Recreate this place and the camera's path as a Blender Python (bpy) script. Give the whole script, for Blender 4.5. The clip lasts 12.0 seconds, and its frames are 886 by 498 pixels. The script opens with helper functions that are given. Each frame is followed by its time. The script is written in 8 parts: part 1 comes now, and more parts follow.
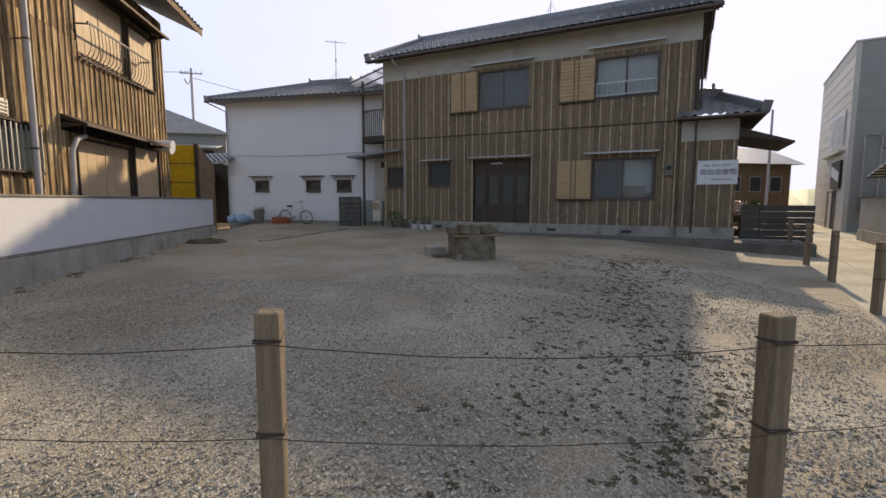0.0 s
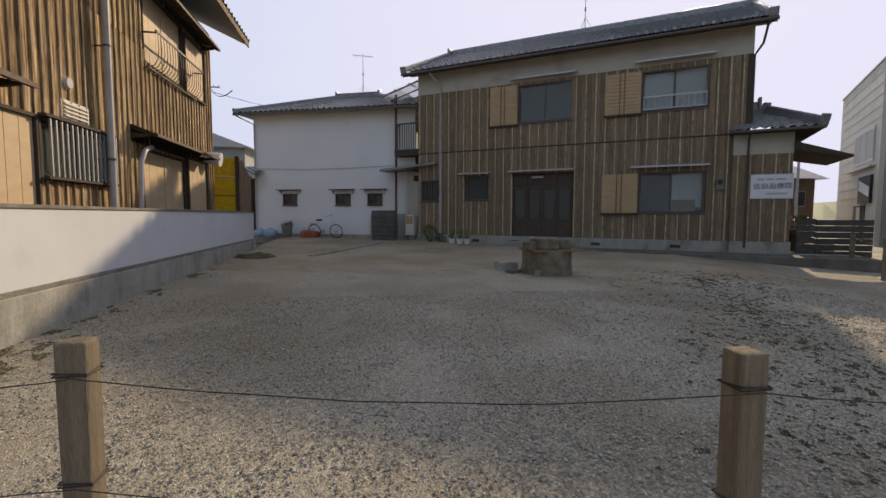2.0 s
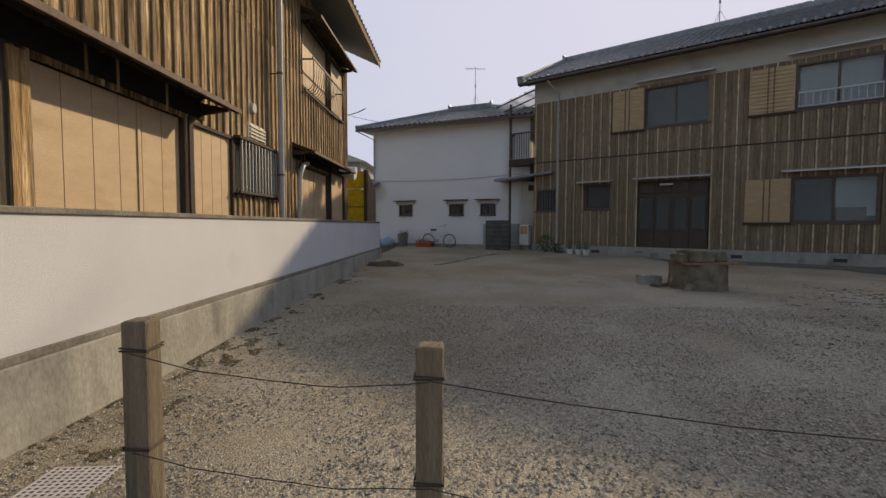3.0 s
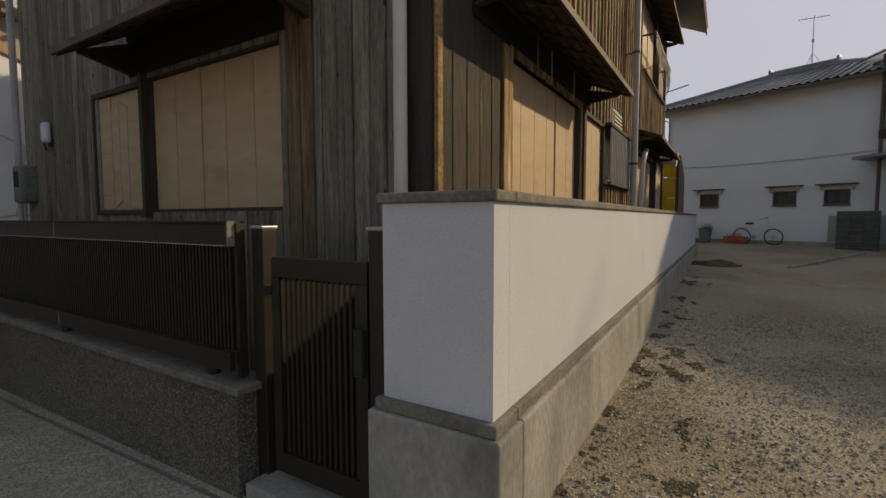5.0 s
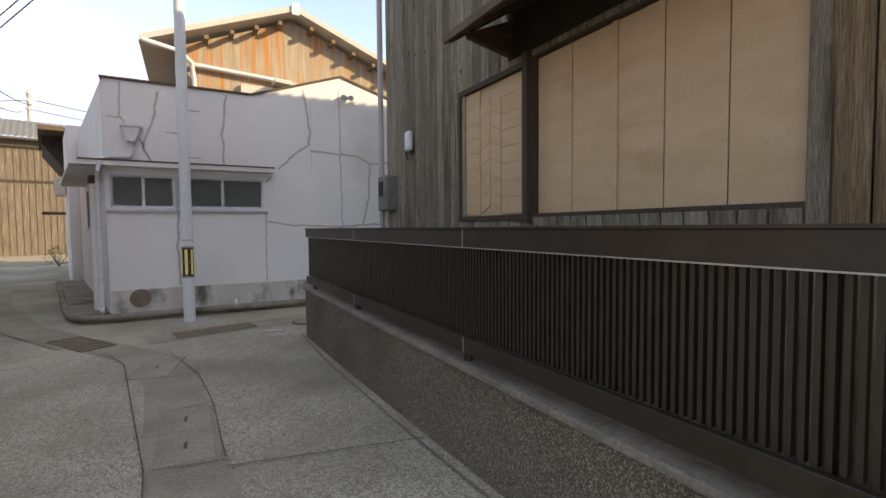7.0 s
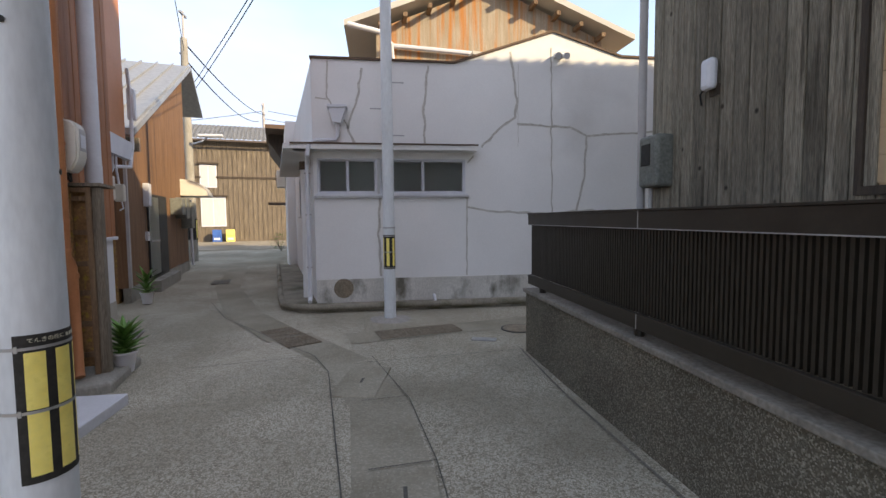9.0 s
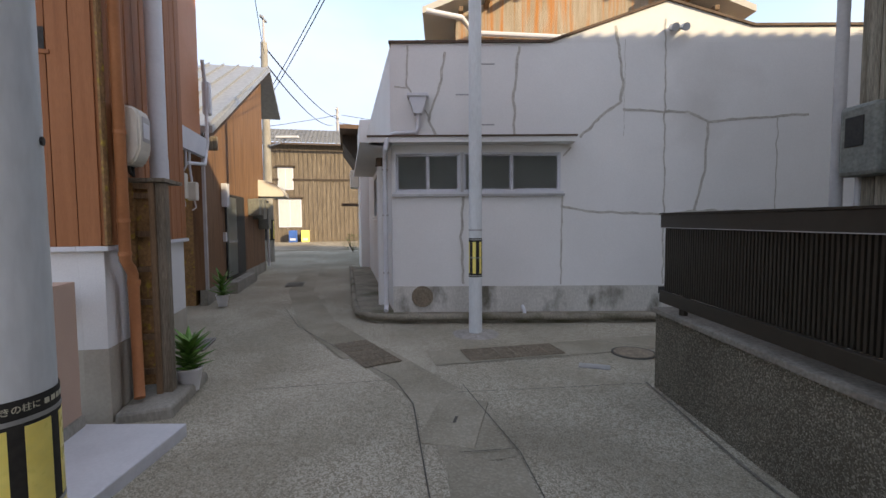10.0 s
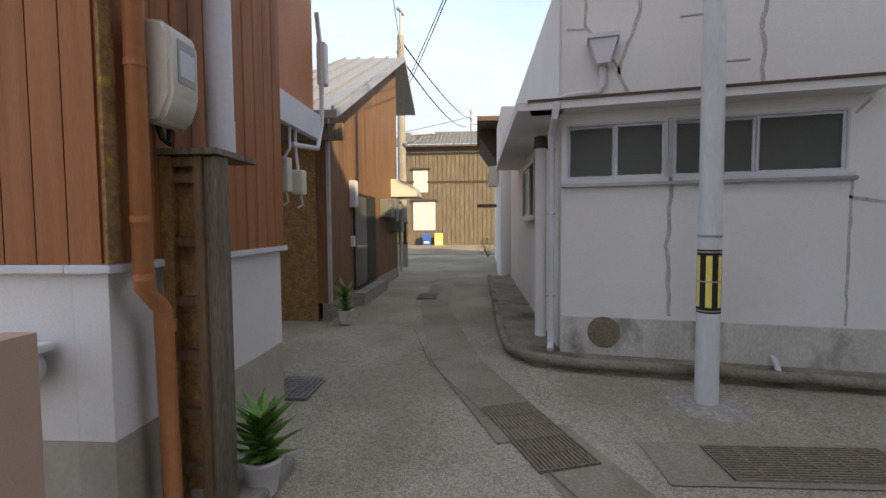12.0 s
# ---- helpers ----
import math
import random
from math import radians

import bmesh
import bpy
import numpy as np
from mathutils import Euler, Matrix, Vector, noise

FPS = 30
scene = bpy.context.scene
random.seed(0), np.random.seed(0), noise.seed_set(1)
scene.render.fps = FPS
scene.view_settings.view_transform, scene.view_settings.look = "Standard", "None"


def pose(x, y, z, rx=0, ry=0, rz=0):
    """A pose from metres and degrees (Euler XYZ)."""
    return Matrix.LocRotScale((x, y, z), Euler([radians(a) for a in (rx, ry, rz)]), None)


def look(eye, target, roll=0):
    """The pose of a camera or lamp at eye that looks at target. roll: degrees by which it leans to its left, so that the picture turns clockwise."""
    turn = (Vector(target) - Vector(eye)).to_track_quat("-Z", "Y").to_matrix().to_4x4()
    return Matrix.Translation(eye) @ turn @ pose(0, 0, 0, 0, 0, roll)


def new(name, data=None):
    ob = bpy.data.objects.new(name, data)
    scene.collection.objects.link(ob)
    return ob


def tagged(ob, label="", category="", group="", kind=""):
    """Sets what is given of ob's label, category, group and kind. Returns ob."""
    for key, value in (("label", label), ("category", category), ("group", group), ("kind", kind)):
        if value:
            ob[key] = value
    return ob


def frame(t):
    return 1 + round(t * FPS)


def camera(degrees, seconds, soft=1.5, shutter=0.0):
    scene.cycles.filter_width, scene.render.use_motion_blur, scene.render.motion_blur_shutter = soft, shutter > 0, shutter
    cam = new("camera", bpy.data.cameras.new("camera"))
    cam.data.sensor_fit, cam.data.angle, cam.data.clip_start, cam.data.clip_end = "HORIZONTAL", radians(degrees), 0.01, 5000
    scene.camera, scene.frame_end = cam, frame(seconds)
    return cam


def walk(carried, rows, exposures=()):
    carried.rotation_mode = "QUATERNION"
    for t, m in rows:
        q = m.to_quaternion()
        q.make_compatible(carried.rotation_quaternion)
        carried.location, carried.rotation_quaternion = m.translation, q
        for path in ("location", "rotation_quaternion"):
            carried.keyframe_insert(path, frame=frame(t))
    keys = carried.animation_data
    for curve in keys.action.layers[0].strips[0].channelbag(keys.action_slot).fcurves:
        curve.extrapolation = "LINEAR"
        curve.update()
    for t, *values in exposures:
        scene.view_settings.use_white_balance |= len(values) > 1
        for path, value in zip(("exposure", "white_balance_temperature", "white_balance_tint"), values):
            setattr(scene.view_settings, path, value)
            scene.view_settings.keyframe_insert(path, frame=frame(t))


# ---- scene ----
cam = camera(87.6, 12.0)
METRES, EYE, TILT, LEAN, TURN = 11.4, 1.5, 0.0, 0.0, -9.5
ROWS = [
    (0.0, 0.0, 0.0, 0.0, 0.01, -5.89, -0.13),
    (0.5, -0.0386, 0.0067, 0.0003, -5.16, -5.17, -0.24),
    (1.0, -0.0741, 0.0182, -0.0003, -7.35, -4.48, -0.26),
    (1.5, -0.1126, 0.0241, -0.0005, -7.91, -4.63, -0.31),
    (2.0, -0.149, 0.0311, -0.0006, -0.53, -4.17, -0.21),
    (2.5, -0.1877, 0.0317, -0.0001, 5.37, -3.09, -0.2),
    (3.0, -0.2272, 0.0288, -0.001, 11.01, -2.98, -0.18),
    (5.0, -0.3938, 0.0071, -0.0011, 40.77, -3.82, 0.11),
    (5.5, -0.4361, 0.0017, -0.0014, 48.23, -4.01, 0.18),
    (6.0, -0.477, -0.0056, -0.002, 54.27, -4.38, 0.31),
    (6.5, -0.5172, -0.015, -0.003, 61.61, -3.79, 0.4),
    (7.0, -0.5562, -0.025, -0.0022, 70.5, -2.71, 0.51),
    (7.5, -0.5953, -0.0394, -0.0023, 77.64, -2.91, 0.58),
    (9.5, -0.7534, -0.0834, -0.0079, 95.15, -3.66, 0.41),
    (10.0, -0.7916, -0.104, -0.0075, 99.47, -3.46, 0.35),
    (10.5, -0.8321, -0.1217, -0.0071, 104.51, -3.24, 0.43),
    (11.0, -0.8718, -0.1451, -0.0066, 109.21, -2.97, 0.39),
    (11.5, -0.9145, -0.165, -0.0081, 113.27, -2.88, 0.42),
    (12.0, -0.9559, -0.1881, -0.0088, 115.45, -2.99, 0.42),
]
EXPOSURES = [(0.0, 1.14, 7950, 11), (1.5, 0.96, 8050, 11), (2.5, 0.76, 8200, 11), (3.0, 0.66, 8300, 10), (5.0, 0.33, 8800, 9), (5.5, 0.32, 9100, 9), (6.5, 1.4, 9200, 10), (7.5, 1.68, 8300, 10), (9.5, 1.57, 8100, 10), (12.0, 1.52, 8700, 10)]
walk(cam, [(t, pose(0, 0, EYE, TILT, LEAN, TURN) @ pose(METRES * x, METRES * y, METRES * z, 90 + pitch, roll, yaw)) for t, x, y, z, yaw, pitch, roll in ROWS],
     EXPOSURES)

# ---- world, sun, exposure ----
SUN_AZ, SUN_EL = 51.5, 26.5          # degrees anticlockwise from +x, and above the ground
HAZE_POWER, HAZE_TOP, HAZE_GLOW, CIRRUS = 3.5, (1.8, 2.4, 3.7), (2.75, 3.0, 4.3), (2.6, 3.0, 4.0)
world = bpy.data.worlds.new("world")
scene.world = world
world.use_nodes = True
wn, wl = world.node_tree.nodes, world.node_tree.links
wn.clear()
sky = wn.new("ShaderNodeTexSky")
sky.sky_type, sky.sun_disc = "NISHITA", False
sky.sun_elevation, sky.sun_rotation = radians(SUN_EL), radians(90 - SUN_AZ)
sky.air_density, sky.dust_density, sky.ozone_density = 1.0, 0.9, 1.5
bg = wn.new("ShaderNodeBackground")
bg.inputs["Strength"].default_value = 0.15
wout = wn.new("ShaderNodeOutputWorld")
wco = wn.new("ShaderNodeTexCoord")
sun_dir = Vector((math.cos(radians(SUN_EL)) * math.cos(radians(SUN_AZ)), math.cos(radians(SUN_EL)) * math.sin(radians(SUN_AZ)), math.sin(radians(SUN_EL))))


def sky_math(op, a, b):
    m = wn.new("ShaderNodeMath")
    m.operation = op
    for socket, v in zip(m.inputs, (a, b)):
        if isinstance(v, (int, float)):
            socket.default_value = v
        else:
            wl.new(v, socket)
    return m.outputs["Value"]


def sky_mix(blend, fac, a, b):
    m = wn.new("ShaderNodeMix")
    m.data_type, m.blend_type = "RGBA", blend
    for socket, v in zip((m.inputs["Factor"], m.inputs["A"], m.inputs["B"]), (fac, a, b)):
        if isinstance(v, (int, float)):
            socket.default_value = v
        elif isinstance(v, tuple):
            socket.default_value = (*v, 1)
        else:
            wl.new(v, socket)
    return m.outputs["Result"]


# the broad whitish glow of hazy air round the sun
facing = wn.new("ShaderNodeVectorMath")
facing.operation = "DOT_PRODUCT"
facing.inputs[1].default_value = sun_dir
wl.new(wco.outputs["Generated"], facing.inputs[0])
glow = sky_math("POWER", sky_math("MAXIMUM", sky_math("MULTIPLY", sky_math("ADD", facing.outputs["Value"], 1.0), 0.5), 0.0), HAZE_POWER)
# thin bright cirrus
wmap = wn.new("ShaderNodeMapping")
wmap.inputs["Scale"].default_value = (1.2, 1.6, 4.0)
cloud = wn.new("ShaderNodeTexNoise")
cloud.inputs["Scale"].default_value, cloud.inputs["Detail"].default_value = 1.6, 7
wl.new(wco.outputs["Generated"], wmap.inputs["Vector"])
wl.new(wmap.outputs["Vector"], cloud.inputs["Vector"])
veil = wn.new("ShaderNodeMapRange")
veil.inputs["From Min"].default_value, veil.inputs["From Max"].default_value = 0.45, 0.8
veil.inputs["To Max"].default_value = 0.4
wl.new(cloud.outputs["Fac"], veil.inputs["Value"])
air = sky_mix("DARKEN", 1.0, sky.outputs["Color"], HAZE_TOP)
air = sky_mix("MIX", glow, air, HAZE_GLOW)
air = sky_mix("MIX", veil.outputs["Result"], air, CIRRUS)
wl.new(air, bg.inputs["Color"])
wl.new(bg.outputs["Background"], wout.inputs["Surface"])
sun_data = bpy.data.lights.new("sun", "SUN")
sun_data.energy, sun_data.angle, sun_data.color = 2.3, radians(0.9), (1.0, 0.88, 0.7)
sun_ob = new("sun", sun_data)
sun_ob.matrix_world = look(sun_dir * 60, (0, 0, 0))


# ---- materials ----
def material(name, c1, c2=None, scale=6.0, stretch=(1, 1, 1), rough=0.8, bump=0.1, metal=0.0, c3=None, scale3=1.2, amount=0.5, vary=0.0, fine=40.0, spec=0.3, grain=0.25, knots=None):
    """Two colours mixed by a stretched noise, a third in larger patches, fine grain in brightness and relief."""
    m = bpy.data.materials.new(name)
    m.use_nodes = True
    n, l = m.node_tree.nodes, m.node_tree.links
    p = n["Principled BSDF"]
    p.inputs["Metallic"].default_value = metal
    p.inputs["Specular IOR Level"].default_value = spec
    co = n.new("ShaderNodeTexCoord")
    info = n.new("ShaderNodeObjectInfo")
    shift = n.new("ShaderNodeVectorMath")
    shift.operation = "MULTIPLY_ADD"
    l.new(info.outputs["Random"], shift.inputs[0])
    shift.inputs[1].default_value = (17.0, 23.0, 31.0)
    l.new(co.outputs["Object"], shift.inputs[2])
    mp = n.new("ShaderNodeMapping")
    mp.inputs["Scale"].default_value = stretch
    l.new(shift.outputs["Vector"], mp.inputs["Vector"])

    def noise_node(s, vec, detail=6.0):
        t = n.new("ShaderNodeTexNoise")
        t.inputs["Scale"].default_value, t.inputs["Detail"].default_value = s, detail
        l.new(vec, t.inputs["Vector"])
        return t

    def ramp(src, a, b):
        r = n.new("ShaderNodeMapRange")
        r.inputs["From Min"].default_value, r.inputs["From Max"].default_value = a, b
        l.new(src, r.inputs["Value"])
        return r.outputs["Result"]

    def mix(fac, a, b):
        x = n.new("ShaderNodeMix")
        x.data_type = "RGBA"
        l.new(fac, x.inputs["Factor"])
        for key, v in (("A", a), ("B", b)):
            if isinstance(v, tuple):
                x.inputs[key].default_value = (*v, 1)
            else:
                l.new(v, x.inputs[key])
        return x.outputs["Result"]

    n1 = noise_node(scale, mp.outputs["Vector"])
    col = mix(ramp(n1.outputs["Fac"], 0.35, 0.65), c1, c2 or tuple(0.8 * v for v in c1))
    if c3:
        n3 = noise_node(scale3, mp.outputs["Vector"], 8.0)
        col = mix(ramp(n3.outputs["Fac"], 0.72 - 0.4 * amount, 0.82 - 0.25 * amount), col, c3)
    if knots:
        km = n.new("ShaderNodeMapping")
        km.inputs["Scale"].default_value = (4.6, 4.6, 4.0)
        l.new(shift.outputs["Vector"], km.inputs["Vector"])
        kv = n.new("ShaderNodeTexVoronoi")
        kv.inputs["Scale"].default_value = 1.0
        l.new(km.outputs["Vector"], kv.inputs["Vector"])
        col = mix(ramp(kv.outputs["Distance"], 0.11, 0.05), col, knots)
    nf = noise_node(fine, mp.outputs["Vector"], 4.0)
    gain = n.new("ShaderNodeMapRange")
    gain.inputs["From Min"].default_value, gain.inputs["From Max"].default_value = 0.3, 0.7
    gain.inputs["To Min"].default_value, gain.inputs["To Max"].default_value = 1 - grain, 1 + grain
    l.new(nf.outputs["Fac"], gain.inputs["Value"])
    val = gain.outputs["Result"]
    if vary:
        rv = n.new("ShaderNodeMapRange")
        rv.inputs["To Min"].default_value, rv.inputs["To Max"].default_value = 1 - vary, 1 + vary
        l.new(info.outputs["Random"], rv.inputs["Value"])
        mu = n.new("ShaderNodeMath")
        mu.operation = "MULTIPLY"
        l.new(val, mu.inputs[0])
        l.new(rv.outputs["Result"], mu.inputs[1])
        val = mu.outputs["Value"]
    vm = n.new("ShaderNodeVectorMath")
    vm.operation = "SCALE"
    l.new(col, vm.inputs[0])
    l.new(val, vm.inputs["Scale"])
    l.new(vm.outputs["Vector"], p.inputs["Base Color"])
    rr = n.new("ShaderNodeMapRange")
    rr.inputs["To Min"].default_value, rr.inputs["To Max"].default_value = max(rough - 0.1, 0.03), min(rough + 0.1, 1)
    l.new(n1.outputs["Fac"], rr.inputs["Value"])
    l.new(rr.outputs["Result"], p.inputs["Roughness"])
    if bump:
        ad = n.new("ShaderNodeMath")
        l.new(n1.outputs["Fac"], ad.inputs[0])
        l.new(nf.outputs["Fac"], ad.inputs[1])
        bp = n.new("ShaderNodeBump")
        bp.inputs["Strength"].default_value, bp.inputs["Distance"].default_value = min(1.0, bump * 2), 0.02
        l.new(ad.outputs["Value"], bp.inputs["Height"])
        l.new(bp.outputs["Normal"], p.inputs["Normal"])
    return m


def glass_material(name, tint=(0.75, 0.8, 0.8), rough=0.05):
    m = bpy.data.materials.new(name)
    m.use_nodes = True
    p = m.node_tree.nodes["Principled BSDF"]
    p.inputs["Base Color"].default_value = (*tint, 1)
    p.inputs["Roughness"].default_value = rough
    p.inputs["Transmission Weight"].default_value = 0.9
    p.inputs["IOR"].default_value = 1.1
    p.inputs["Specular IOR Level"].default_value = 0.6
    return m


def speckled(name, base, dark, light, scale, rough=0.9, bump=0.5, patch=None, patch_scale=0.4):
    """Loose or exposed stones: each Voronoi cell takes its own grey, with relief."""
    m = bpy.data.materials.new(name)
    m.use_nodes = True
    n, l = m.node_tree.nodes, m.node_tree.links
    p = n["Principled BSDF"]
    p.inputs["Roughness"].default_value = rough
    p.inputs["Specular IOR Level"].default_value = 0.12
    co = n.new("ShaderNodeTexCoord")
    vo = n.new("ShaderNodeTexVoronoi")
    vo.inputs["Scale"].default_value = scale
    l.new(co.outputs["Object"], vo.inputs["Vector"])
    cr = n.new("ShaderNodeValToRGB")
    e = cr.color_ramp.elements
    e[0].color, e[1].color = (*dark, 1), (*light, 1)
    e.new(0.55).color = (*base, 1)
    l.new(vo.outputs["Color"], cr.inputs["Fac"])
    big = n.new("ShaderNodeTexNoise")
    big.inputs["Scale"].default_value, big.inputs["Detail"].default_value = patch_scale, 8
    l.new(co.outputs["Object"], big.inputs["Vector"])
    mr = n.new("ShaderNodeMapRange")
    mr.inputs["From Min"].default_value, mr.inputs["From Max"].default_value = 0.42, 0.62
    l.new(big.outputs["Fac"], mr.inputs["Value"])
    x = n.new("ShaderNodeMix")
    x.data_type, x.blend_type = "RGBA", "MULTIPLY"
    l.new(mr.outputs["Result"], x.inputs["Factor"])
    l.new(cr.outputs["Color"], x.inputs["A"])
    x.inputs["B"].default_value = (*(patch or (1, 1, 1)), 1)
    l.new(x.outputs["Result"], p.inputs["Base Color"])
    bp = n.new("ShaderNodeBump")
    bp.inputs["Strength"].default_value, bp.inputs["Distance"].default_value = bump, 0.02
    inv = n.new("ShaderNodeMath")
    inv.operation = "SUBTRACT"
    inv.inputs[0].default_value = 1.0
    l.new(vo.outputs["Distance"], inv.inputs[1])
    l.new(inv.outputs["Value"], bp.inputs["Height"])
    l.new(bp.outputs["Normal"], p.inputs["Normal"])
    return m


V = (9, 9, 0.5)  # grain that runs up and down
def worn_concrete(name, matrix, stones, dark, scale=120.0):
    """Old concrete worn down to its stones: pale chips in a grey-brown matrix, more of them along the worn tracks, with damp dark stains."""
    m = bpy.data.materials.new(name)
    m.use_nodes = True
    n, l = m.node_tree.nodes, m.node_tree.links
    p = n["Principled BSDF"]
    p.inputs["Roughness"].default_value, p.inputs["Specular IOR Level"].default_value = 0.85, 0.2
    co = n.new("ShaderNodeTexCoord")

    def tex(kind, sc, detail=6.0):
        t = n.new(kind)
        t.inputs["Scale"].default_value = sc
        if kind == "ShaderNodeTexNoise":
            t.inputs["Detail"].default_value = detail
        l.new(co.outputs["Object"], t.inputs["Vector"])
        return t

    def span(src, a, b, c=0.0, d=1.0):
        r = n.new("ShaderNodeMapRange")
        for key, v in (("From Min", a), ("From Max", b), ("To Min", c), ("To Max", d)):
            r.inputs[key].default_value = v
        l.new(src, r.inputs["Value"])
        return r.outputs["Result"]

    def arith(op, a, b):
        t = n.new("ShaderNodeMath")
        t.operation = op
        l.new(a, t.inputs[0])
        l.new(b, t.inputs[1])
        return t.outputs["Value"]

    def blend(fac, a, b):
        x = n.new("ShaderNodeMix")
        x.data_type = "RGBA"
        l.new(fac, x.inputs["Factor"])
        for key, v in (("A", a), ("B", b)):
            if isinstance(v, tuple):
                x.inputs[key].default_value = (*v, 1)
            else:
                l.new(v, x.inputs[key])
        return x.outputs["Result"]

    chips = tex("ShaderNodeTexVoronoi", scale)
    grit = tex("ShaderNodeTexVoronoi", scale * 0.42)
    wear = tex("ShaderNodeTexNoise", 0.8, 9.0)
    stain = tex("ShaderNodeTexNoise", 0.38, 10.0)
    mottle = tex("ShaderNodeTexNoise", 14.0, 5.0)
    tone = n.new("ShaderNodeSeparateColor")
    l.new(chips.outputs["Color"], tone.inputs["Color"])
    tone2 = n.new("ShaderNodeSeparateColor")
    l.new(grit.outputs["Color"], tone2.inputs["Color"])
    worn = span(wear.outputs["Fac"], 0.4, 0.62)
    show = arith("MULTIPLY", span(tone.outputs["Red"], 0.52, 0.75), span(wear.outputs["Fac"], 0.36, 0.6, 0.4, 1.0))
    show2 = arith("MULTIPLY", span(tone2.outputs["Green"], 0.78, 0.9), span(wear.outputs["Fac"], 0.4, 0.6, 0.2, 0.9))
    base = blend(span(mottle.outputs["Fac"], 0.3, 0.7), tuple(0.86 * v for v in matrix), tuple(1.14 * v for v in matrix))
    base = blend(span(tone.outputs["Green"], 0.1, 0.35, 0.55, 0.0), base, dark)
    base = blend(show, base, stones)
    base = blend(show2, base, tuple(0.9 * v for v in stones))
    base = blend(span(stain.outputs["Fac"], 0.52, 0.7, 0.0, 0.55), base, dark)
    base = blend(arith("MULTIPLY", worn, span(stain.outputs["Fac"], 0.3, 0.5, 0.35, 0.0)), base, stones)
    l.new(base, p.inputs["Base Color"])
    bp = n.new("ShaderNodeBump")
    bp.inputs["Strength"].default_value, bp.inputs["Distance"].default_value = 0.45, 0.012
    l.new(arith("SUBTRACT", mottle.outputs["Fac"], chips.outputs["Distance"]), bp.inputs["Height"])
    l.new(bp.outputs["Normal"], p.inputs["Normal"])
    return m


M_ROAD = worn_concrete("road_concrete", (0.27, 0.243, 0.182), (0.52, 0.48, 0.39), (0.145, 0.128, 0.092))
M_LOT = speckled("lot_gravel", (0.32, 0.285, 0.222), (0.18, 0.157, 0.12), (0.5, 0.45, 0.36), 78, 0.92, 0.42, (0.76, 0.72, 0.66), 0.45)
M_SOIL = speckled("bare_soil", (0.33, 0.275, 0.2), (0.27, 0.222, 0.158), (0.4, 0.335, 0.25), 40, 0.95, 0.25, (0.8, 0.75, 0.7), 0.5)
M_GROUND = material("far_ground", (0.19, 0.17, 0.14), (0.13, 0.12, 0.1), 0.5, rough=0.95, bump=0.1)
M_MHWOOD = material("charred_cedar_brown", (0.16, 0.116, 0.076), (0.24, 0.174, 0.113), 3.0, V, 0.85, 0.3, c3=(0.38, 0.29, 0.185), scale3=2.6, amount=0.27, vary=0.16, fine=14, grain=0.3)
M_MHBATTEN = material("pale_streaked_batten", (0.56, 0.46, 0.3), (0.34, 0.26, 0.16), 5.0, (9, 9, 1.2), 0.85, 0.3, c3=(0.12, 0.085, 0.055), scale3=4.0, amount=0.48, vary=0.2, fine=16, grain=0.3)
M_LHWOOD = material("charred_cedar_orange", (0.36, 0.225, 0.105), (0.08, 0.05, 0.024), 3.0, V, 0.85, 0.35, c3=(0.56, 0.42, 0.25), scale3=1.8, amount=0.5, vary=0.35, fine=14, grain=0.4)
M_BATTEN = material("weathered_batten", (0.44, 0.31, 0.18), (0.19, 0.125, 0.065), 3.0, V, 0.85, 0.35, c3=(0.07, 0.05, 0.03), scale3=1.5, amount=0.42, vary=0.35, fine=16, grain=0.4)
M_GREYWOOD = material("grey_weathered_cedar", (0.2, 0.168, 0.125), (0.31, 0.262, 0.2), 3.0, V, 0.85, 0.4, c3=(0.075, 0.06, 0.045), scale3=1.7, amount=0.4, vary=0.2, fine=28, grain=0.4)
M_DARKWOOD = material("dark_timber", (0.045, 0.035, 0.027), (0.075, 0.055, 0.04), 4.0, V, 0.8, 0.2)
M_OLDWOOD = material("old_brown_timber", (0.26, 0.17, 0.1), (0.16, 0.105, 0.065), 4.0, V, 0.85, 0.3, c3=(0.28, 0.22, 0.14), scale3=1.5, amount=0.3)
M_PLASTER = material("cream_plaster", (0.42, 0.4, 0.34), (0.37, 0.35, 0.3), 1.5, rough=0.9, bump=0.04, c3=(0.32, 0.3, 0.26), scale3=0.9, amount=0.3, grain=0.06)
M_WHITE = material("white_wall_paint", (0.66, 0.66, 0.655), (0.62, 0.62, 0.615), 0.7, rough=0.85, bump=0.02, c3=(0.57, 0.57, 0.56), scale3=0.5, amount=0.2, grain=0.04, fine=90)
M_STUCCO = material("white_stucco", (0.55, 0.55, 0.565), (0.515, 0.515, 0.53), 1.2, rough=0.9, bump=0.1, c3=(0.46, 0.455, 0.46), scale3=0.9, amount=0.25, grain=0.08, fine=150)
M_WHITE2 = material("white_building_paint", (0.76, 0.755, 0.74), (0.71, 0.705, 0.69), 0.8, rough=0.75, bump=0.03, c3=(0.64, 0.63, 0.61), scale3=0.5, amount=0.25, grain=0.03, fine=60)
M_CONC = material("stained_concrete", (0.33, 0.315, 0.275), (0.25, 0.237, 0.205), 3.0, (1, 1, 0.5), 0.9, 0.15, c3=(0.13, 0.125, 0.105), scale3=1.6, amount=0.45, grain=0.15)
M_AGG = speckled("exposed_aggregate", (0.135, 0.12, 0.09), (0.085, 0.075, 0.055), (0.4, 0.365, 0.3), 125, 0.8, 0.6, (0.8, 0.8, 0.8), 1.2)
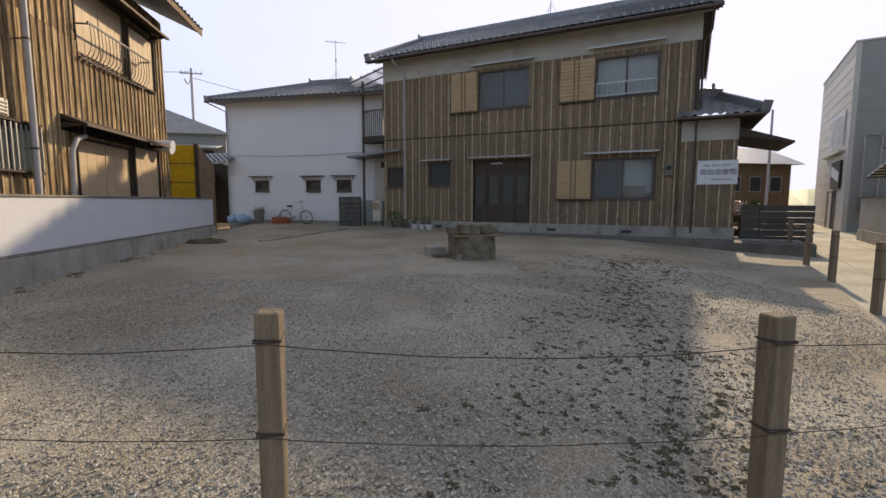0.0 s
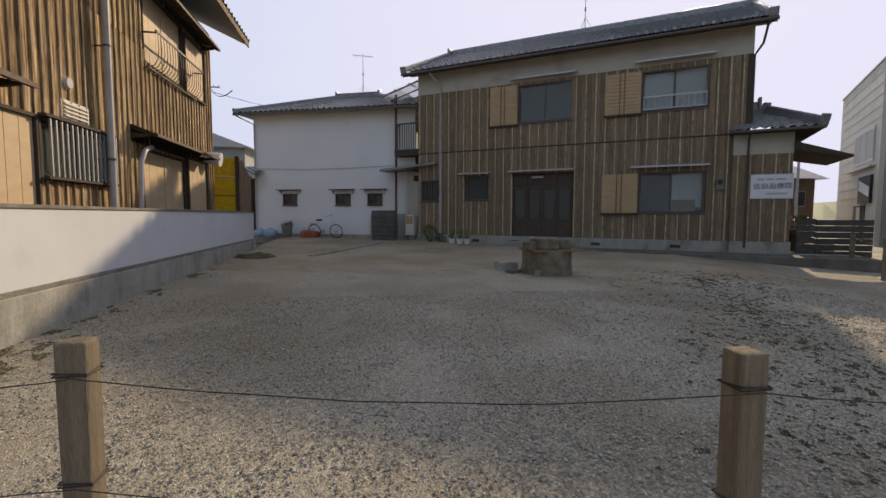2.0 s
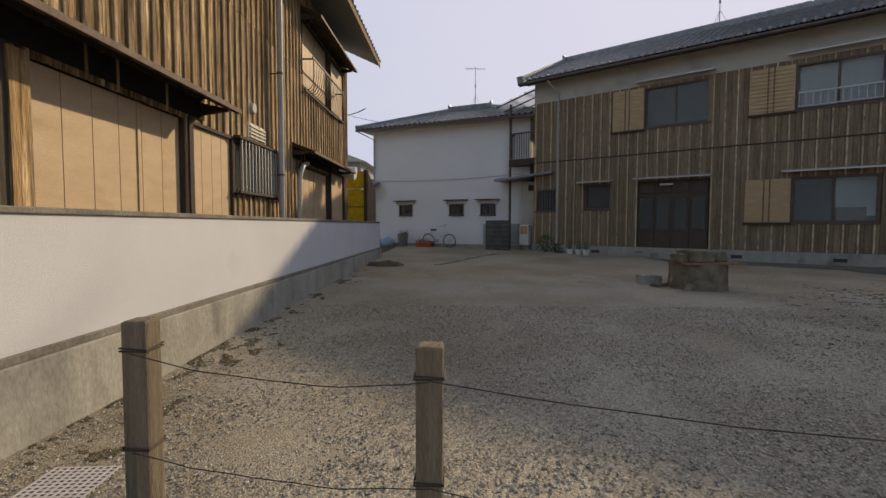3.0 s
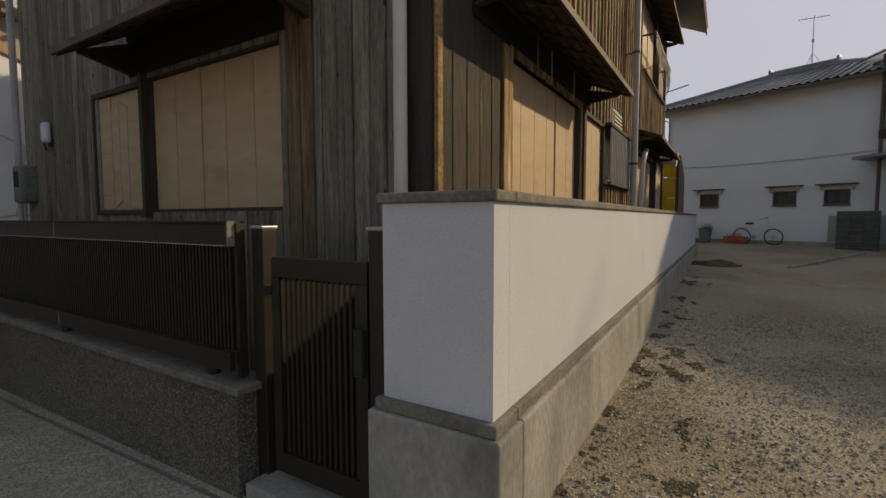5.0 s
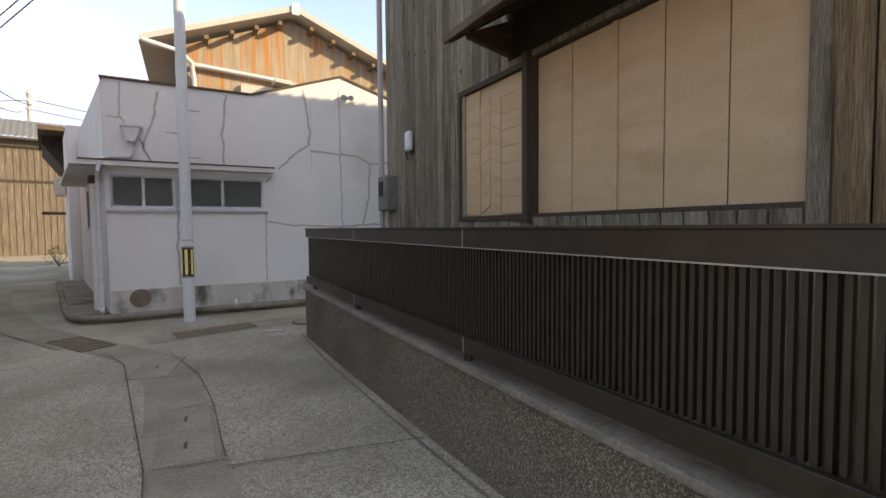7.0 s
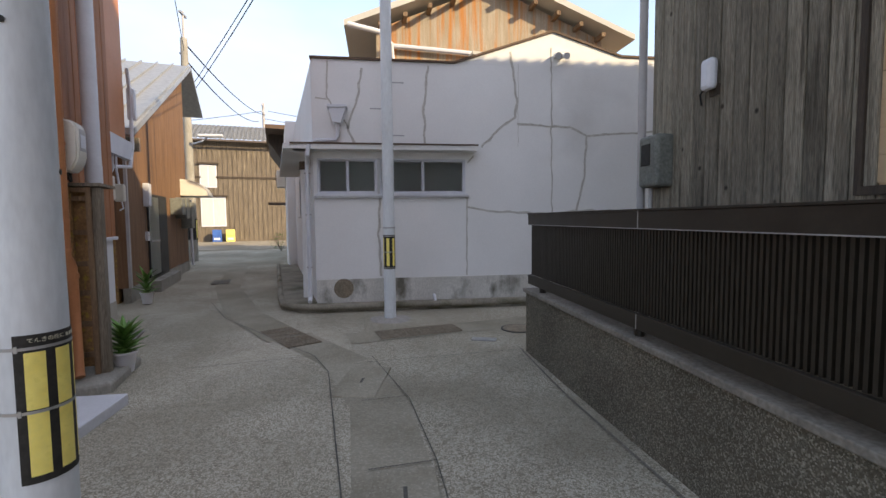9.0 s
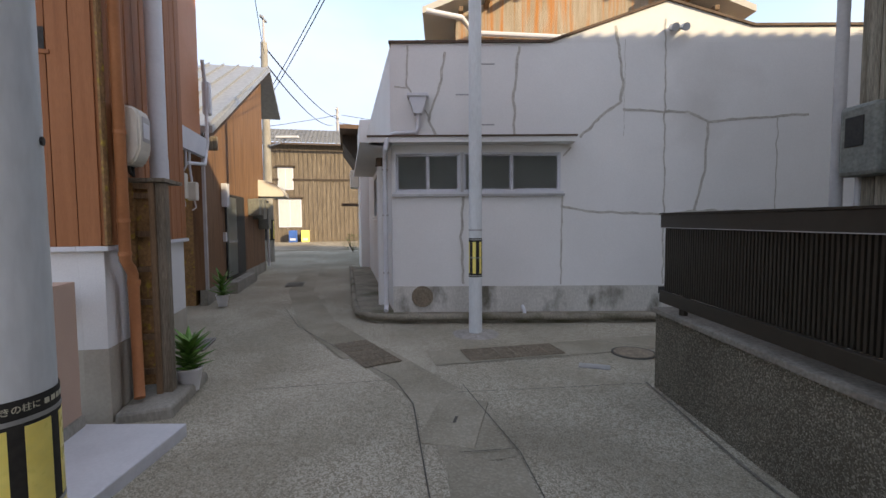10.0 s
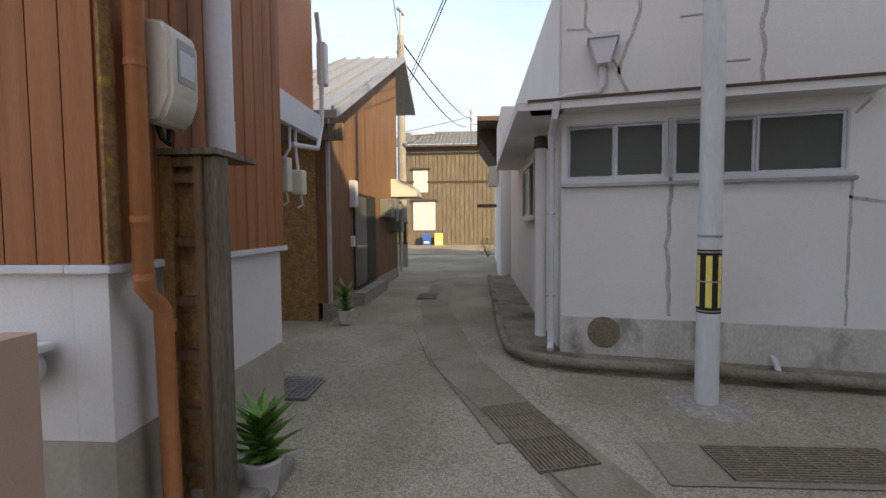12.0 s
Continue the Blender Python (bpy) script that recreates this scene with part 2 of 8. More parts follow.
M_CAP = material("concrete_cap", (0.2, 0.18, 0.15), (0.14, 0.125, 0.105), 4.0, rough=0.85, bump=0.15)
# near-black that stands in for the deep shade under the awnings
M_AWNSHADE = material("awning_shade_black", (0.014, 0.012, 0.009), (0.022, 0.018, 0.013), 4.0, rough=0.9, bump=0.1)
M_FRONTWOOD = material("charred_front_board", (0.155, 0.134, 0.1), (0.28, 0.245, 0.19), 3.0, V, 0.85, 0.4, c3=(0.05, 0.042, 0.03), scale3=1.7, amount=0.36, vary=0.28, fine=28, grain=0.45, knots=(0.04, 0.032, 0.022))
M_PLINTH = material("stained_white_plinth", (0.6, 0.585, 0.54), (0.48, 0.465, 0.42), 2.0, (1, 1, 0.6), 0.85, 0.1, c3=(0.15, 0.14, 0.11), scale3=2.6, amount=0.42, grain=0.12)
M_BRONZE = material("dark_bronze_aluminium", (0.022, 0.0175, 0.012), (0.03, 0.024, 0.017), 8.0, rough=0.42, bump=0.0, metal=0.15, grain=0.08, spec=0.45)
M_TILE = material("grey_roof_tile", (0.24, 0.245, 0.25), (0.15, 0.155, 0.16), 5.0, rough=0.36, bump=0.05, vary=0.15, spec=0.5)
M_SHUT = material("beige_shutter_panel", (0.5, 0.36, 0.23), (0.46, 0.33, 0.2), 2.5, (1, 1, 3), 0.6, 0.05, c3=(0.4, 0.27, 0.15), scale3=1.2, amount=0.3, grain=0.06)
M_SHUTMH = material("tan_shutter_box", (0.46, 0.33, 0.185), (0.4, 0.28, 0.155), 3.0, rough=0.65, bump=0.05, grain=0.08)
M_METAL = material("brushed_aluminium", (0.42, 0.42, 0.41), (0.36, 0.36, 0.36), 10, rough=0.45, bump=0.0, metal=0.6, grain=0.05)
M_PVC = material("white_plastic_pipe", (0.62, 0.63, 0.66), (0.56, 0.57, 0.6), 4.0, rough=0.4, bump=0.0, grain=0.03)
M_GREYPIPE = material("grey_pipe", (0.42, 0.4, 0.39), (0.36, 0.34, 0.33), 4.0, rough=0.45, bump=0.02, grain=0.05)
M_BROWNPIPE = material("brown_pipe", (0.11, 0.085, 0.07), (0.08, 0.06, 0.05), 4.0, rough=0.5, bump=0.02)
M_POLE = material("galvanised_pole", (0.66, 0.69, 0.7), (0.58, 0.61, 0.62), 5.0, (1, 1, 0.3), 0.45, 0.02, metal=0.0, c3=(0.5, 0.53, 0.55), scale3=2.2, amount=0.3, grain=0.07)
M_YELLOW = material("reflective_yellow", (0.9, 0.76, 0.22), (0.84, 0.69, 0.18), 20, rough=0.3, bump=0.0, grain=0.06)
M_BLACK = material("black_band", (0.02, 0.02, 0.018), (0.03, 0.028, 0.025), 10, rough=0.6, bump=0.0)
M_RUST = material("peeling_orange_boards", (0.46, 0.39, 0.3), (0.36, 0.29, 0.2), 2.0, V, 0.85, 0.2, c3=(0.52, 0.22, 0.07), scale3=1.2, amount=0.62, vary=0.15)
M_ORANGE = material("orange_brown_siding", (0.35, 0.14, 0.058), (0.29, 0.113, 0.046), 2.0, V, 0.6, 0.05, c3=(0.2, 0.085, 0.045), scale3=1.0, amount=0.33, vary=0.09, grain=0.12)
M_ORANGE2 = material("orange_sheet", (0.5, 0.2, 0.085), (0.45, 0.18, 0.075), 2.0, rough=0.5, bump=0.02, grain=0.05)
M_BROWN = material("brown_corrugated_sheet", (0.225, 0.122, 0.062), (0.165, 0.086, 0.044), 2.0, V, 0.7, 0.12, c3=(0.1, 0.057, 0.034), scale3=0.8, amount=0.45, grain=0.18)
M_LICHEN = material("lichen_covered_timber", (0.34, 0.2, 0.09), (0.24, 0.14, 0.065), 9.0, rough=0.9, bump=0.3, c3=(0.42, 0.31, 0.05), scale3=14, amount=0.4)
M_PINK = material("pink_stucco", (0.52, 0.37, 0.29), (0.48, 0.34, 0.27), 3.0, rough=0.85, bump=0.06, grain=0.05, fine=120)
M_BEIGEBASE = material("beige_render", (0.4, 0.37, 0.31), (0.34, 0.31, 0.26), 3.0, rough=0.9, bump=0.06, grain=0.06)
M_SLAB = material("pale_slab", (0.58, 0.59, 0.61), (0.52, 0.53, 0.55), 3.0, rough=0.6, bump=0.02, grain=0.04)
M_FARWOOD = material("pale_weathered_boards", (0.19, 0.155, 0.115), (0.115, 0.093, 0.07), 2.0, V, 0.85, 0.2, c3=(0.3, 0.25, 0.18), scale3=1.6, amount=0.35, grain=0.35)
M_GREYSIDE = material("grey_metal_siding", (0.3, 0.3, 0.275), (0.27, 0.27, 0.25), 1.0, rough=0.6, bump=0.02, grain=0.04)
M_CREAMSIDE = material("cream_metal_siding", (0.52, 0.5, 0.44), (0.47, 0.45, 0.4), 1.0, rough=0.6, bump=0.02, grain=0.04)
M_CREAM = material("cream_plastic", (0.62, 0.58, 0.5), (0.57, 0.54, 0.47), 6.0, rough=0.4, bump=0.0, grain=0.03)
M_GREYBOX = material("grey_green_box", (0.17, 0.175, 0.15), (0.13, 0.135, 0.12), 6.0, rough=0.5, bump=0.02)
M_OCHREPIPE = material("terracotta_pipe", (0.43, 0.18, 0.08), (0.38, 0.155, 0.068), 4.0, rough=0.5, bump=0.02, grain=0.06)
M_GLASS = glass_material("window_glass")
M_FROST = glass_material("frosted_glass", (0.5, 0.53, 0.5), 0.35)
# the shade inside rooms and openings, put into a flat dark colour
M_UNLITROOM = material("unlit_interior_shade", (0.06, 0.06, 0.06), (0.045, 0.045, 0.045), 2.0, rough=0.9, bump=0.0)
M_CURTAIN = material("pale_curtain", (0.55, 0.55, 0.53), (0.48, 0.48, 0.47), 6.0, (8, 8, 0.3), 0.9, 0.1)
M_DOOR = material("brown_door_panel", (0.075, 0.055, 0.042), (0.06, 0.045, 0.035), 4.0, rough=0.5, bump=0.03)
M_STONE = material("rough_stone", (0.2, 0.17, 0.12), (0.12, 0.1, 0.07), 5.0, rough=0.92, bump=0.4, c3=(0.34, 0.3, 0.25), scale3=3.0, amount=0.35)
M_WIRE = material("rusty_wire", (0.07, 0.05, 0.04), (0.05, 0.04, 0.035), 30, rough=0.7, bump=0.0, metal=0.3)
M_CABLE = material("black_cable", (0.02, 0.02, 0.022), (0.03, 0.03, 0.03), 10, rough=0.6, bump=0.0)
M_LEAF = material("green_leaf", (0.07, 0.14, 0.03), (0.05, 0.1, 0.025), 8.0, rough=0.5, bump=0.0, vary=0.2)
M_DRY = material("dry_weed", (0.11, 0.085, 0.045), (0.07, 0.055, 0.03), 8.0, rough=0.9, bump=0.1, c3=(0.06, 0.055, 0.025), scale3=6, amount=0.5)
M_CRACK = material("crack_filler", (0.5, 0.48, 0.43), (0.41, 0.39, 0.35), 9.0, rough=0.95, bump=0.1)
M_FLASH = material("rusty_flashing", (0.12, 0.075, 0.05), (0.09, 0.06, 0.042), 6.0, rough=0.7, bump=0.05)
M_POLY = glass_material("polycarbonate_sheet", (0.85, 0.85, 0.82), 0.4)
M_BLUE = material("blue_plastic", (0.05, 0.14, 0.42), (0.04, 0.11, 0.34), 5, rough=0.5, bump=0.0)
M_BLUEBAG = material("pale_blue_bag", (0.3, 0.42, 0.52), (0.24, 0.35, 0.45), 7, rough=0.5, bump=0.15)
M_REDCRATE = material("red_plastic_crate", (0.42, 0.1, 0.045), (0.34, 0.08, 0.04), 5, rough=0.55, bump=0.0)
M_YELSHEET = material("yellow_lichened_sheet", (0.5, 0.35, 0.015), (0.4, 0.27, 0.015), 8.0, rough=0.8, bump=0.1, c3=(0.25, 0.18, 0.02), scale3=7, amount=0.3)
M_SIGN = material("white_sign_board", (0.62, 0.63, 0.65), (0.58, 0.59, 0.61), 5, rough=0.5, bump=0.0, grain=0.03)
M_INK = material("dark_lettering", (0.035, 0.035, 0.04), (0.05, 0.05, 0.05), 5, rough=0.7, bump=0.0)
M_TRUNK = material("bark", (0.1, 0.075, 0.05), (0.065, 0.05, 0.035), 9, rough=0.95, bump=0.4)
M_POT = material("white_glazed_pot", (0.66, 0.66, 0.67), (0.6, 0.6, 0.61), 5, rough=0.35, bump=0.0, grain=0.03)
M_MOSSC = material("mossy_concrete", (0.27, 0.245, 0.195), (0.2, 0.18, 0.14), 3.0, rough=0.9, bump=0.25, c3=(0.095, 0.088, 0.05), scale3=1.6, amount=0.5, grain=0.2)
M_PEEL = material("peeling_brown_board", (0.12, 0.08, 0.043), (0.23, 0.165, 0.1), 3.0, V, 0.85, 0.35, c3=(0.045, 0.032, 0.02), scale3=1.8, amount=0.45, fine=20, grain=0.4)
M_FLOWER = material("dry_pink_blossom", (0.5, 0.33, 0.26), (0.4, 0.25, 0.17), 8, rough=0.8, bump=0.0, vary=0.2)


# ---- building helpers ----
def thing(name, m=None, label="", category="", group="", kind=""):
    ob = new(name)
    ob.empty_display_size = 0.1
    ob.matrix_world = m or Matrix()
    return tagged(ob, label, category, group, kind)


def part(name, bm, mat, parent=None, label="", m=None, smooth=False):
    me = bpy.data.meshes.new(name)
    bm.to_mesh(me)
    bm.free()
    me.materials.append(mat)
    if smooth:
        for f in me.polygons:
            f.use_smooth = True
        me.set_sharp_from_angle(angle=radians(48))
    ob = new(name, me)
    if parent:
        ob.parent = parent
    if m:
        ob.matrix_basis = m
    return tagged(ob, label)


def piece(name, me, parent, m):
    ob = new(name, me)
    ob.parent = parent
    ob.matrix_basis = m
    return ob


def bx(bm, x0, x1, y0, y1, z0, z1, bevel=0.0):
    r = bmesh.ops.create_cube(bm, size=1.0)
    vs = r["verts"]
    for v in vs:
        v.co = Vector(((x0 + x1) / 2 + v.co.x * (x1 - x0), (y0 + y1) / 2 + v.co.y * (y1 - y0), (z0 + z1) / 2 + v.co.z * (z1 - z0)))
    if bevel:
        edges = list({e for v in vs for e in v.link_edges})
        bmesh.ops.bevel(bm, geom=edges, offset=bevel, segments=2, affect="EDGES", profile=0.5)
    return bm


def box(*a, bevel=0.0):
    return bx(bmesh.new(), *a, bevel=bevel)


def cyl(bm, p0, p1, r0, r1=None, seg=12):
    p0, p1 = Vector(p0), Vector(p1)
    d = p1 - p0
    r = bmesh.ops.create_cone(bm, cap_ends=True, segments=seg, radius1=r0, radius2=r0 if r1 is None else r1, depth=d.length)
    mt = Matrix.Translation((p0 + p1) / 2) @ d.to_track_quat("Z", "Y").to_matrix().to_4x4()
    bmesh.ops.transform(bm, matrix=mt, verts=r["verts"])
    return bm


def tube(bm, pts, r, seg=8):
    """A pipe of one skin swept along the points."""
    pts = [Vector(p) for p in pts]
    up = Vector((0.13, 0.27, 1.0)).normalized()
    rings = []
    for i, p in enumerate(pts):
        d = (pts[min(i + 1, len(pts) - 1)] - pts[max(i - 1, 0)]).normalized()
        a = d.cross(up)
        if a.length < 0.35:
            a = d.cross(Vector((1.0, 0.3, 0.1)))
        if rings and a.dot(last) < 0:
            a = -a
        last = a.normalized()
        if rings:
            flat = prev - d * prev.dot(d)
            if flat.length > 0.2:
                last = flat.normalized()
        prev = last
        c = d.cross(last)
        rings.append([bm.verts.new(p + (last * math.cos(2 * math.pi * k / seg) + c * math.sin(2 * math.pi * k / seg)) * r) for k in range(seg)])
    for a, b in zip(rings[:-1], rings[1:]):
        for k in range(seg):
            j = (k + 1) % seg
            bm.faces.new((a[k], a[j], b[j], b[k]))
    bm.faces.new(list(reversed(rings[0])))
    bm.faces.new(rings[-1])
    return bm


def prism(bm, pts, axis, a, b):
    """A polygon given in the two other axes, drawn out from a to b along the axis."""
    def put(p, w):
        return {"x": (w, p[0], p[1]), "y": (p[0], w, p[1]), "z": (p[0], p[1], w)}[axis]
    va = [bm.verts.new(put(p, a)) for p in pts]
    vb = [bm.verts.new(put(p, b)) for p in pts]
    bm.faces.new(va)
    bm.faces.new(list(reversed(vb)))
    for i in range(len(pts)):
        j = (i + 1) % len(pts)
        bm.faces.new((va[i], vb[i], vb[j], va[j]))
    bmesh.ops.recalc_face_normals(bm, faces=bm.faces)
    return bm


def lathe(bm, profile, seg=20):
    """Turn (radius, height) pairs about the z axis."""
    rings = []
    for r, z in profile:
        rings.append([bm.verts.new((r * math.cos(2 * math.pi * i / seg), r * math.sin(2 * math.pi * i / seg), z)) for i in range(seg)])
    for a, b in zip(rings[:-1], rings[1:]):
        for i in range(seg):
            j = (i + 1) % seg
            bm.faces.new((a[i], a[j], b[j], b[i]))
    bm.faces.new(list(reversed(rings[0])))
    bm.faces.new(rings[-1])
    return bm


def jitter(bm, amount, seed=1):
    rnd = random.Random(seed)
    for v in bm.verts:
        v.co += Vector((rnd.uniform(-1, 1), rnd.uniform(-1, 1), rnd.uniform(-1, 1))) * amount
    return bm


def ragged(bm, amount, seed):
    for v in bm.verts:
        v.co += Vector((noise.noise(v.co * 7 + Vector((seed, 0, 0))), noise.noise(v.co * 7 + Vector((0, seed, 0))), noise.noise(v.co * 7 + Vector((0, 0, seed))))) * amount
    return bm


def wall_mesh(u0, u1, z0, z1, holes, v0, v1):
    """A wall along x from u0 to u1, between v0 and v1 in y, with rectangular holes (u0, u1, z0, z1): one closed shell."""
    us = sorted({u0, u1, *[min(max(h[i], u0), u1) for h in holes for i in (0, 1)]})
    zs = sorted({z0, z1, *[min(max(h[i], z0), z1) for h in holes for i in (2, 3)]})
    bm = bmesh.new()
    vert = {}

    def at(i, j, k):
        if (i, j, k) not in vert:
            vert[i, j, k] = bm.verts.new((us[i], v1 if k else v0, zs[j]))
        return vert[i, j, k]

    def solid(i, j):
        if not (0 <= i < len(us) - 1 and 0 <= j < len(zs) - 1):
            return False
        a, c = (us[i] + us[i + 1]) / 2, (zs[j] + zs[j + 1]) / 2
        return not any(h[0] < a < h[1] and h[2] < c < h[3] for h in holes)

    for i in range(len(us) - 1):
        for j in range(len(zs) - 1):
            if not solid(i, j):
                continue
            bm.faces.new((at(i, j, 0), at(i + 1, j, 0), at(i + 1, j + 1, 0), at(i, j + 1, 0)))
            bm.faces.new((at(i, j, 1), at(i, j + 1, 1), at(i + 1, j + 1, 1), at(i + 1, j, 1)))
            for di, dj, p, q in ((-1, 0, (i, j), (i, j + 1)), (1, 0, (i + 1, j + 1), (i + 1, j)), (0, -1, (i + 1, j), (i, j)), (0, 1, (i, j + 1), (i + 1, j + 1))):
                if not solid(i + di, j + dj):
                    bm.faces.new((at(*p, 0), at(*q, 0), at(*q, 1), at(*p, 1)))
    return bm


board_cache = {}


def boards(parent, name, mat, u0, u1, z0, z1, holes, width, thick, v, seed=1, gap=0.006, limit=280):
    """Upright boards on a wall's outer face (which looks to -y), cut round the holes."""
    rnd = random.Random(seed)
    n = max(1, round((u1 - u0) / width))
    w = (u1 - u0) / n
    made = 0
    for i in range(n):
        a, b = u0 + i * w, u0 + (i + 1) * w
        spans = [(z0, z1)]
        for h in holes:
            if h[0] < (a + b) / 2 < h[1]:
                nxt = []
                for s in spans:
                    if h[2] <= s[0] and h[3] >= s[1]:
                        continue
                    if h[3] <= s[0] or h[2] >= s[1]:
                        nxt.append(s)
                        continue
                    if h[2] - s[0] > 0.03:
                        nxt.append((s[0], h[2]))
                    if s[1] - h[3] > 0.03:
                        nxt.append((h[3], s[1]))
                spans = nxt
        for c, d in spans:
            key = (mat.name, round(w, 3), round(d - c, 2), thick)
            if key not in board_cache:
                bm = box(-w / 2 + gap / 2, w / 2 - gap / 2, -thick, 0, 0, d - c)
                top = [e for e in bm.edges if all(abs(vv.co.y + thick) < 1e-5 for vv in e.verts) and abs(e.verts[0].co.x - e.verts[1].co.x) < 1e-5]
                bmesh.ops.bevel(bm, geom=top, offset=min(0.006, thick * 0.4), segments=1, affect="EDGES")
                me = bpy.data.meshes.new(name)
                bm.to_mesh(me)
                bm.free()
                me.materials.append(mat)
                board_cache[key] = me
            piece(name, board_cache[key], parent, Matrix.Translation(((a + b) / 2, v - rnd.uniform(0, 0.006), c)))
            made += 1
    return made


def tiled_slope(u0, u1, v0, z0, v1, z1, pitch=0.27, step=0.26, inset0=0.0, inset1=0.0):
    """A slope of wavy tiles from the eave (v0, z0) up to the ridge (v1, z1); insets narrow it towards the ridge (hips)."""
    run = math.hypot(v1 - v0, z1 - z0)
    rows = max(2, round(run / step))
    cols = max(4, round((u1 - u0) / pitch) * 6)
    bm = bmesh.new()
    nv, nz = -(z1 - z0) / run, (v1 - v0) / run
    if nz < 0:
        nv, nz = -nv, -nz
    grid = []
    for r in range(rows):
        for edge in (0, 1):
            f = (r + edge) / rows
            lift = 0.035 if edge == 0 else 0.0
            line = []
            for c in range(cols + 1):
                g = c / cols
                a, b = u0 + inset0 * f, u1 - inset1 * f
                u = a + (b - a) * g
                wv = 0.032 * math.cos(2 * math.pi * u / pitch)
                h = lift + wv
                line.append(bm.verts.new((u, v0 + (v1 - v0) * f + nv * h, z0 + (z1 - z0) * f + nz * h)))
            grid.append(line)
    for a, b in zip(grid[:-1], grid[1:]):
        for c in range(cols):
            bm.faces.new((a[c], a[c + 1], b[c + 1], b[c]))
    bmesh.ops.recalc_face_normals(bm, faces=bm.faces)
    return bm


def ridge_mesh(p0, p1, width=0.3, height=0.32):
    """A stacked ridge of flat tiles with a round cap and end ornaments."""
    p0, p1 = Vector(p0), Vector(p1)
    d = p1 - p0
    L = d.length
    bm = bmesh.new()
    for k in range(4):
        h = height * 0.62 / 4
        bx(bm, 0, L, -width / 2 + 0.015 * k, width / 2 - 0.015 * k, k * h, (k + 0.8) * h)
    n = max(2, int(L / 0.28))
    for k in range(n):
        cyl(bm, (k * L / n, 0, height * 0.66), ((k + 0.96) * L / n, 0, height * 0.66), width * 0.3, width * 0.27, 8)
    for x in (0, L):
        bx(bm, x - 0.05, x + 0.05, -width * 0.6, width * 0.6, -0.05, height * 1.15, 0.03)
    mt = Matrix.Translation(p0) @ d.to_track_quat("X", "Z").to_matrix().to_4x4()
    bmesh.ops.transform(bm, matrix=mt, verts=bm.verts)
    return bm


def window(parent, u0, u1, z0, z1, v, frame_mat, glass, panes=2, name="window", back=0.35, curtain=None, sill=True, label="", t=0.045, s=0.035):
    """A sliding window in an opening whose outer face is at v (looking to -y): frame, sashes with panes, and a sheet
    behind, curtain or coloured with an unlit room's shade.
    """
    bm = bmesh.new()
    bx(bm, u0, u1, v - 0.03, v + 0.09, z0, z0 + t)
    bx(bm, u0, u1, v - 0.03, v + 0.09, z1 - t, z1)
    bx(bm, u0, u0 + t, v - 0.03, v + 0.09, z0 + t, z1 - t)
    bx(bm, u1 - t, u1, v - 0.03, v + 0.09, z0 + t, z1 - t)
    win = part(name, bm, frame_mat, parent, label)
    w = (u1 - u0 - 2 * t) / panes
    for i in range(panes):
        a, b = u0 + t + i * w, u0 + t + (i + 1) * w
        off = 0.0 if i % 2 else 0.035
        bm = bmesh.new()
        lo, hi = z0 + t, z1 - t
        bx(bm, a, b, v + off, v + off + 0.03, lo, lo + s)
        bx(bm, a, b, v + off, v + off + 0.03, hi - s, hi)
        bx(bm, a, a + s, v + off, v + off + 0.03, lo + s, hi - s)
        bx(bm, b - s, b, v + off, v + off + 0.03, lo + s, hi - s)
        part("sash", bm, frame_mat, win)
        part("pane", box(a + s, b - s, v + off + 0.012, v + off + 0.018, lo + s, hi - s), glass, win)
    part("room_lining", box(u0, u1, v + back, v + back + 0.02, z0, z1), curtain or M_UNLITROOM, win)
    if sill:
        part("sill", box(u0 - 0.04, u1 + 0.04, v - 0.07, v + 0.02, z0 - 0.035, z0), frame_mat, win)
    return win


def hood(parent, u0, u1, z, v, depth=0.28, mat=None, drop=0.06):
    """A thin sloping hood over a window."""
    bm = prism(bmesh.new(), [(v, z + drop), (v - depth, z), (v - depth, z - 0.025), (v, z + drop - 0.03)], "x", u0, u1)
    bx(bm, u0, u1, v - depth - 0.012, v - depth, z - 0.04, z + 0.01)
    return part("window_hood", bm, mat or M_METAL, parent)


# ---- the ground ----
def smooth(a, b, x):
    t = min(1.0, max(0.0, (x - a) / (b - a)))
    return t * t * (3 - 2 * t)


RX, RY = 0.65, 0.76                      # direction of the side road past the lot


def ground_z(x, y):
    street = -0.15 * smooth(-4.5, -13.0, x) if x < -4.5 else 0.0
    n = 0.76 * x - 0.65 * y
    inside = smooth(-6.2, -5.2, x) * smooth(2.0, -3.0, n)
    edge = 1.85 - 0.15 * x
    rise = 0.11 * smooth(edge - 0.5, edge + 0.5, y) + 0.13 * smooth(3.0, 11.0, y) + 0.2 * smooth(11.0, 28.0, y)
    return street + inside * rise + 0.1 * smooth(5.0, 30.0, y) * (1 - inside) * smooth(-6.2, -5.2, x)


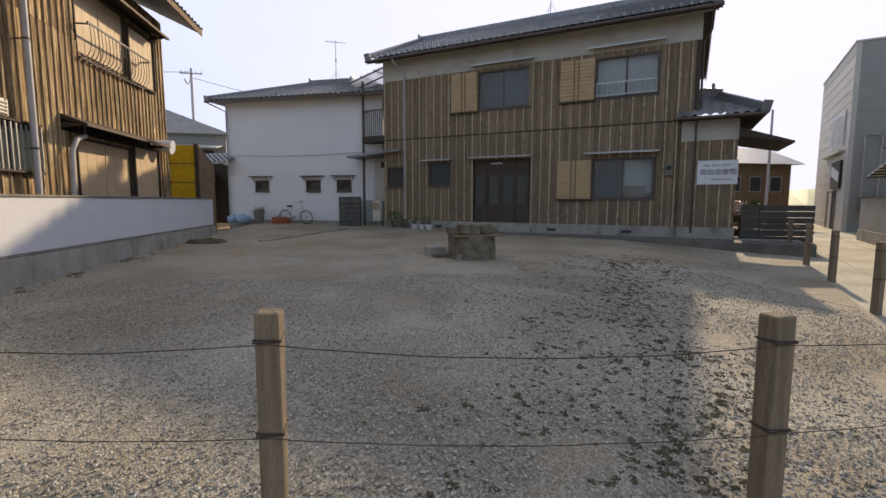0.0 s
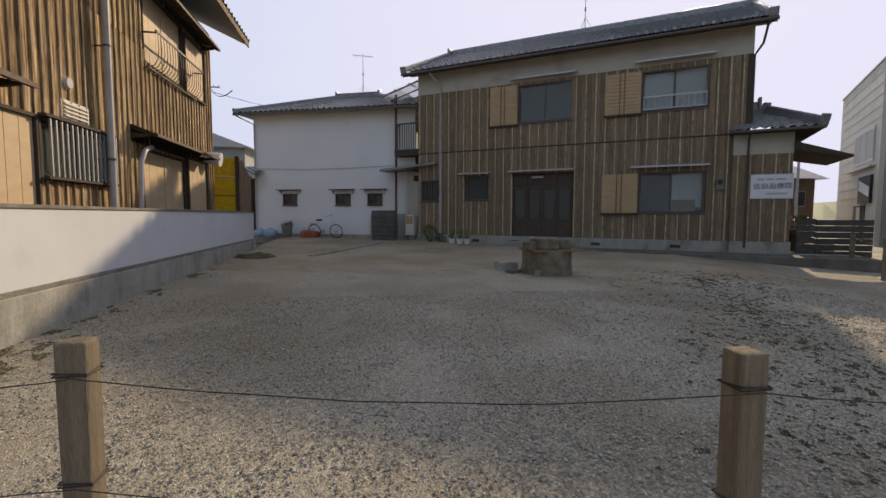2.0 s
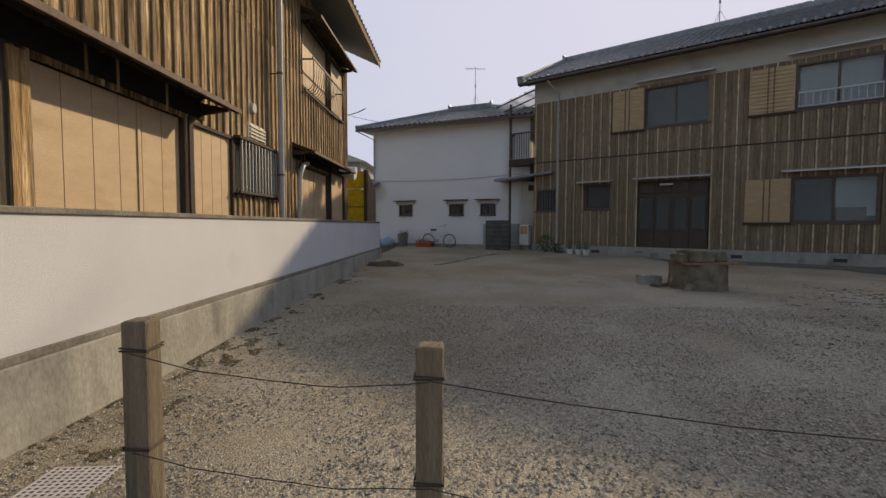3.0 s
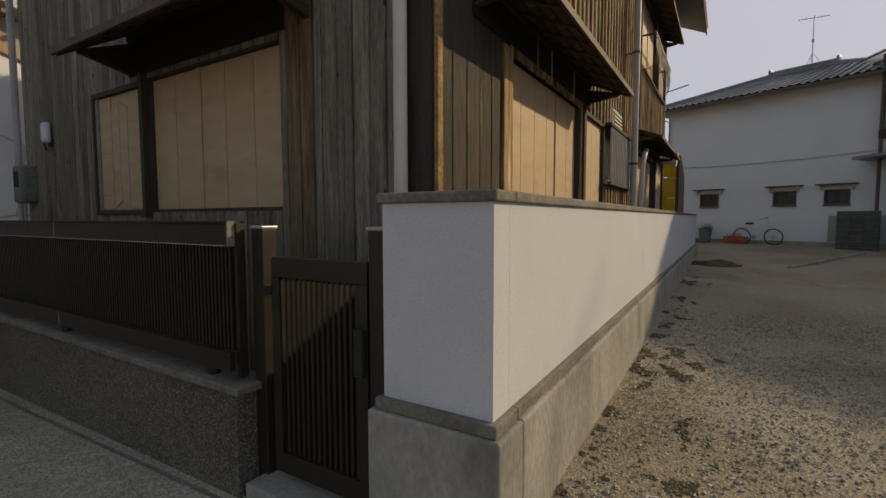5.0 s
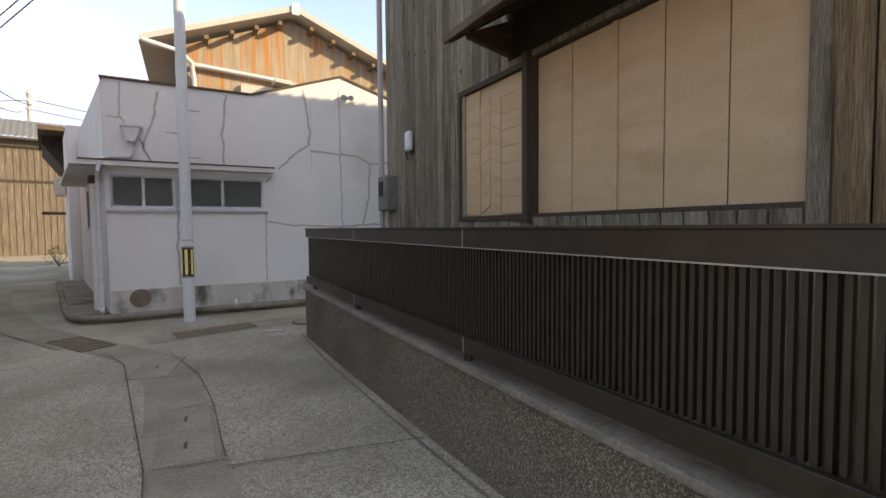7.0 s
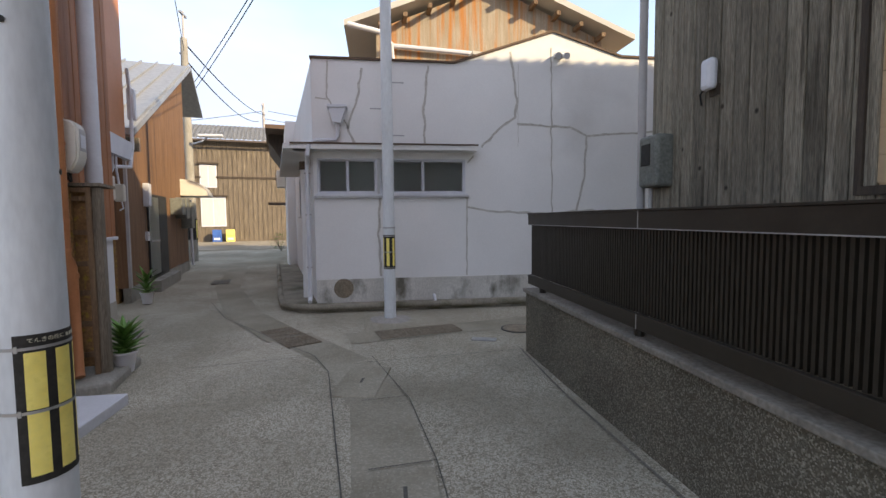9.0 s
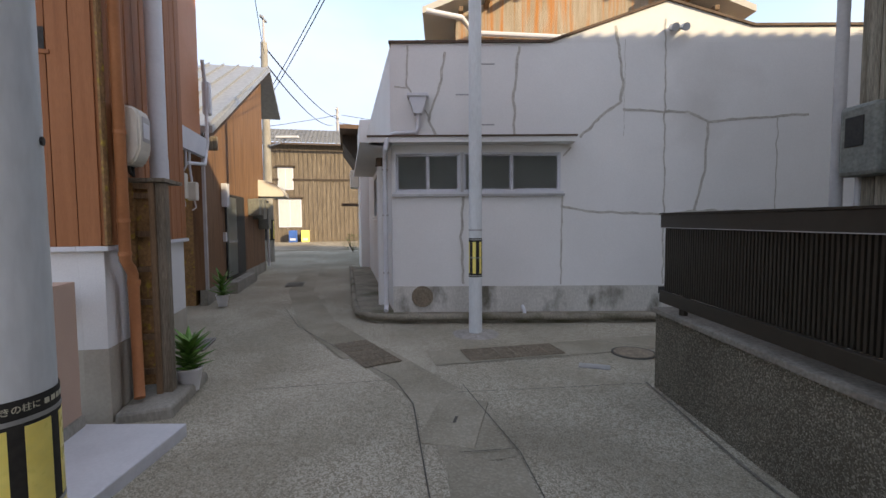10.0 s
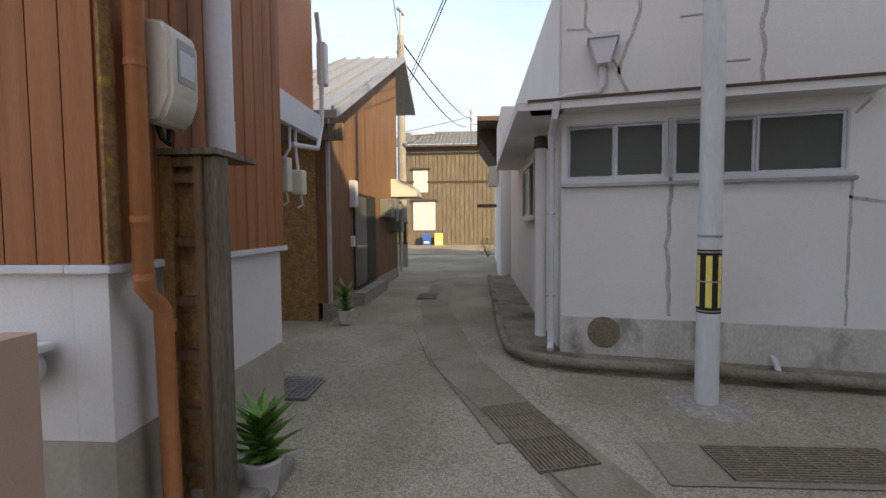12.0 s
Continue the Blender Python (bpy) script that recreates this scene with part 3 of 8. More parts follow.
def sheet(x0, x1, y0, y1, step, lift, cuts=(), rough=0.0, seed=3):
    bm = bmesh.new()
    nx, ny = round((x1 - x0) / step), round((y1 - y0) / step)
    rows = []
    for j in range(ny + 1):
        row = []
        for i in range(nx + 1):
            x, y = x0 + (x1 - x0) * i / nx, y0 + (y1 - y0) * j / ny
            dz = rough * (noise.noise((x * 1.3, y * 1.3, seed)) + 0.5 * noise.noise((x * 4, y * 4, seed)))
            row.append(bm.verts.new((x, y, ground_z(x, y) + lift + dz)))
        rows.append(row)
    for a, b in zip(rows[:-1], rows[1:]):
        for i in range(nx):
            bm.faces.new((a[i], a[i + 1], b[i + 1], b[i]))
    for co, no in cuts:                  # what lies on the side that the normal points to is cut away
        bmesh.ops.bisect_plane(bm, geom=list(bm.verts) + list(bm.edges) + list(bm.faces), plane_co=co, plane_no=no, clear_outer=True)
    return bm


bm = bmesh.new()
for x0, x1, y0, y1 in ((-1500, -60, -1500, 1500), (60, 1500, -1500, 1500), (-60, 60, -1500, -40), (-60, 60, 60, 1500), (-60, 60, -40, 60)):
    vs = [bm.verts.new((x, y, -0.24)) for x, y in ((x0, y0), (x1, y0), (x1, y1), (x0, y1))]
    bm.faces.new(vs)
bmesh.ops.remove_doubles(bm, verts=bm.verts, dist=0.01)
tagged(part("ground", bm, M_GROUND), "flat earth that runs out to the horizon", "ground", kind="structure")
road = tagged(part("road", sheet(-52, 34, -16, 42, 0.5, 0.0), M_ROAD, smooth=True), "worn grey concrete street with coarse exposed stones", "road", kind="structure")
FENCE_N = (0.15, 1.0, 0)                 # the lot's street edge
lot_cuts = [((0, 1.72, 0), (-0.15, -1, 0)), ((10.3, 9.3, 0), (0.76, -0.65, 0))]
lot = tagged(part("gravel_lot", sheet(-5.13, 15, 1.0, 31, 0.25, 0.018, lot_cuts, 0.02), M_LOT, smooth=True), "empty lot of trodden grey gravel and tan soil", "gravel lot", kind="structure")
yard = tagged(part("pavement_yard", sheet(-9, 2.5, 14.6, 30, 0.4, 0.03, [((-4, 14.9, 0), (0.25, -1, 0))], 0.02, 8), M_SOIL, smooth=True), "bare tan earth yard before the white house", "yard", kind="structure")

bm = sheet(-5.12, 8.0, 6.0, 21.0, 0.12, 0.0, [((10.3, 9.3, 0), (0.76, -0.65, 0))])
for v in bm.verts:
    x, y = v.co.x, v.co.y
    v.co.z = ground_z(x, y) + 0.022 + 0.05 * (smooth(7.0, 14.0, y + 0.25 * x) - 0.62) + 0.03 * noise.noise((x * 0.7, y * 0.9, 5.0)) + 0.014 * noise.noise((x * 3.1, y * 3.1, 5.0))
tagged(part("soil_patch", bm, M_SOIL, smooth=True), "trodden tan soil showing through the gravel", "soil", kind="structure")

# ---- dark-brown two-storey house ----
M_MH = pose(3.45, 18.7, 0, 0, 0, -36.42)
mh = thing("timber_house", M_MH, "large two-storey house clad in weathered dark-brown cedar boards under grey tiles", "house")
MH_HOLES = [(1.16, 3.27, 5.0, 6.46), (5.54, 7.57, 5.02, 6.4), (5.53, 7.56, 1.58, 3.0), (-0.99, 0.02, 2.1, 3.09), (-3.1, -2.2, 2.06, 2.98), (0.98, 3.3, 0.5, 3.1)]
wall = part("front_wall", wall_mesh(-3.23, 8.72, 0.3, 7.42, MH_HOLES, 0.0, 0.18), M_DARKWOOD, mh)
part("gable_wall", box(8.54, 8.72, 0.181, 7.9, 0.3, 7.42), M_MHWOOD, mh)
part("gable_wall", box(-3.23, -3.05, 0.181, 7.9, 0.3, 7.42), M_MHWOOD, mh)
part("rear_wall", box(-3.04, 8.53, 7.72, 7.9, 0.3, 7.42), M_MHWOOD, mh)
for a, b in ((-3.23, -3.05), (8.54, 8.72)):
    part("gable_wall", prism(bmesh.new(), [(0.0, 7.421), (7.9, 7.421), (4.0, 9.3)], "x", a, b), M_PLASTER, mh)
part("foundation", box(-3.24, 8.74, -0.05, -0.003, 0.1, 0.69, bevel=0.01), M_CONC, mh)
part("plaster_band", box(-3.235, 8.74, -0.04, -0.002, 6.56, 7.44), M_PLASTER, mh)
part("ridge", ridge_mesh((-3.7, 4.0, 9.45), (8.95, 4.0, 9.45)), M_TILE, mh)
part("roof_tiles", tiled_slope(-3.62, 9.2, -0.62, 7.42, 4.0, 9.5), M_TILE, mh, smooth=True)
part("roof_tiles", tiled_slope(-3.62, 9.2, 8.6, 7.42, 4.0, 9.5), M_TILE, mh, smooth=True)
part("roof_deck", prism(bmesh.new(), [(-0.6, 7.28), (4.0, 9.36), (8.6, 7.28), (8.6, 7.36), (4.0, 9.44), (-0.6, 7.36)], "x", -3.58, 9.16), M_DARKWOOD, mh)
part("fascia", box(-3.6, 9.18, -0.64, -0.61, 7.22, 7.36), M_DARKWOOD, mh)
part("soffit", box(-3.56, 9.14, -0.6, -0.045, 7.36, 7.375), M_PLASTER, mh)

# ---- the annexe beside it, with a sign ----
annex = thing("annexe", M_MH, "one-storey board-clad annexe with a grey tiled hip roof and porch", "house")
part("wall", box(8.3, 9.86, -0.16, 4.0, 0.7, 3.42), M_MHWOOD, annex)
for i in range(5):
    part("batten", box(8.42 + i * 0.33, 8.46 + i * 0.33, -0.185, -0.161, 0.71, 3.41), M_MHBATTEN, annex)
part("foundation", box(8.29, 9.9, -0.2, 4.0, 0.05, 0.699), M_CONC, annex)
part("plaster_band", box(8.3, 9.87, -0.17, 4.0, 3.421, 4.05), M_PLASTER, annex)
part("roof_tiles", tiled_slope(8.15, 10.55, -0.6, 4.12, 1.9, 5.15, inset1=1.5), M_TILE, annex, smooth=True)
bm = tiled_slope(-0.6, 4.4, 0.0, 4.12, -1.5, 5.15, inset0=2.4, inset1=2.4)
bmesh.ops.transform(bm, matrix=Matrix.Translation((10.55, 0, 0)) @ Matrix(((0, 1, 0, 0), (1, 0, 0, 0), (0, 0, 1, 0), (0, 0, 0, 1))), verts=bm.verts)
part("roof_tiles", bm, M_TILE, annex, smooth=True)
part("ridge", ridge_mesh((8.5, 1.9, 5.12), (9.2, 1.9, 5.12), 0.26, 0.4), M_TILE, annex)
part("hip_ridge", ridge_mesh((10.45, -0.5, 4.15), (9.3, 1.5, 5.0), 0.22, 0.28), M_TILE, annex)
part("soffit", box(8.2, 10.5, -0.56, 4.0, 4.051, 4.085), M_DARKWOOD, annex)
part("porch_roof", prism(bmesh.new(), [(9.87, 3.75), (11.25, 3.28), (11.25, 3.22), (9.87, 3.5)], "y", -0.3, 2.4), M_DARKWOOD, annex)
part("porch_step", box(9.95, 11.6, -0.35, 1.2, 0.0, 0.36, bevel=0.02), M_CONC, annex)

# ---- white two-storey house behind ----
WH = pose(-6.75, 24.83, 0, 0, 0, -22.4)
wh = thing("white_house", WH, "plain white-plastered two-storey house with a grey tiled hip roof", "house")
WH_HOLES = [(1.52, 2.28, 1.95, 2.5), (4.28, 5.04, 1.95, 2.5), (5.88, 6.62, 1.95, 2.5)]
part("front_wall", wall_mesh(0, 8.2, 0.3, 6.3, WH_HOLES, 0, 0.15), M_WHITE, wh)
part("side_wall", box(0, 0.15, 0.151, 6.5, 0.3, 6.3), M_WHITE, wh)
part("side_wall", box(8.05, 8.2, 0.151, 6.5, 0.3, 6.3), M_WHITE, wh)
part("rear_wall", box(0.151, 8.049, 6.35, 6.5, 0.3, 6.3), M_WHITE, wh)
part("plinth", box(-0.02, 8.22, -0.03, -0.002, 0.1, 0.58), M_CONC, wh)
part("roof_tiles", tiled_slope(-0.6, 8.8, -0.6, 6.33, 3.25, 7.75, inset0=3.6, inset1=3.6), M_TILE, wh, smooth=True)
part("roof_tiles", tiled_slope(-0.6, 8.8, 7.1, 6.33, 3.25, 7.75, inset0=3.6, inset1=3.6), M_TILE, wh, smooth=True)
for a, b in ((-0.6, 1), (8.8, -1)):
    bm = tiled_slope(-0.6, 7.1, 0.0, 6.33, b * 3.6, 7.75, inset0=3.85, inset1=3.85)
    bmesh.ops.transform(bm, matrix=Matrix.Translation((a, 0, 0)) @ Matrix(((0, 1, 0, 0), (1, 0, 0, 0), (0, 0, 1, 0), (0, 0, 0, 1))), verts=bm.verts)
    part("roof_tiles", bm, M_TILE, wh, smooth=True)
part("ridge", ridge_mesh((2.9, 3.25, 7.75), (5.3, 3.25, 7.75), 0.28, 0.3), M_TILE, wh)
for a, b in (((-0.6, -0.6, 6.36), (3.0, 3.25, 7.78)), ((8.8, -0.6, 6.36), (5.2, 3.25, 7.78))):
    part("hip_ridge", ridge_mesh(a, b, 0.2, 0.16), M_TILE, wh)
part("soffit", box(-0.55, 8.75, -0.55, 7.05, 6.27, 6.3), M_PLASTER, wh)
part("gutter", box(-0.62, 8.82, -0.72, -0.62, 6.2, 6.29), M_BROWNPIPE, wh)

# ---- house of the corner plot: shuttered, board-clad ----
lh = thing("corner_house", pose(0, 0, 0), "two-storey house with orange-brown weathered boards, beige shutters and wide eaves", "house")
# its long side looks to +x: built along a local x axis that runs along world y
SIDE = pose(-6.0, 3.3, 0, 0, 0, 90)      # local x = world y - 3.3, local -y = world +x
LS_HOLES = [(1.2, 3.35, 1.62, 2.84), (3.5, 4.62, 1.62, 2.84), (4.66, 6.5, 2.0, 2.84), (8.0, 10.1, 4.65, 6.15), (7.75, 10.05, 0.9, 2.85)]
side = part("side_wall", wall_mesh(0.0, 12.3, -0.05, 6.8, LS_HOLES, 0.0, 0.18), M_DARKWOOD, lh, m=SIDE)
FRONT = pose(-12.42, 3.3, 0, 0, 0, 0)    # local x = world x + 12.42
LF_HOLES = [(2.02, 3.08, 1.55, 2.82), (3.12, 5.1, 1.55, 2.86)]
front = part("front_wall", wall_mesh(0.0, 6.239, -0.15, 6.8, LF_HOLES, 0.0, 0.18), M_DARKWOOD, lh, m=FRONT)
part("rear_wall", box(-12.42, -6.19, 15.42, 15.6, 0.0, 6.8), M_LHWOOD, lh)
part("west_wall", box(-12.42, -12.24, 3.481, 15.41, -0.15, 6.8), M_GREYWOOD, lh)
for a, b in ((3.3, 3.48), (15.42, 15.6)):
    part("gable_wall", prism(bmesh.new(), [(-12.42, 6.801), (-6.0, 6.801), (-9.2, 8.4)], "y", a, b), M_PLASTER, lh)
bm = tiled_slope(2.6, 16.3, 0.0, 6.85, -4.2, 8.75)
bmesh.ops.transform(bm, matrix=Matrix.Translation((-5.0, 0, 0)) @ Matrix(((0, 1, 0, 0), (1, 0, 0, 0), (0, 0, 1, 0), (0, 0, 0, 1))), verts=bm.verts)
part("roof_tiles", bm, M_TILE, lh, smooth=True)
bm = tiled_slope(2.6, 16.3, 0.0, 6.62, 4.2, 8.75)
bmesh.ops.transform(bm, matrix=Matrix.Translation((-13.4, 0, 0)) @ Matrix(((0, 1, 0, 0), (1, 0, 0, 0), (0, 0, 1, 0), (0, 0, 0, 1))), verts=bm.verts)
part("roof_tiles", bm, M_TILE, lh, smooth=True)
part("roof_deck", prism(bmesh.new(), [(-5.03, 6.72), (-9.2, 8.6), (-13.37, 6.49), (-13.37, 6.56), (-9.2, 8.67), (-5.03, 6.79)], "y", 2.65, 16.25), M_PLASTER, lh)
part("fascia", box(-5.03, -5.0, 2.65, 16.25, 6.66, 6.82), M_OLDWOOD, lh)

# ---- boundary wall of the corner plot ----
bwall = tagged(thing("boundary_wall", None, "white rendered garden wall on a stained concrete footing", "wall"), kind="structure")
part("render", box(-5.30, -5.15, 2.551, 16.95, 0.70, 1.55), M_STUCCO, bwall)
part("render", box(-5.68, -5.15, 2.4, 2.55, 0.70, 1.55), M_STUCCO, bwall)
part("coping", box(-5.32, -5.13, 2.571, 16.97, 1.551, 1.595, bevel=0.008), M_CAP, bwall)
part("coping", box(-5.70, -5.13, 2.38, 2.57, 1.551, 1.595, bevel=0.008), M_CAP, bwall)
part("footing", box(-5.34, -5.10, 2.601, 17.0, -0.3, 0.645, bevel=0.012), M_CONC, bwall)
part("ledge", box(-5.325, -5.122, 2.586, 16.97, 0.6455, 0.699, bevel=0.006), M_CAP, bwall)
part("ledge", box(-5.71, -5.122, 2.37, 2.585, 0.6455, 0.699, bevel=0.006), M_CAP, bwall)
part("footing", box(-5.74, -5.10, 2.35, 2.60, -0.3, 0.645, bevel=0.012), M_CONC, bwall)
part("render", box(-12.6, -5.341, 16.85, 16.99, 0.2, 1.56), M_WHITE, bwall)

# ---- low street wall with slatted fence, and the gate ----
lowwall = tagged(thing("low_wall", None, "low street wall of dark exposed-aggregate concrete with a grey cap", "wall"), kind="structure")
part("aggregate_face", box(-13.35, -6.6, 2.3, 2.5, -0.3, 0.555), M_AGG, lowwall)
part("cap", box(-13.4, -6.55, 2.27, 2.52, 0.556, 0.6, bevel=0.008), M_CAP, lowwall)
part("side_return", box(-13.35, -13.13, 2.501, 15.5, -0.3, 0.555), M_AGG, lowwall)

# ---- white rendered building at the lane's mouth ----
LANE = pose(-16.4, -0.47, 0, 0, 0, 191.8)   # local x runs down the lane, local +y to its left-hand side
ww = thing("rendered_building", None, "low white rendered building with filled cracks and high windows", "building")
WWF = pose(-16.4, -0.47, 0, 0, 0, 90)       # local x = world y + 0.47, outer face to world +x
WW_HOLES = [(0.05, 1.07, 1.87, 2.48), (1.12, 2.64, 1.87, 2.48)]
part("front_wall", wall_mesh(0, 12.0, 0.38, 4.15, WW_HOLES, 0.0, 0.15), M_WHITE2, ww, m=WWF)
part("parapet", prism(bmesh.new(), [(2.45, 4.151), (4.28, 4.77), (5.6, 4.38), (12.0, 4.38), (12.0, 4.151)], "y", 0.0, 0.15), M_WHITE2, ww, m=WWF)
part("plinth", box(0.0, 12.0, -0.025, 0.15, -0.3, 0.379), M_PLINTH, ww, m=WWF)
part("side_wall", prism(bmesh.new(), [(0.16, -0.3), (7.5, -0.3), (7.5, 4.3), (0.16, 4.15)], "y", -0.15, 0.0), M_WHITE2, ww, m=LANE)
part("rear_wall", box(-23.9, -23.75, -1.8, 11, -0.3, 4.2), M_WHITE2, ww)
part("roof", prism(bmesh.new(), [(-16.5, 4.0), (-23.2, 3.0), (-23.2, 3.1), (-16.5, 4.1)], "y", -0.3, 11.4), M_FLASH, ww)
bm = prism(bmesh.new(), [(-0.03, 4.151), (2.46, 4.151), (4.28, 4.771), (5.6, 4.381), (12.0, 4.381), (12.0, 4.42), (5.6, 4.42), (4.28, 4.81), (2.45, 4.19), (-0.03, 4.19)], "y", -0.03, 0.17)
part("flashing", bm, M_FLASH, ww, m=WWF)
part("canopy", box(-0.32, 2.8, -0.28, -0.002, 2.6, 2.68), M_WHITE2, ww, m=WWF)
part("canopy_flashing", box(-0.34, 2.82, -0.3, -0.002, 2.681, 2.705), M_FLASH, ww, m=WWF)
part("side_canopy", prism(bmesh.new(), [(-0.2, 2.6), (5.2, 2.6), (5.2, 2.68), (-0.2, 2.68)], "y", 0.002, 0.5), M_WHITE2, ww, m=LANE)

# ---- rusty-boarded gable house behind it ----
bk = thing("gable_house", None, "upper storey of an old gabled house with peeling orange boards", "house")
BKM = pose(-20.0, 0.55, 0, 0, 0, 90)
part("gable_wall", prism(bmesh.new(), [(0.1, 3.0), (6.0, 3.0), (6.0, 6.1), (3.0, 7.3), (0.1, 6.1)], "y", 0.0, 0.15), M_RUST, bk, m=BKM)
part("roof", prism(bmesh.new(), [(-0.65, 5.98), (3.0, 7.42), (6.7, 5.98), (6.7, 6.12), (3.0, 7.58), (-0.65, 6.12)], "y", -0.45, 9.0), M_CREAMSIDE, bk, m=BKM)
part("side_wall", box(0.1, 0.25, 0.151, 9.0, 3.0, 6.1), M_RUST, bk, m=BKM)
part("side_wall", box(5.85, 6.0, 0.151, 9.0, 3.0, 6.1), M_RUST, bk, m=BKM)

# ---- orange-brown house on the lane's left ----
OR = pose(-12.62, -2.26, 0, 0, 0, 191.8)
orange = thing("orange_house", OR, "house with orange-brown board siding over a white and beige rendered base", "house")
part("lane_wall", box(0.0, 1.8, 0.0, 0.18, 1.24, 6.2), M_ORANGE, orange)
part("front_wall", box(0.0, 0.18, 0.181, 6.0, 1.24, 6.2), M_ORANGE, orange)
part("rear_block", box(0.19, 1.8, 0.19, 6.0, -0.3, 6.2), M_ORANGE, orange)
part("white_base", box(0.02, 1.8, 0.02, 0.189, 0.44, 1.2), M_WHITE, orange)
part("white_base", box(0.02, 0.189, 0.19, 6.0, 0.44, 1.2), M_WHITE, orange)
part("beige_base", box(0.015, 1.805, 0.015, 0.189, -0.3, 0.439), M_BEIGEBASE, orange)
part("beige_base", box(0.015, 0.189, 0.19, 6.0, -0.3, 0.439), M_BEIGEBASE, orange)
part("ledge", box(-0.03, 1.84, -0.03, 0.18, 1.2, 1.239, bevel=0.006), M_PVC, orange)
part("ledge", box(-0.03, 0.18, 0.181, 6.0, 1.2, 1.239, bevel=0.006), M_PVC, orange)
part("set_back_wall", box(1.81, 2.55, 0.62, 6.0, -0.3, 3.3), M_WHITE, orange)
part("projecting_storey", box(1.81, 2.95, 0.12, 6.0, 2.55, 6.2), M_ORANGE2, orange)

# ---- brown sheet-clad house further down the lane ----
BH = pose(-17.75, -4.15, 0, 0, 0, 191.8)
bh = thing("brown_house", BH, "old brown corrugated-sheet house with a tiled gable and sliding door", "house")
part("lane_wall", prism(bmesh.new(), [(0.0, 0.14), (6.6, 0.14), (6.6, 5.9), (6.2, 6.0), (0.0, 3.1)], "y", 0.0, 0.18), M_BROWN, bh)
part("end_wall", box(0.0, 0.18, 0.181, 6.0, -0.2, 3.3), M_LICHEN, bh)
part("body", box(0.19, 6.5, 0.19, 6.0, -0.2, 3.3), M_BROWN, bh)
part("foundation", box(-0.02, 6.52, -0.03, 0.1, -0.3, 0.14), M_CONC, bh)
part("roof", prism(bmesh.new(), [(-0.55, 2.98), (6.2, 6.12), (8.4, 5.1), (8.4, 5.2), (6.2, 6.24), (-0.55, 3.1)], "y", -0.35, 1.6), M_METAL, bh)

# ---- timber house across the end of the lane ----
FH = pose(-46.5, -4.4, 0, 0, 0, 101.8)
fh = thing("far_house", FH, "weathered board-clad two-storey house closing the lane", "house")
part("front_wall", box(-9, 5.0, 0.0, 0.2, -0.3, 7.4), M_FARWOOD, fh)
part("body", box(-9, 5.0, 0.21, 7.0, -0.3, 7.4), M_FARWOOD, fh)
part("roof_tiles", tiled_slope(-9.6, 5.4, -0.7, 7.4, 3.6, 9.2, 0.32, 0.32, inset1=1.5), M_TILE, fh, smooth=True)

# ---- posts of the two street poles ----
def street_pole(m, r, h, band_z, label):
    p = thing("utility_pole", m, label, "utility pole", "steel poles")
    part("shaft", cyl(bmesh.new(), (0, 0, -0.2), (0, 0, h), r, r * 0.86, 28), M_POLE, p, smooth=True)
    return p


pole_near = street_pole(pose(-10.27, -0.845, -0.12), 0.13, 8.0, 0.75, "thick pale-grey steel utility pole with black and yellow bands")
pole_far = street_pole(pose(-15.42, 0.765, -0.14), 0.092, 7.5, 0.8, "slim grey steel pole with a yellow and black marker")

# ---- pink wall ----
pw = tagged(thing("pink_wall", OR, "stepped pink stucco garden wall on a grey footing", "wall"), kind="structure")
part("stucco", prism(bmesh.new(), [(-0.25, 0.03), (-2.6, 0.03), (-2.6, 1.22), (-0.83, 1.22), (-0.83, 1.0), (-0.25, 1.0)], "y", 0.09, 0.22), M_PINK, pw)
part("footing", box(-2.6, -0.24, 0.075, 0.235, -0.3, 0.029), M_CONC, pw)

# ---- grey siding building across the side road ----
GB = pose(22.95, 19.1, 0, 0, 0, 48.5)         # local x runs away along the road
gb = thing("siding_building", GB, "tall flat-roofed building in grey and cream horizontal metal siding", "building")
part("road_wall", box(0, 9.5, -0.2, 0.0, -0.2, 9.0), M_CREAMSIDE, gb)
part("near_wall", box(0, 0.2, -12, -0.201, -0.2, 9.0), M_GREYSIDE, gb)
part("rear_block", box(0.21, 9.5, -12, -0.21, -0.2, 8.9), M_GREYSIDE, gb)

# ---- tiled house behind a garden wall on the side road ----
RH = pose(12.1, 7.0, 0, 0, 0, 49.5)
gw = tagged(thing("garden_wall", RH, "grey-panelled garden wall on a concrete footing", "wall"), kind="structure")
part("panel", box(-3.0, 5.35, -0.12, 0.0, 0.55, 1.58), M_GREYSIDE, gw)
part("panel", box(6.5, 10.8, -0.12, 0.0, 0.45, 1.58), M_GREYSIDE, gw)
part("footing", box(-3.0, 5.35, -0.16, 0.04, -0.2, 0.549), M_CONC, gw)
part("footing", box(6.5, 10.8, -0.16, 0.04, -0.2, 0.449), M_CONC, gw)
part("gate_pillar", box(5.36, 6.49, -0.3, -0.1, -0.1, 1.6), M_OLDWOOD, gw)
part("pillar_stone", box(5.2, 5.5, 0.041, 0.2, -0.1, 0.85, bevel=0.02), M_CONC, gw)
for a, c in ((-3.0, 5.35), (6.5, 10.8)):
    part("panel_rail", box(a, c, -0.14, 0.02, 1.581, 1.64), M_CAP, gw)
rh = thing("tiled_house", RH, "house with blue-grey tiled eaves, timber porch and balcony posts", "house")
part("body", box(-3.0, 11.0, -9, -2.0, -0.2, 3.9), M_PLASTER, rh)
part("roof_tiles", tiled_slope(-4.0, 11.7, -0.7, 3.75, -4.5, 5.4), M_TILE, rh, smooth=True)
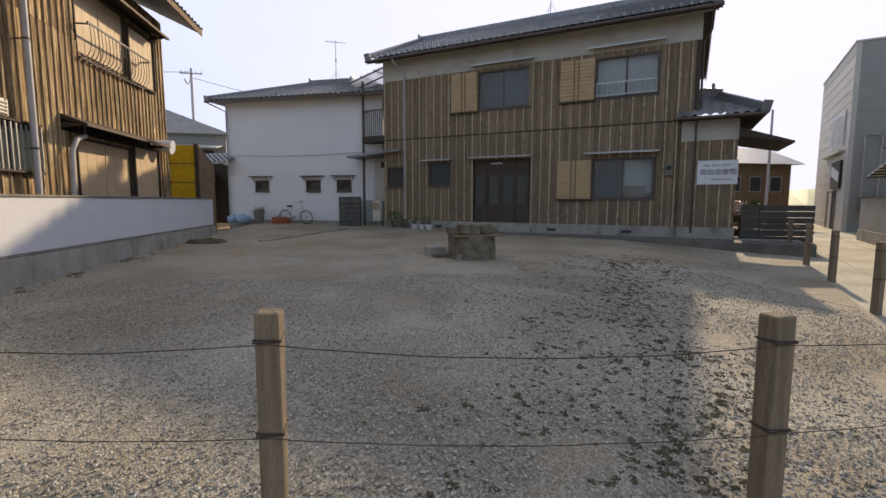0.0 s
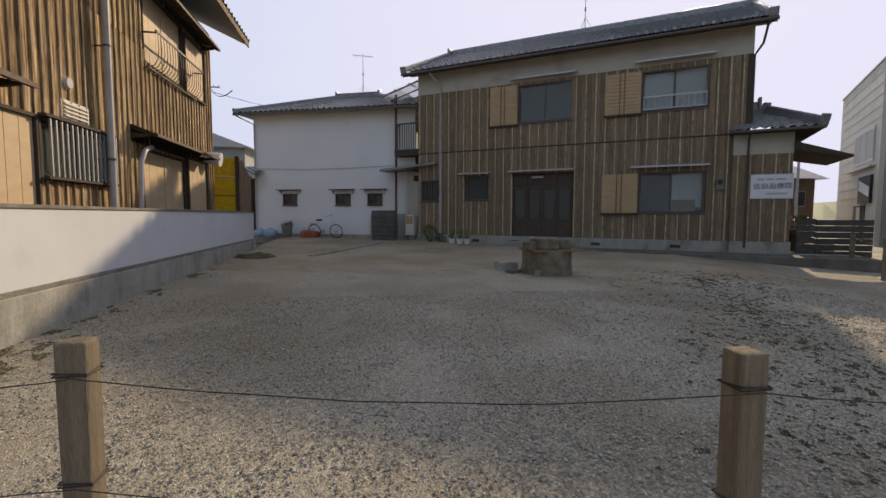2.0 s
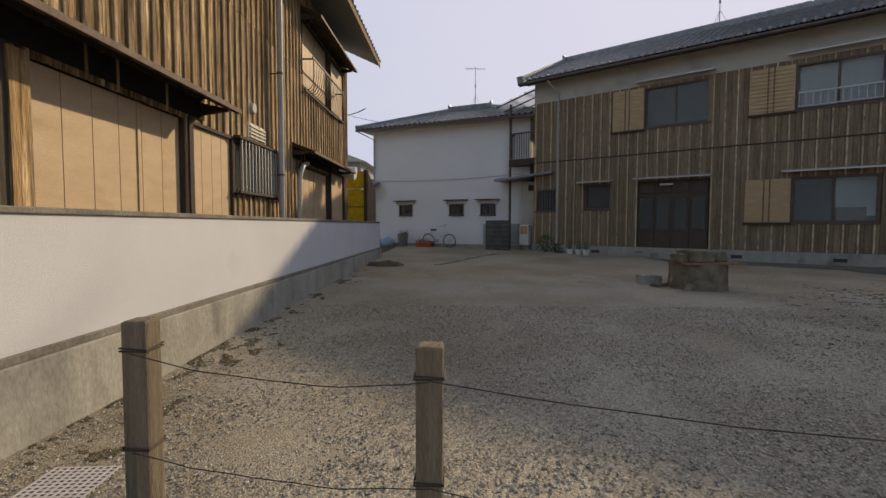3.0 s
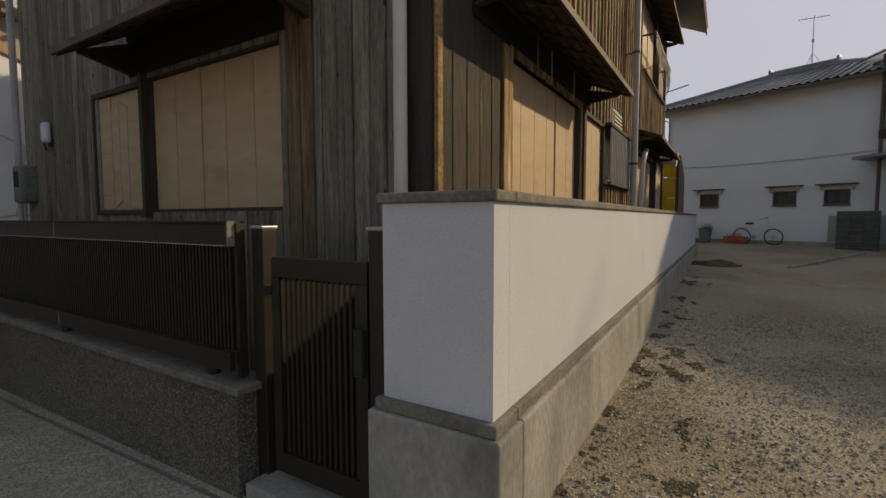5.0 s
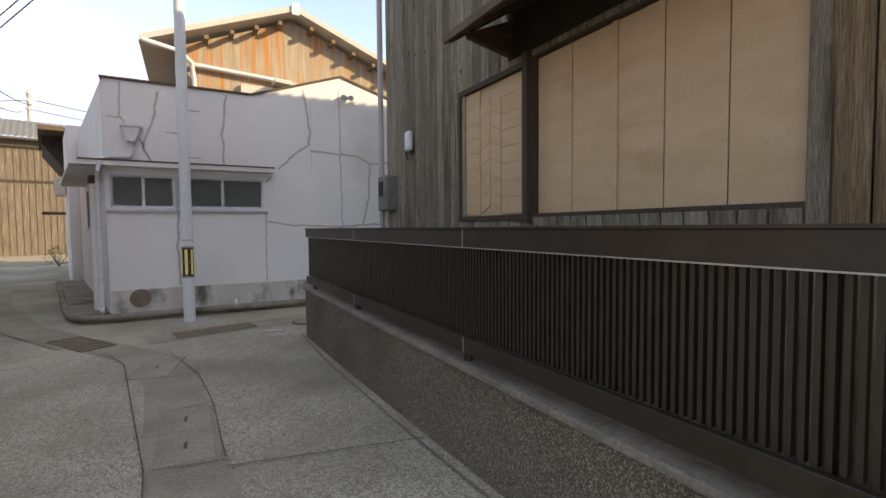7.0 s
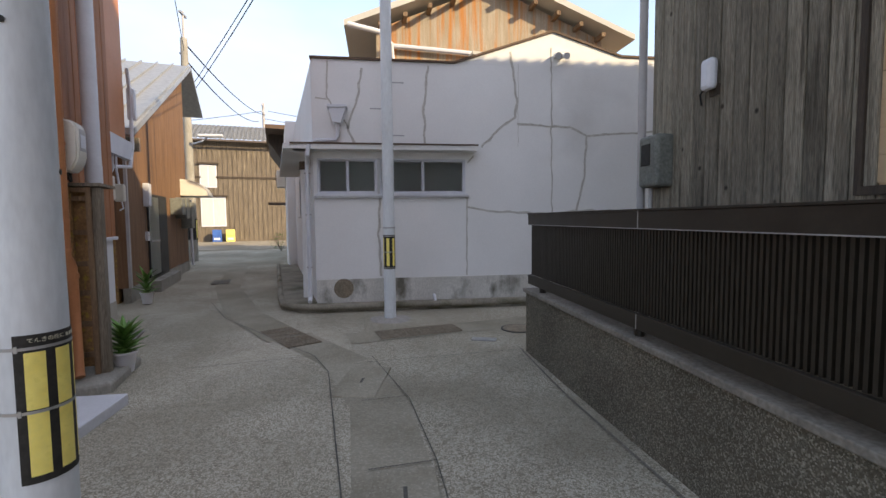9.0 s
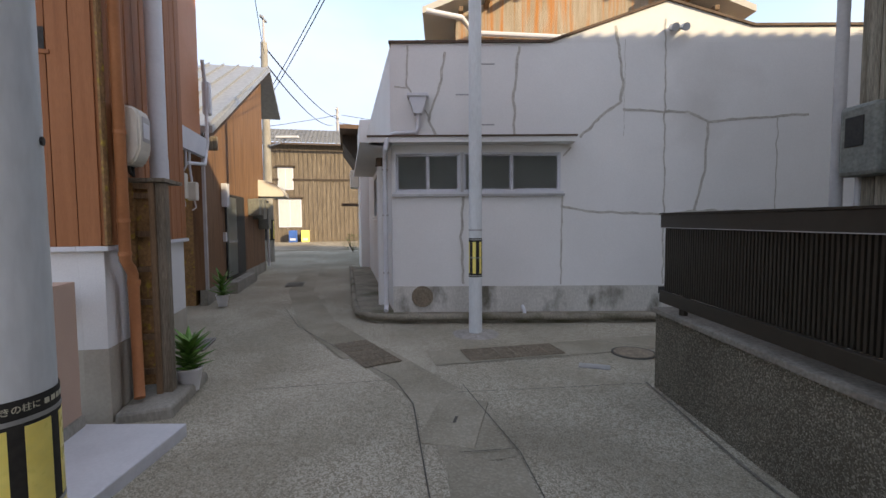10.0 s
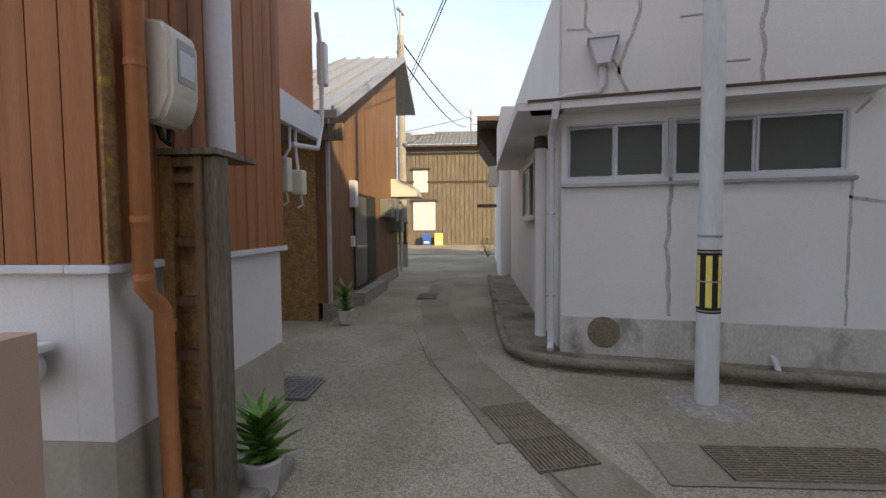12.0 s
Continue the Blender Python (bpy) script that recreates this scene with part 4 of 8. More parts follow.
part("eave_deck", prism(bmesh.new(), [(-0.7, 3.58), (-4.5, 5.2), (-4.5, 5.28), (-0.7, 3.66)], "x", -4.0, 11.65), M_DARKWOOD, rh)
part("gutter", box(-3.0, 8.8, -0.62, -0.5, 3.32, 3.42), M_CREAM, rh)
part("porch_beam", box(-3.0, 10.5, -1.05, -0.9, 3.1, 3.25), M_OLDWOOD, rh)
for u in (-1.0, 3.4, 7.5, 10.3):
    part("porch_post", box(u, u + 0.14, -1.05, -0.91, 0.4, 3.1), M_OLDWOOD, rh)
hw = part("porch_window", box(-2.0, 10.2, -1.99, -1.85, 1.7, 3.1), M_OLDWOOD, rh)
for i in range(6):
    part("pane", box(-1.8 + i * 2.0, -0.1 + i * 2.0, -1.849, -1.84, 1.8, 3.0), M_FROST, hw)
part("pent_roof", prism(bmesh.new(), [(9.5, 3.15), (13.4, 2.55), (13.4, 2.61), (9.5, 3.22)], "y", -2.6, -0.6), M_CREAM, rh)
for i in range(7):
    part("batten", box(9.7 + i * 0.58, 9.76 + i * 0.58, -2.6, -0.56, 3.07 - i * 0.089, 3.12 - i * 0.089), M_DARKWOOD, rh)
part("pent_post", box(12.2, 12.3, -1.2, -1.1, 0.2, 2.7), M_DARKWOOD, rh)
part("balcony_post", box(9.35, 9.5, -1.8, -1.65, 4.2, 8.3), M_DARKWOOD, rh)
part("balcony_beam", box(2.0, 9.34, -1.8, -1.66, 5.7, 5.9), M_DARKWOOD, rh)
part("balcony_beam", box(2.0, 9.9, -1.8, -1.5, 8.31, 8.45), M_OLDWOOD, rh)
part("balcony_rail", box(2.0, 9.34, -1.75, -1.7, 7.2, 7.28), M_DARKWOOD, rh)
for i in range(30):
    part("baluster", box(2.2 + i * 0.24, 2.24 + i * 0.24, -1.75, -1.71, 5.91, 7.199), M_DARKWOOD, rh)
part("upper_wall", box(-2.0, 8.0, -8.0, -3.6, 3.91, 8.2), M_OLDWOOD, rh)


# ================= details of the dark-brown house =================
def text_mesh(s, size, depth=0.004):
    cu = bpy.data.curves.new("lettering", "FONT")
    cu.body, cu.size, cu.extrude, cu.align_x, cu.align_y = s, size, depth / 2, "CENTER", "CENTER"
    ob = new("lettering", cu)
    bpy.context.view_layer.update()
    me = bpy.data.meshes.new_from_object(ob.evaluated_get(bpy.context.evaluated_depsgraph_get()))
    bpy.data.objects.remove(ob)
    bpy.data.curves.remove(cu)
    me.materials.clear()
    me.materials.append(M_INK)
    return me


def slat_box(parent, u0, u1, z0, z1, v, rows=11, label=""):
    """A tan shutter box: backing, sideways slats and two upright bars."""
    b = part("shutter_box", box(u0, u1, v - 0.1, v, z0, z1, bevel=0.006), M_SHUTMH, parent, label)
    h = (z1 - z0 - 0.08) / rows
    for i in range(rows):
        part("slat", box(u0 + 0.05, u1 - 0.05, v - 0.125, v - 0.101, z0 + 0.04 + i * h + 0.018, z0 + 0.04 + (i + 1) * h - 0.018), M_SHUTMH, b)
    for f in (0.42, 0.55):
        u = u0 + (u1 - u0) * f
        part("upright_bar", box(u - 0.02, u + 0.02, v - 0.14, v - 0.123, z0, z1), M_OLDWOOD, b)
    part("rail", box(u0 - 0.03, u1 + 0.03, v - 0.13, v, z0 - 0.07, z0 - 0.001), M_DARKWOOD, b)
    return b


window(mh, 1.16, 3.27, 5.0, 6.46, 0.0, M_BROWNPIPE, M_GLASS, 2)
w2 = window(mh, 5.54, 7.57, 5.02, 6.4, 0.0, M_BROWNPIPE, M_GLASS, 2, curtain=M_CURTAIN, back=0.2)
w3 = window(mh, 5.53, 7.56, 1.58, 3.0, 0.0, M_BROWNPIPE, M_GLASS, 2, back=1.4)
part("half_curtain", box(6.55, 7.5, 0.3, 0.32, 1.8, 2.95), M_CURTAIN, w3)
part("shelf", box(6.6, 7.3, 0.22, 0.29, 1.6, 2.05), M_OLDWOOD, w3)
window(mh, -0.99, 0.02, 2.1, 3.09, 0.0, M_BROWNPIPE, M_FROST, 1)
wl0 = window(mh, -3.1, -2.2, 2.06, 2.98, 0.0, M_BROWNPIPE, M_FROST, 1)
for i in range(7):
    part("bar", box(-3.02 + i * 0.12, -3.0 + i * 0.12, -0.06, -0.04, 2.1, 2.95), M_BROWNPIPE, wl0)
rail = part("window_rail", box(5.6, 7.52, -0.13, -0.1, 5.5, 5.54), M_METAL, mh)
part("rail_foot", box(5.6, 7.52, -0.13, -0.1, 5.1, 5.13), M_METAL, rail)
for i in range(12):
    part("baluster", box(5.62 + i * 0.17, 5.64 + i * 0.17, -0.125, -0.105, 5.131, 5.499), M_METAL, rail)
for a, b, c, d in ((0.04, 1.15, 5.0, 6.48), (4.36, 5.53, 5.02, 6.42), (4.34, 5.52, 1.6, 2.96)):
    slat_box(mh, a, b, c, d, 0.0)
for a, b, z in ((0.9, 3.38, 6.68), (5.33, 7.72, 6.7), (5.28, 7.66, 3.18), (0.87, 3.36, 3.2), (-1.27, 0.08, 3.18)):
    hood(mh, a, b, z, 0.0, 0.3)
door = part("sliding_door", box(0.98, 3.3, 0.1, 0.14, 0.5, 3.1), M_DOOR, mh)
for i in range(4):
    a = 1.0 + i * 0.572
    part("door_leaf", box(a, a + 0.56, 0.05 + 0.02 * (i % 2), 0.09 + 0.005 * (i % 2), 0.55, 2.6, bevel=0.006), M_DOOR, door)
    part("door_panel", box(a + 0.08, a + 0.48, 0.035, 0.049, 1.35, 2.5), M_FROST, door)
    part("transom_pane", box(a + 0.03, a + 0.53, 0.06, 0.09, 2.68, 3.05), M_DOOR, door)
part("door_lamp", box(1.75, 2.2, -0.06, 0.0, 2.92, 3.0, bevel=0.01), M_METAL, mh)
part("door_threshold", box(0.9, 3.4, -0.25, -0.051, 0.1, 0.5, bevel=0.01), M_CONC, mh)
for u in (0.95, 4.0, 6.6, -0.7):
    part("floor_vent", box(u, u + 0.32, -0.058, -0.051, 0.42, 0.53), M_UNLITROOM, mh)
part("meter_box", box(7.86, 8.1, -0.14, -0.02, 2.35, 2.75, bevel=0.02), M_GREYBOX, mh)
part("meter_dial", cyl(bmesh.new(), (7.98, -0.19, 2.6), (7.98, -0.13, 2.6), 0.08, seg=16), M_DARKWOOD, mh)
part("gutter", tube(bmesh.new(), [(-3.66, -0.7, 7.3), (9.24, -0.7, 7.3)], 0.055), M_BROWNPIPE, mh, smooth=True)
part("downpipe", tube(bmesh.new(), [(-2.35, -0.7, 7.27), (-2.3, -0.6, 7.1), (-2.15, -0.09, 6.85), (-2.15, -0.09, 0.5)], 0.035), M_GREYPIPE, mh, smooth=True)
part("downpipe", tube(bmesh.new(), [(9.0, -0.7, 7.27), (9.0, 0.2, 6.9), (8.8, 0.3, 6.6), (8.8, 0.3, 4.4)], 0.035), M_BROWNPIPE, mh, smooth=True)
for s in (0.0, 8.55):
    bm = prism(bmesh.new(), [(-0.64, 7.2), (4.0, 9.28), (8.64, 7.2), (8.64, 7.34), (4.0, 9.42), (-0.64, 7.34)], "x", -3.64 if s == 0 else 9.17, -3.6 if s == 0 else 9.21)
    part("barge_board", bm, M_PLASTER, mh)
    part("verge_tiles", ridge_mesh((-3.6 if s == 0 else 9.1, -0.62, 7.42), (-3.6 if s == 0 else 9.1, 3.9, 9.45), 0.22, 0.2), M_TILE, mh)
part("corner_trim", box(8.6, 8.74, -0.045, -0.003, 0.7, 6.55), M_DARKWOOD, mh)
# seam moulding half-way up
part("belt_rail", box(-3.24, 8.59, -0.05, -0.03, 4.08, 4.13), M_DARKWOOD, mh)
# round eave tiles
eave_me = bpy.data.meshes.new("eave_tile")
bm = cyl(bmesh.new(), (0, -0.04, 0), (0, 0.05, 0), 0.06, seg=10)
bm.to_mesh(eave_me)
bm.free()
eave_me.materials.append(M_TILE)
for i in range(47):
    piece("eave_tile", eave_me, mh, Matrix.Translation((-3.5 + i * 0.27, -0.65, 7.47)))


def antenna(m, h, label, span=0.9):
    a = thing("tv_antenna", m, label, "antenna", "roof antennas")
    part("mast", cyl(bmesh.new(), (0, 0, 0), (0, 0, h), 0.02, 0.016, 8), M_METAL, a)
    part("boom", cyl(bmesh.new(), (-span * 0.6, 0, h - 0.05), (span * 0.6, 0, h - 0.15), 0.014, seg=6), M_METAL, a)
    for i in range(9):
        x = -span * 0.55 + i * span * 1.1 / 8
        part("element", cyl(bmesh.new(), (x, -0.28 + i * 0.015, h - 0.1 - x * 0.08), (x, 0.28 - i * 0.015, h - 0.1 - x * 0.08), 0.006, seg=5), M_METAL, a)
    for k in range(3):
        an = k * 2.1
        part("stay", cyl(bmesh.new(), (0, 0, 0.45), (0.35 * math.cos(an), 0.35 * math.sin(an), -0.1), 0.008, seg=5), M_METAL, a)
    part("insulator", cyl(bmesh.new(), (0, 0, h * 0.45), (0, 0, h * 0.45 + 0.12), 0.045, seg=8), M_GREYPIPE, a)
    return a


antenna(M_MH @ pose(2.9, 4.0, 9.75, 0, 0, 25), 1.6, "thin metal television antenna on the tiled ridge")
antenna(WH @ pose(4.4, 3.25, 8.0, 0, 0, 10), 2.0, "spindly television antenna standing on the hip roof")

# balcony, canopy and lean-to at the house's end
balc = thing("side_balcony", M_MH, "rusty steel balcony with railing under a polycarbonate canopy", "balcony")
part("deck", box(-4.65, -3.24, 0.3, 3.4, 4.12, 4.4), M_DARKWOOD, balc)
for p in ((-4.6, 0.35), (-4.6, 3.3)):
    part("post", box(p[0] - 0.04, p[0] + 0.04, p[1] - 0.04, p[1] + 0.04, 0.2, 6.85), M_BROWNPIPE, balc)
part("top_rail", box(-4.62, -3.24, 0.31, 0.36, 5.5, 5.56), M_BROWNPIPE, balc)
part("top_rail", box(-4.64, -4.58, 0.361, 3.3, 5.5, 5.56), M_BROWNPIPE, balc)
for i in range(11):
    part("baluster", box(-4.5 + i * 0.115, -4.48 + i * 0.115, 0.325, 0.345, 4.401, 5.499), M_BROWNPIPE, balc)
for i in range(20):
    part("baluster", box(-4.62, -4.6, 0.5 + i * 0.14, 0.52 + i * 0.14, 4.401, 5.499), M_BROWNPIPE, balc)
part("canopy_sheet", prism(bmesh.new(), [(-5.1, 6.72), (-3.24, 7.2), (-3.24, 7.21), (-5.1, 6.73)], "y", -0.1, 3.8), M_POLY, balc)
for i in range(6):
    y = -0.08 + i * 0.76
    part("rafter", prism(bmesh.new(), [(-5.1, 6.66), (-3.24, 7.14), (-3.24, 7.19), (-5.1, 6.71)], "y", y, y + 0.04), M_BROWNPIPE, balc)
for u, z in ((-5.08, 6.71), (-4.4, 6.89), (-3.7, 7.07)):
    part("purlin", box(u, u + 0.04, -0.1, 3.8, z + 0.03, z + 0.07), M_BROWNPIPE, balc)
lean = thing("lean_to", M_MH, "cream lean-to under a thin tiled roof", "annexe")
part("roof", prism(bmesh.new(), [(-5.05, 3.42), (-2.3, 3.62), (-2.3, 3.7), (-5.05, 3.52)], "y", -0.32, 2.6), M_TILE, lean)
part("wall", box(-4.1, -3.25, 0.5, 2.5, 0.2, 3.4), M_PLASTER, lean)
part("wall_vent", box(-3.75, -3.5, 0.46, 0.499, 3.0, 3.25), M_DARKWOOD, lean)
blk = thing("block_wall", M_MH, "short dark concrete-block screen wall", "wall")
bmk = box(-0.19, 0.19, -0.06, 0.06, 0.0, 0.19, bevel=0.006)
blk_me = bpy.data.meshes.new("block")
bmk.to_mesh(blk_me)
bmk.free()
M_BLOCK = material("mossy_block", (0.1, 0.1, 0.09), (0.07, 0.07, 0.063), 5.0, rough=0.95, bump=0.25, c3=(0.15, 0.145, 0.12), scale3=2.0, amount=0.3, vary=0.12)
blk_me.materials.append(M_BLOCK)
for r in range(7):
    for c in range(3):
        piece("block", blk_me, blk, Matrix.Translation((-4.95 + c * 0.385, -0.75, 0.3 + r * 0.2)))
part("mortar", box(-5.13, -4.0, -0.79, -0.71, 0.2, 1.7), M_CONC, blk)
heater = thing("water_heater", M_MH @ pose(-3.7, 0.15, 0.36), "rusty cream water heater standing against the wall", "water heater")
part("casing", box(-0.22, 0.22, -0.15, 0.15, 0.25, 1.15, bevel=0.04), M_CREAM, heater)
part("rusty_front", box(-0.17, 0.17, -0.16, -0.151, 0.75, 1.1), M_RUST, heater)
for s in (-0.18, 0.18):
    part("leg", box(s - 0.02, s + 0.02, -0.1, 0.1, 0.0, 0.25), M_METAL, heater)
# sign on the annexe
sign = thing("sign_board", M_MH @ pose(9.35, -0.175, 2.42), "white clinic sign board with black Japanese lettering", "sign")
part("board", box(-0.55, 0.55, -0.03, 0.0, -0.36, 0.36, bevel=0.004), M_SIGN, sign)
lt = new("lettering", text_mesh("佐伯治療院", 0.2))
lt.parent = sign
lt.matrix_basis = pose(0.02, -0.034, 0.0, 90, 0, 0)
for x0, x1, z in ((-0.38, -0.2, 0.22), (-0.16, 0.05, 0.22), (0.1, 0.36, 0.22), (-0.15, 0.4, -0.22)):
    part("small_print", box(x0, x1, -0.0345, -0.031, z - 0.03, z + 0.03), M_GREYPIPE, sign)
part("frame", box(-0.57, 0.57, -0.028, -0.002, -0.38, -0.361), M_METAL, sign)
part("frame", box(-0.57, 0.57, -0.028, -0.002, 0.361, 0.38), M_METAL, sign)
part("gutter", tube(bmesh.new(), [(8.15, -0.66, 4.07), (10.5, -0.66, 4.07)], 0.045), M_BROWNPIPE, annex, smooth=True)
part("downpipe", tube(bmesh.new(), [(8.7, -0.62, 4.05), (8.7, -0.22, 3.9), (8.7, -0.22, 0.5)], 0.03), M_BROWNPIPE, annex, smooth=True)

# ================= details of the white house =================
for h in WH_HOLES:
    window(wh, *h, 0.0, M_BROWNPIPE, M_FROST, 2)
    hd = part("window_hood", box(h[0] - 0.22, h[1] + 0.22, -0.28, -0.002, h[3] + 0.16, h[3] + 0.2), M_FLASH, wh)
    for u in (h[0] - 0.12, h[1] + 0.06):
        part("bracket", prism(bmesh.new(), [(-0.002, h[3] - 0.05), (-0.22, h[3] + 0.159), (-0.002, h[3] + 0.159)], "x", u, u + 0.05), M_WHITE, wh)
part("downpipe", tube(bmesh.new(), [(-0.5, -0.66, 6.2), (0.08, -0.07, 5.85), (0.08, -0.07, 0.5)], 0.035), M_GREYPIPE, wh, smooth=True)
part("cable", tube(bmesh.new(), [(0.1, -0.03, 3.75), (2.6, -0.03, 3.66), (5.2, -0.03, 3.68), (8.0, -0.03, 3.8)], 0.012, 5), M_GREYPIPE, wh)
part("grey_panel", box(6.05, 8.1, -0.06, -0.031, 0.6, 1.55), M_GREYSIDE, wh)
ent = part("entry_roof", tiled_slope(-2.1, 0.45, -0.9, 3.35, 0.9, 3.95), M_TILE, wh, smooth=True)
part("entry_beam", box(-1.9, 0.3, -0.75, -0.65, 3.15, 3.28), M_DARKWOOD, wh)
part("entry_wall", box(-2.2, -0.05, 1.5, 1.6, 0.3, 3.4), M_DARKWOOD, wh)


# ---- bicycle, bags, bin and crate in the yard ----
def wheel(parent, x, r):
    t = bmesh.new()
    n = 28
    for i in range(n):
        a, b = 2 * math.pi * i / n, 2 * math.pi * (i + 1) / n
        cyl(t, (x + r * math.cos(a), 0, r + r * math.sin(a)), (x + r * math.cos(b), 0, r + r * math.sin(b)), 0.022, seg=6)
    w = part("wheel", t, M_BLACK, parent)
    s = bmesh.new()
    for i in range(12):
        a = math.pi * i / 6
        cyl(s, (x, 0, r), (x + (r - 0.03) * math.cos(a), 0, r + (r - 0.03) * math.sin(a)), 0.004, seg=4)
    cyl(s, (x, -0.05, r), (x, 0.05, r), 0.03, seg=8)
    part("spokes", s, M_METAL, w)


def tubes(name, segs, r, mat, parent):
    b = bmesh.new()
    for a, c in segs:
        cyl(b, a, c, r, seg=8)
    return part(name, b, mat, parent)


yz = ground_z(-3, 23) + 0.03
bike = thing("bicycle", WH @ pose(3.95, -0.42, yz, 8, 0, 0), "white city bicycle leaning by the white wall", "bicycle")
wheel(bike, -0.55, 0.31)
wheel(bike, 0.55, 0.31)
tubes("frame", (((-0.55, 0, 0.31), (-0.12, 0, 0.3)), ((-0.12, 0, 0.3), (-0.25, 0, 0.8)), ((-0.55, 0, 0.31), (-0.22, 0, 0.68)), ((-0.12, 0, 0.3), (0.38, 0, 0.72)), ((-0.2, 0, 0.55), (0.36, 0, 0.8)), ((0.55, 0, 0.31), (0.35, 0, 0.95))), 0.02, M_PVC, bike)
tubes("handlebar", (((0.35, 0, 0.95), (0.33, 0.0, 1.02)), ((0.33, -0.25, 1.05), (0.33, 0.25, 1.05)), ((0.33, -0.25, 1.05), (0.15, -0.28, 1.03)), ((0.33, 0.25, 1.05), (0.15, 0.28, 1.03))), 0.014, M_METAL, bike)
part("saddle", box(-0.4, -0.12, -0.08, 0.08, 0.8, 0.87, bevel=0.03), M_BLACK, bike)
part("crank", cyl(bmesh.new(), (-0.12, -0.04, 0.3), (-0.12, 0.04, 0.3), 0.09, seg=16), M_METAL, bike)
part("rack", box(-0.75, -0.35, -0.07, 0.07, 0.66, 0.68), M_METAL, bike)


def bag(m, r, seed):
    b = bmesh.new()
    bmesh.ops.create_icosphere(b, subdivisions=3, radius=r)
    for v in b.verts:
        v.co.z = max(v.co.z, -0.7 * r) * 0.85 + 0.6 * r
        v.co += v.co.normalized() * 0.12 * r * noise.noise(v.co * 9 + Vector((seed, 0, 0)))
        if v.co.z > 1.1 * r:
            v.co.x *= 0.5
            v.co.y *= 0.5
    t = thing("plastic_sack", m, "pale blue filled plastic sack slumped on the earth", "sack", "sacks by the wall")
    part("sack", b, M_BLUEBAG, t, smooth=True)


bag(WH @ pose(0.55, -0.45, yz), 0.3, 1)
bag(WH @ pose(1.15, -0.55, yz), 0.33, 5)
binb = thing("dust_bin", WH @ pose(2.0, -0.5, yz), "grey-green plastic bin heaped with dry cuttings", "bin")
part("tub", lathe(bmesh.new(), [(0.2, 0), (0.26, 0.55), (0.29, 0.56), (0.29, 0.6), (0.25, 0.6), (0.24, 0.5)]), M_GREYBOX, binb, smooth=True)
cut = bmesh.new()
rnd = random.Random(4)
for i in range(40):
    a, r = rnd.uniform(0, 6.28), rnd.uniform(0, 0.25)
    cyl(cut, (r * math.cos(a), r * math.sin(a), 0.55), (r * math.cos(a) + rnd.uniform(-0.2, 0.2), r * math.sin(a) + rnd.uniform(-0.2, 0.2), 0.62 + rnd.uniform(0, 0.22)), 0.012, 0.004, 4)
part("cuttings", cut, M_DRY, binb)
crate = thing("plastic_crate", WH @ pose(3.2, -0.5, yz), "red slatted plastic crate with dry twigs", "crate")
for z in (0.02, 0.12, 0.22):
    for y in (-0.2, 0.2):
        part("slat", box(-0.38, 0.38, y - 0.012, y + 0.012, z, z + 0.07), M_REDCRATE, crate)
    for x in (-0.38, 0.38):
        part("slat", box(x - 0.012, x + 0.012, -0.187, 0.187, z, z + 0.07), M_REDCRATE, crate)
part("floor_panel", box(-0.366, 0.366, -0.187, 0.187, 0.0, 0.02), M_REDCRATE, crate)
for x in (-0.36, 0.36):
    for y in (-0.18, 0.18):
        part("corner_post", box(x - 0.02, x + 0.02, y - 0.02, y + 0.02, 0.0, 0.31), M_REDCRATE, crate)
tw = bmesh.new()
for i in range(40):
    x, y = rnd.uniform(-0.33, 0.33), rnd.uniform(-0.15, 0.15)
    cyl(tw, (x, y, 0.02), (x + rnd.uniform(-0.1, 0.1), y, 0.3 + rnd.uniform(0, 0.15)), 0.01, 0.004, 4)
part("twig_bundle", tw, M_DRY, crate)

# ================= details of the corner house =================
def shutter(parent, u0, u1, z0, z1, v, n, mat, m, seam=None):
    """Shutter leaf made of upright boards in a dark frame."""
    fr = bmesh.new()
    for a in ((u0 - 0.04, u1 + 0.04, z0 - 0.05, z0), (u0 - 0.04, u1 + 0.04, z1, z1 + 0.05), (u0 - 0.04, u0, z0, z1), (u1, u1 + 0.04, z0, z1)):
        bx(fr, a[0], a[1], v - 0.05, v + 0.1, a[2], a[3])
    s = part("shutter", fr, M_DARKWOOD, parent, m=m)
    w = (u1 - u0) / n
    for i in range(n):
        part("shutter_board", box(u0 + i * w + 0.004, u0 + (i + 1) * w - 0.004, v, v + 0.03, z0, z1, bevel=0.003), mat, s)
    if seam:
        part("meeting_stile", box(seam - 0.02, seam + 0.02, v - 0.015, v - 0.001, z0, z1), mat, s)
    return s


shutter(lh, 1.2, 3.32, 1.62, 2.84, 0.03, 6, M_SHUT, SIDE, 2.55)
shutter(lh, 3.52, 4.58, 1.62, 2.8, 0.0, 4, M_SHUT, SIDE)
part("shutter_post", box(3.375, 3.465, -0.08, 0.1, 1.3, 2.87), M_DARKWOOD, lh, m=SIDE)
shutter(lh, 7.78, 10.0, 0.95, 2.8, 0.02, 6, M_SHUT, SIDE, 8.9)
shutter(lh, 10.1, 11.5, 1.0, 2.9, -0.06, 4, M_SHUT, SIDE)
shutter(lh, 8.02, 10.05, 4.66, 6.1, 0.02, 6, M_SHUT, SIDE, 9.0)
shutter(lh, 10.15, 11.55, 4.6, 5.95, -0.06, 5, M_SHUT, SIDE)
bw = window(lh, 4.66, 6.5, 2.0, 2.84, 0.0, M_DARKWOOD, M_FROST, 2)
bw.matrix_basis = SIDE
